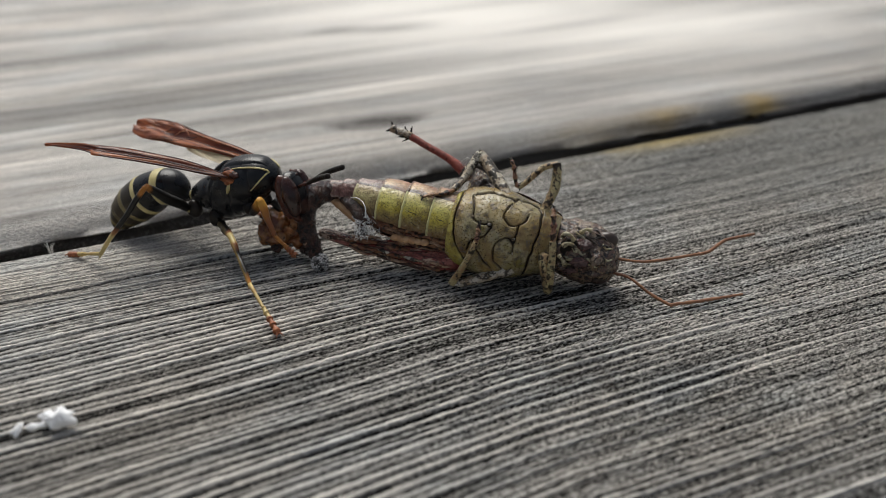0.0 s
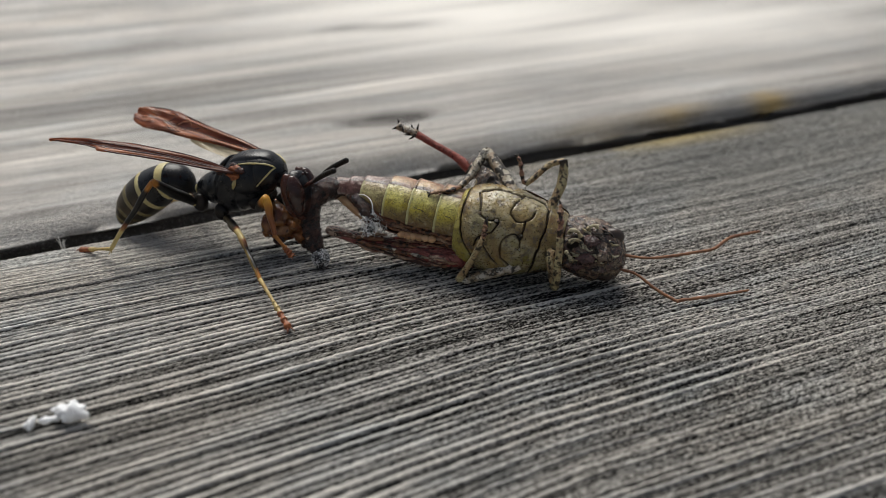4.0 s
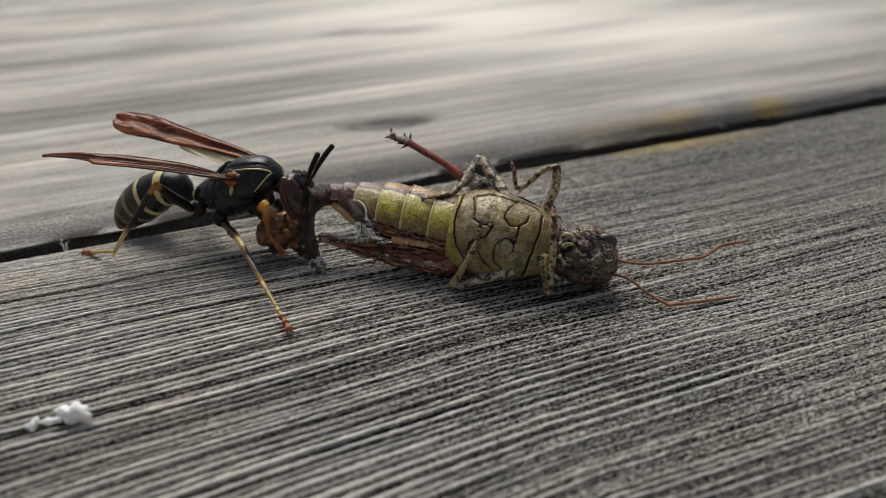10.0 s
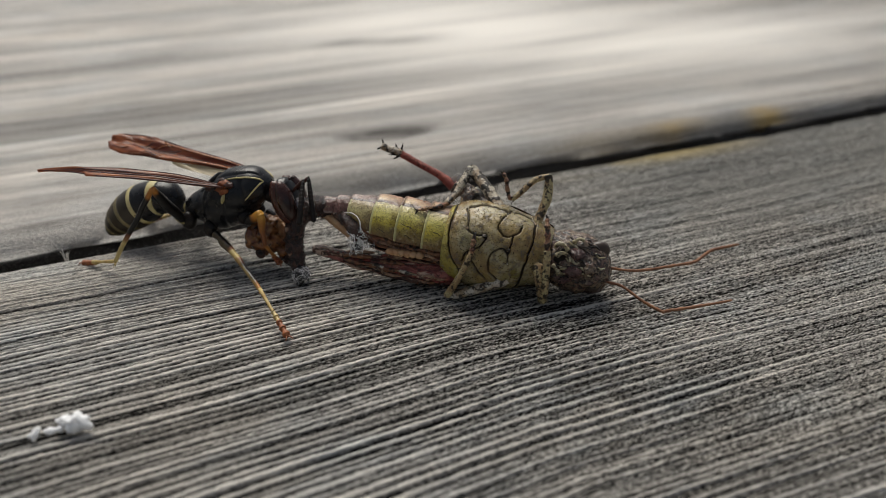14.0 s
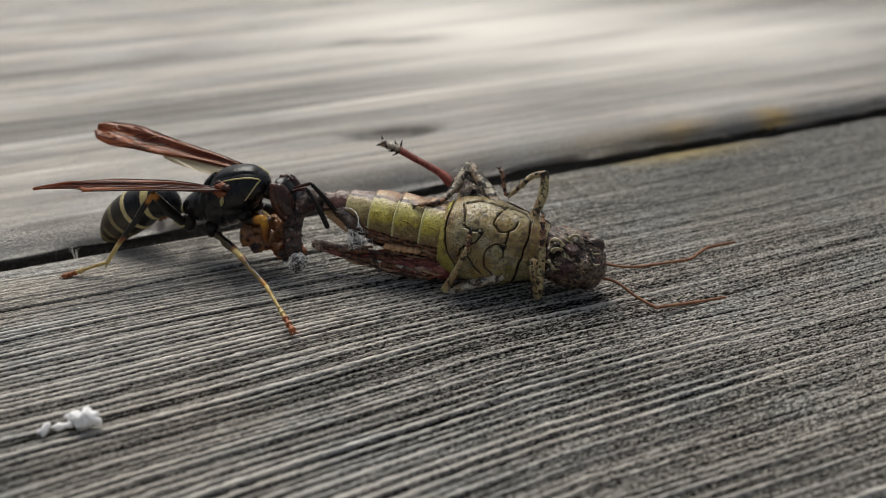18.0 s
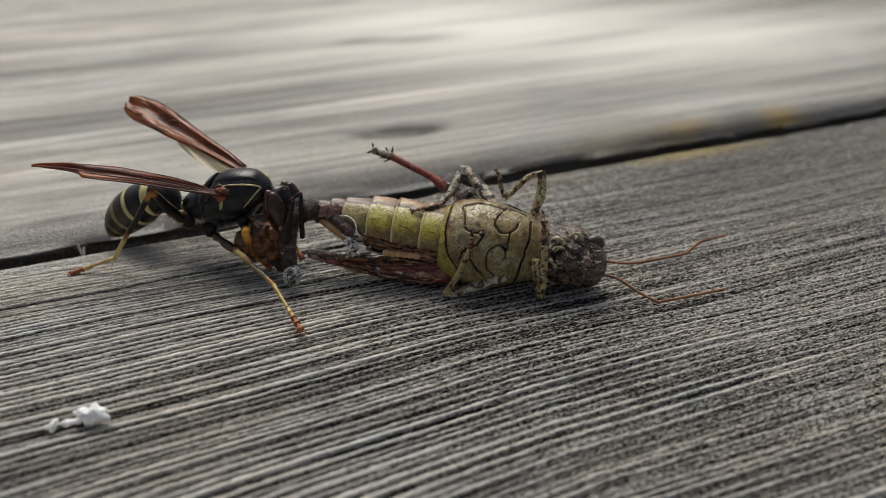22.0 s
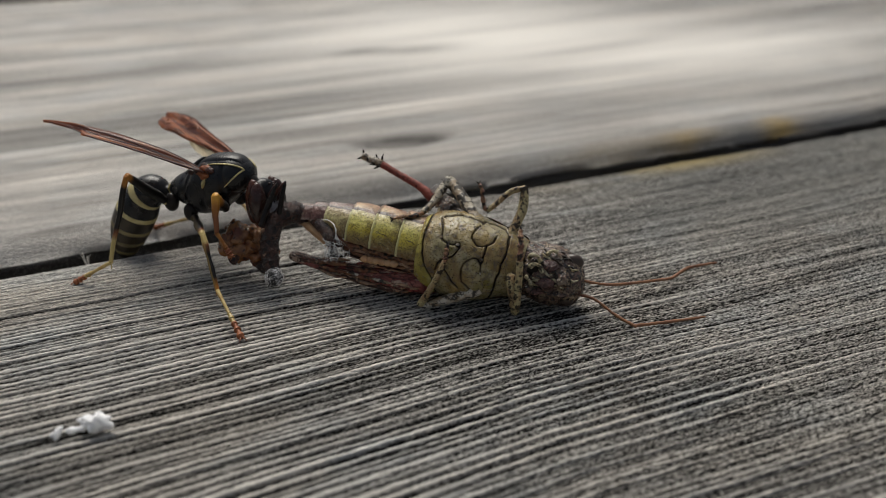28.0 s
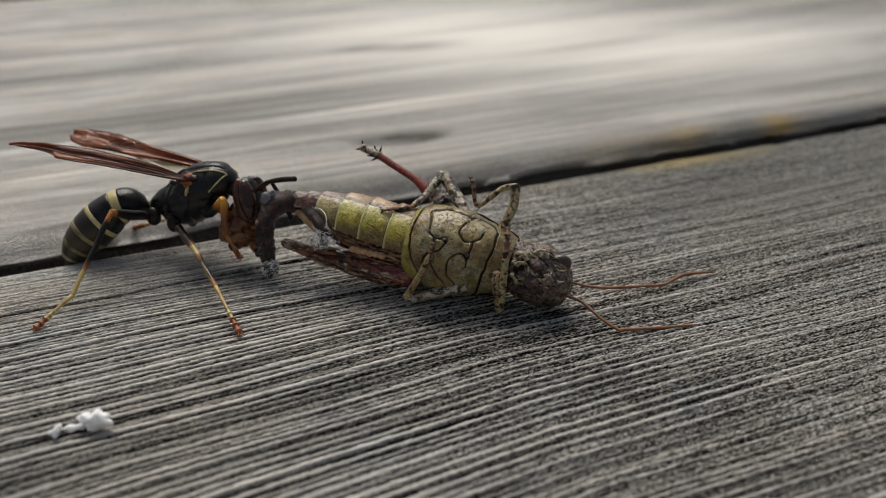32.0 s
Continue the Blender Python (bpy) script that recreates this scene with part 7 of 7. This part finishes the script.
def motions():
    times = [r[0] for r in WASP_WAY]
    walk(hopper, [(t, at_mm(*p)) for t, *p in HOPPER_WAY])
    walk(wasp, [(t, at_mm(*p)) for t, *p in WASP_WAY])
    tail_rows = []
    for t, *d in TAIL_AIM:
        q = TAIL_REST.rotation_difference(Vector(d).normalized())
        m = q.to_matrix().to_4x4()
        m.translation = TAIL_PIVOT * MM
        tail_rows.append((t, m))
    walk(tail, tail_rows)
    # head and feelers
    rows = []
    for t, x, z in HEAD_AT:
        tip = 14 * (z - 7.1) - 0
        rows.append((t, at_mm(x, 0, z, 0, -tip, between(HEAD_YAW, t)[0])))
    walk(wasp_head, rows)
    for scape, flag, side in ((antenna_near, flag_near, -1), (antenna_far, flag_far, 1)):
        a, b = [], []
        for t in sorted({r[0] for r in ANTENNA_AIM} | {r[0] for r in FLAGELLUM_AIM}):
            head_turn = rows[min(range(len(rows)), key=lambda k: abs(rows[k][0] - t))][1].to_3x3().inverted()
            d = Vector(between(ANTENNA_AIM, t)).normalized()
            bent = min(max((t - 10.3) / 0.7, 0.0), 1.0) * min(max((29.6 - t) / 0.5, 0.35), 1.0)
            x, y, z, p, q, r = between(FLAGELLUM_AIM, t)
            up = d.lerp(Vector((x, y, z)).normalized(), bent)
            out = d.lerp(Vector((p, q, r)).normalized(), bent)
            if side > 0:
                up, out = up + Vector((0.05, 0.15, 0.05)), out + Vector((0.10, 0.22, 0.06))
                late = min(max((t - 29.4) / 0.6, 0.0), 1.0)
                out = out.lerp(Vector((0.45, 0.15, -0.85)), late)
            m1 = aimed((0.95, 0.42 * side, 0.75), head_turn @ up, (0, -0.3 * side, 1))
            end = m1.to_3x3().inverted() @ (head_turn @ out)
            a.append((t, m1))
            b.append((t, aimed((1.55, 0, 0), end, (0.9, 0, 1))))
        walk(scape, a)
        walk(flag, b)
    walk(abdomen, [(t, aimed(WAIST, d, (0.3, 0, 1))) for t, *d in ABDOMEN_AIM])
    walk(wing_near, [(t, aimed(w(1.0, 2.2, 1.75), d, (0, -0.12 - 0.4 * min(max((t - 29.4) / 0.8, 0.0), 1.0), 0.95))) for t, *d in NEAR_WING_AIM])
    walk(wing_far, [(t, aimed(w(1.0, -2.2, 2.2), d, (0, -0.35, 0.94))) for t, *d in FAR_WING_AIM])
    more = sorted(set(times) | {r[0] for r in MID_FOOT + HIND_FOOT + HIND_FLAT})
    stand(leg_mid, w(-0.2, 2.1, -3.2), MID_FOOT, (-0.50, 0.81, 0.32), (0.2, -0.4, 0.9), more)
    stand(leg_hind, w(-4.1, 1.6, -2.5), HIND_FOOT, HIND_FLAT, HIND_POLE, more)
    stand(leg_mid_far, w(-0.7, -2.0, -3.2), FAR_MID_FOOT, (-0.6, 0.6, 0.5), (0.3, 0.2, 1.0), more)
    stand(leg_hind_far, w(-4.0, -1.7, -2.6), FAR_HIND_FOOT, (0.85, -0.2, 0.3), (-0.5, 0.7, 0.4), more)
    for leg, s in ((leg_fore, 1), (leg_fore_far, -1)):
        thigh, shin, foot, l1, l2, l3 = leg
        a, b, c = [], [], []
        for t, d0, d1, d2, e0, e1, e2 in FORELEG_AIM:
            hip = w(3.1, 1.7 * s, -1.6)
            d, e = Vector((d0, d1, d2)).normalized(), Vector((e0, e1, e2)).normalized()
            if s < 0:
                d, e = Vector((0.75, 0.15, -0.6)).normalized(), Vector((0.5 + 0.1 * e0, -0.3, -0.6)).normalized()
            knee = hip + d * l1
            m1 = aimed(hip, d, (0.2, 0, 1))
            ankle = knee + e * l2
            g = (e + Vector((0.5, 0.4 * s, -0.1))).normalized()
            a.append((t, m1))
            b.append((t, m1.inverted() @ aimed(knee, e, (1, 0, 0.2))))
            c.append((t, m1.inverted() @ aimed(ankle, g, (1, 0, 0.2))))
        walk(thigh, a)
        walk(shin, b)
        walk(foot, c)


motions()
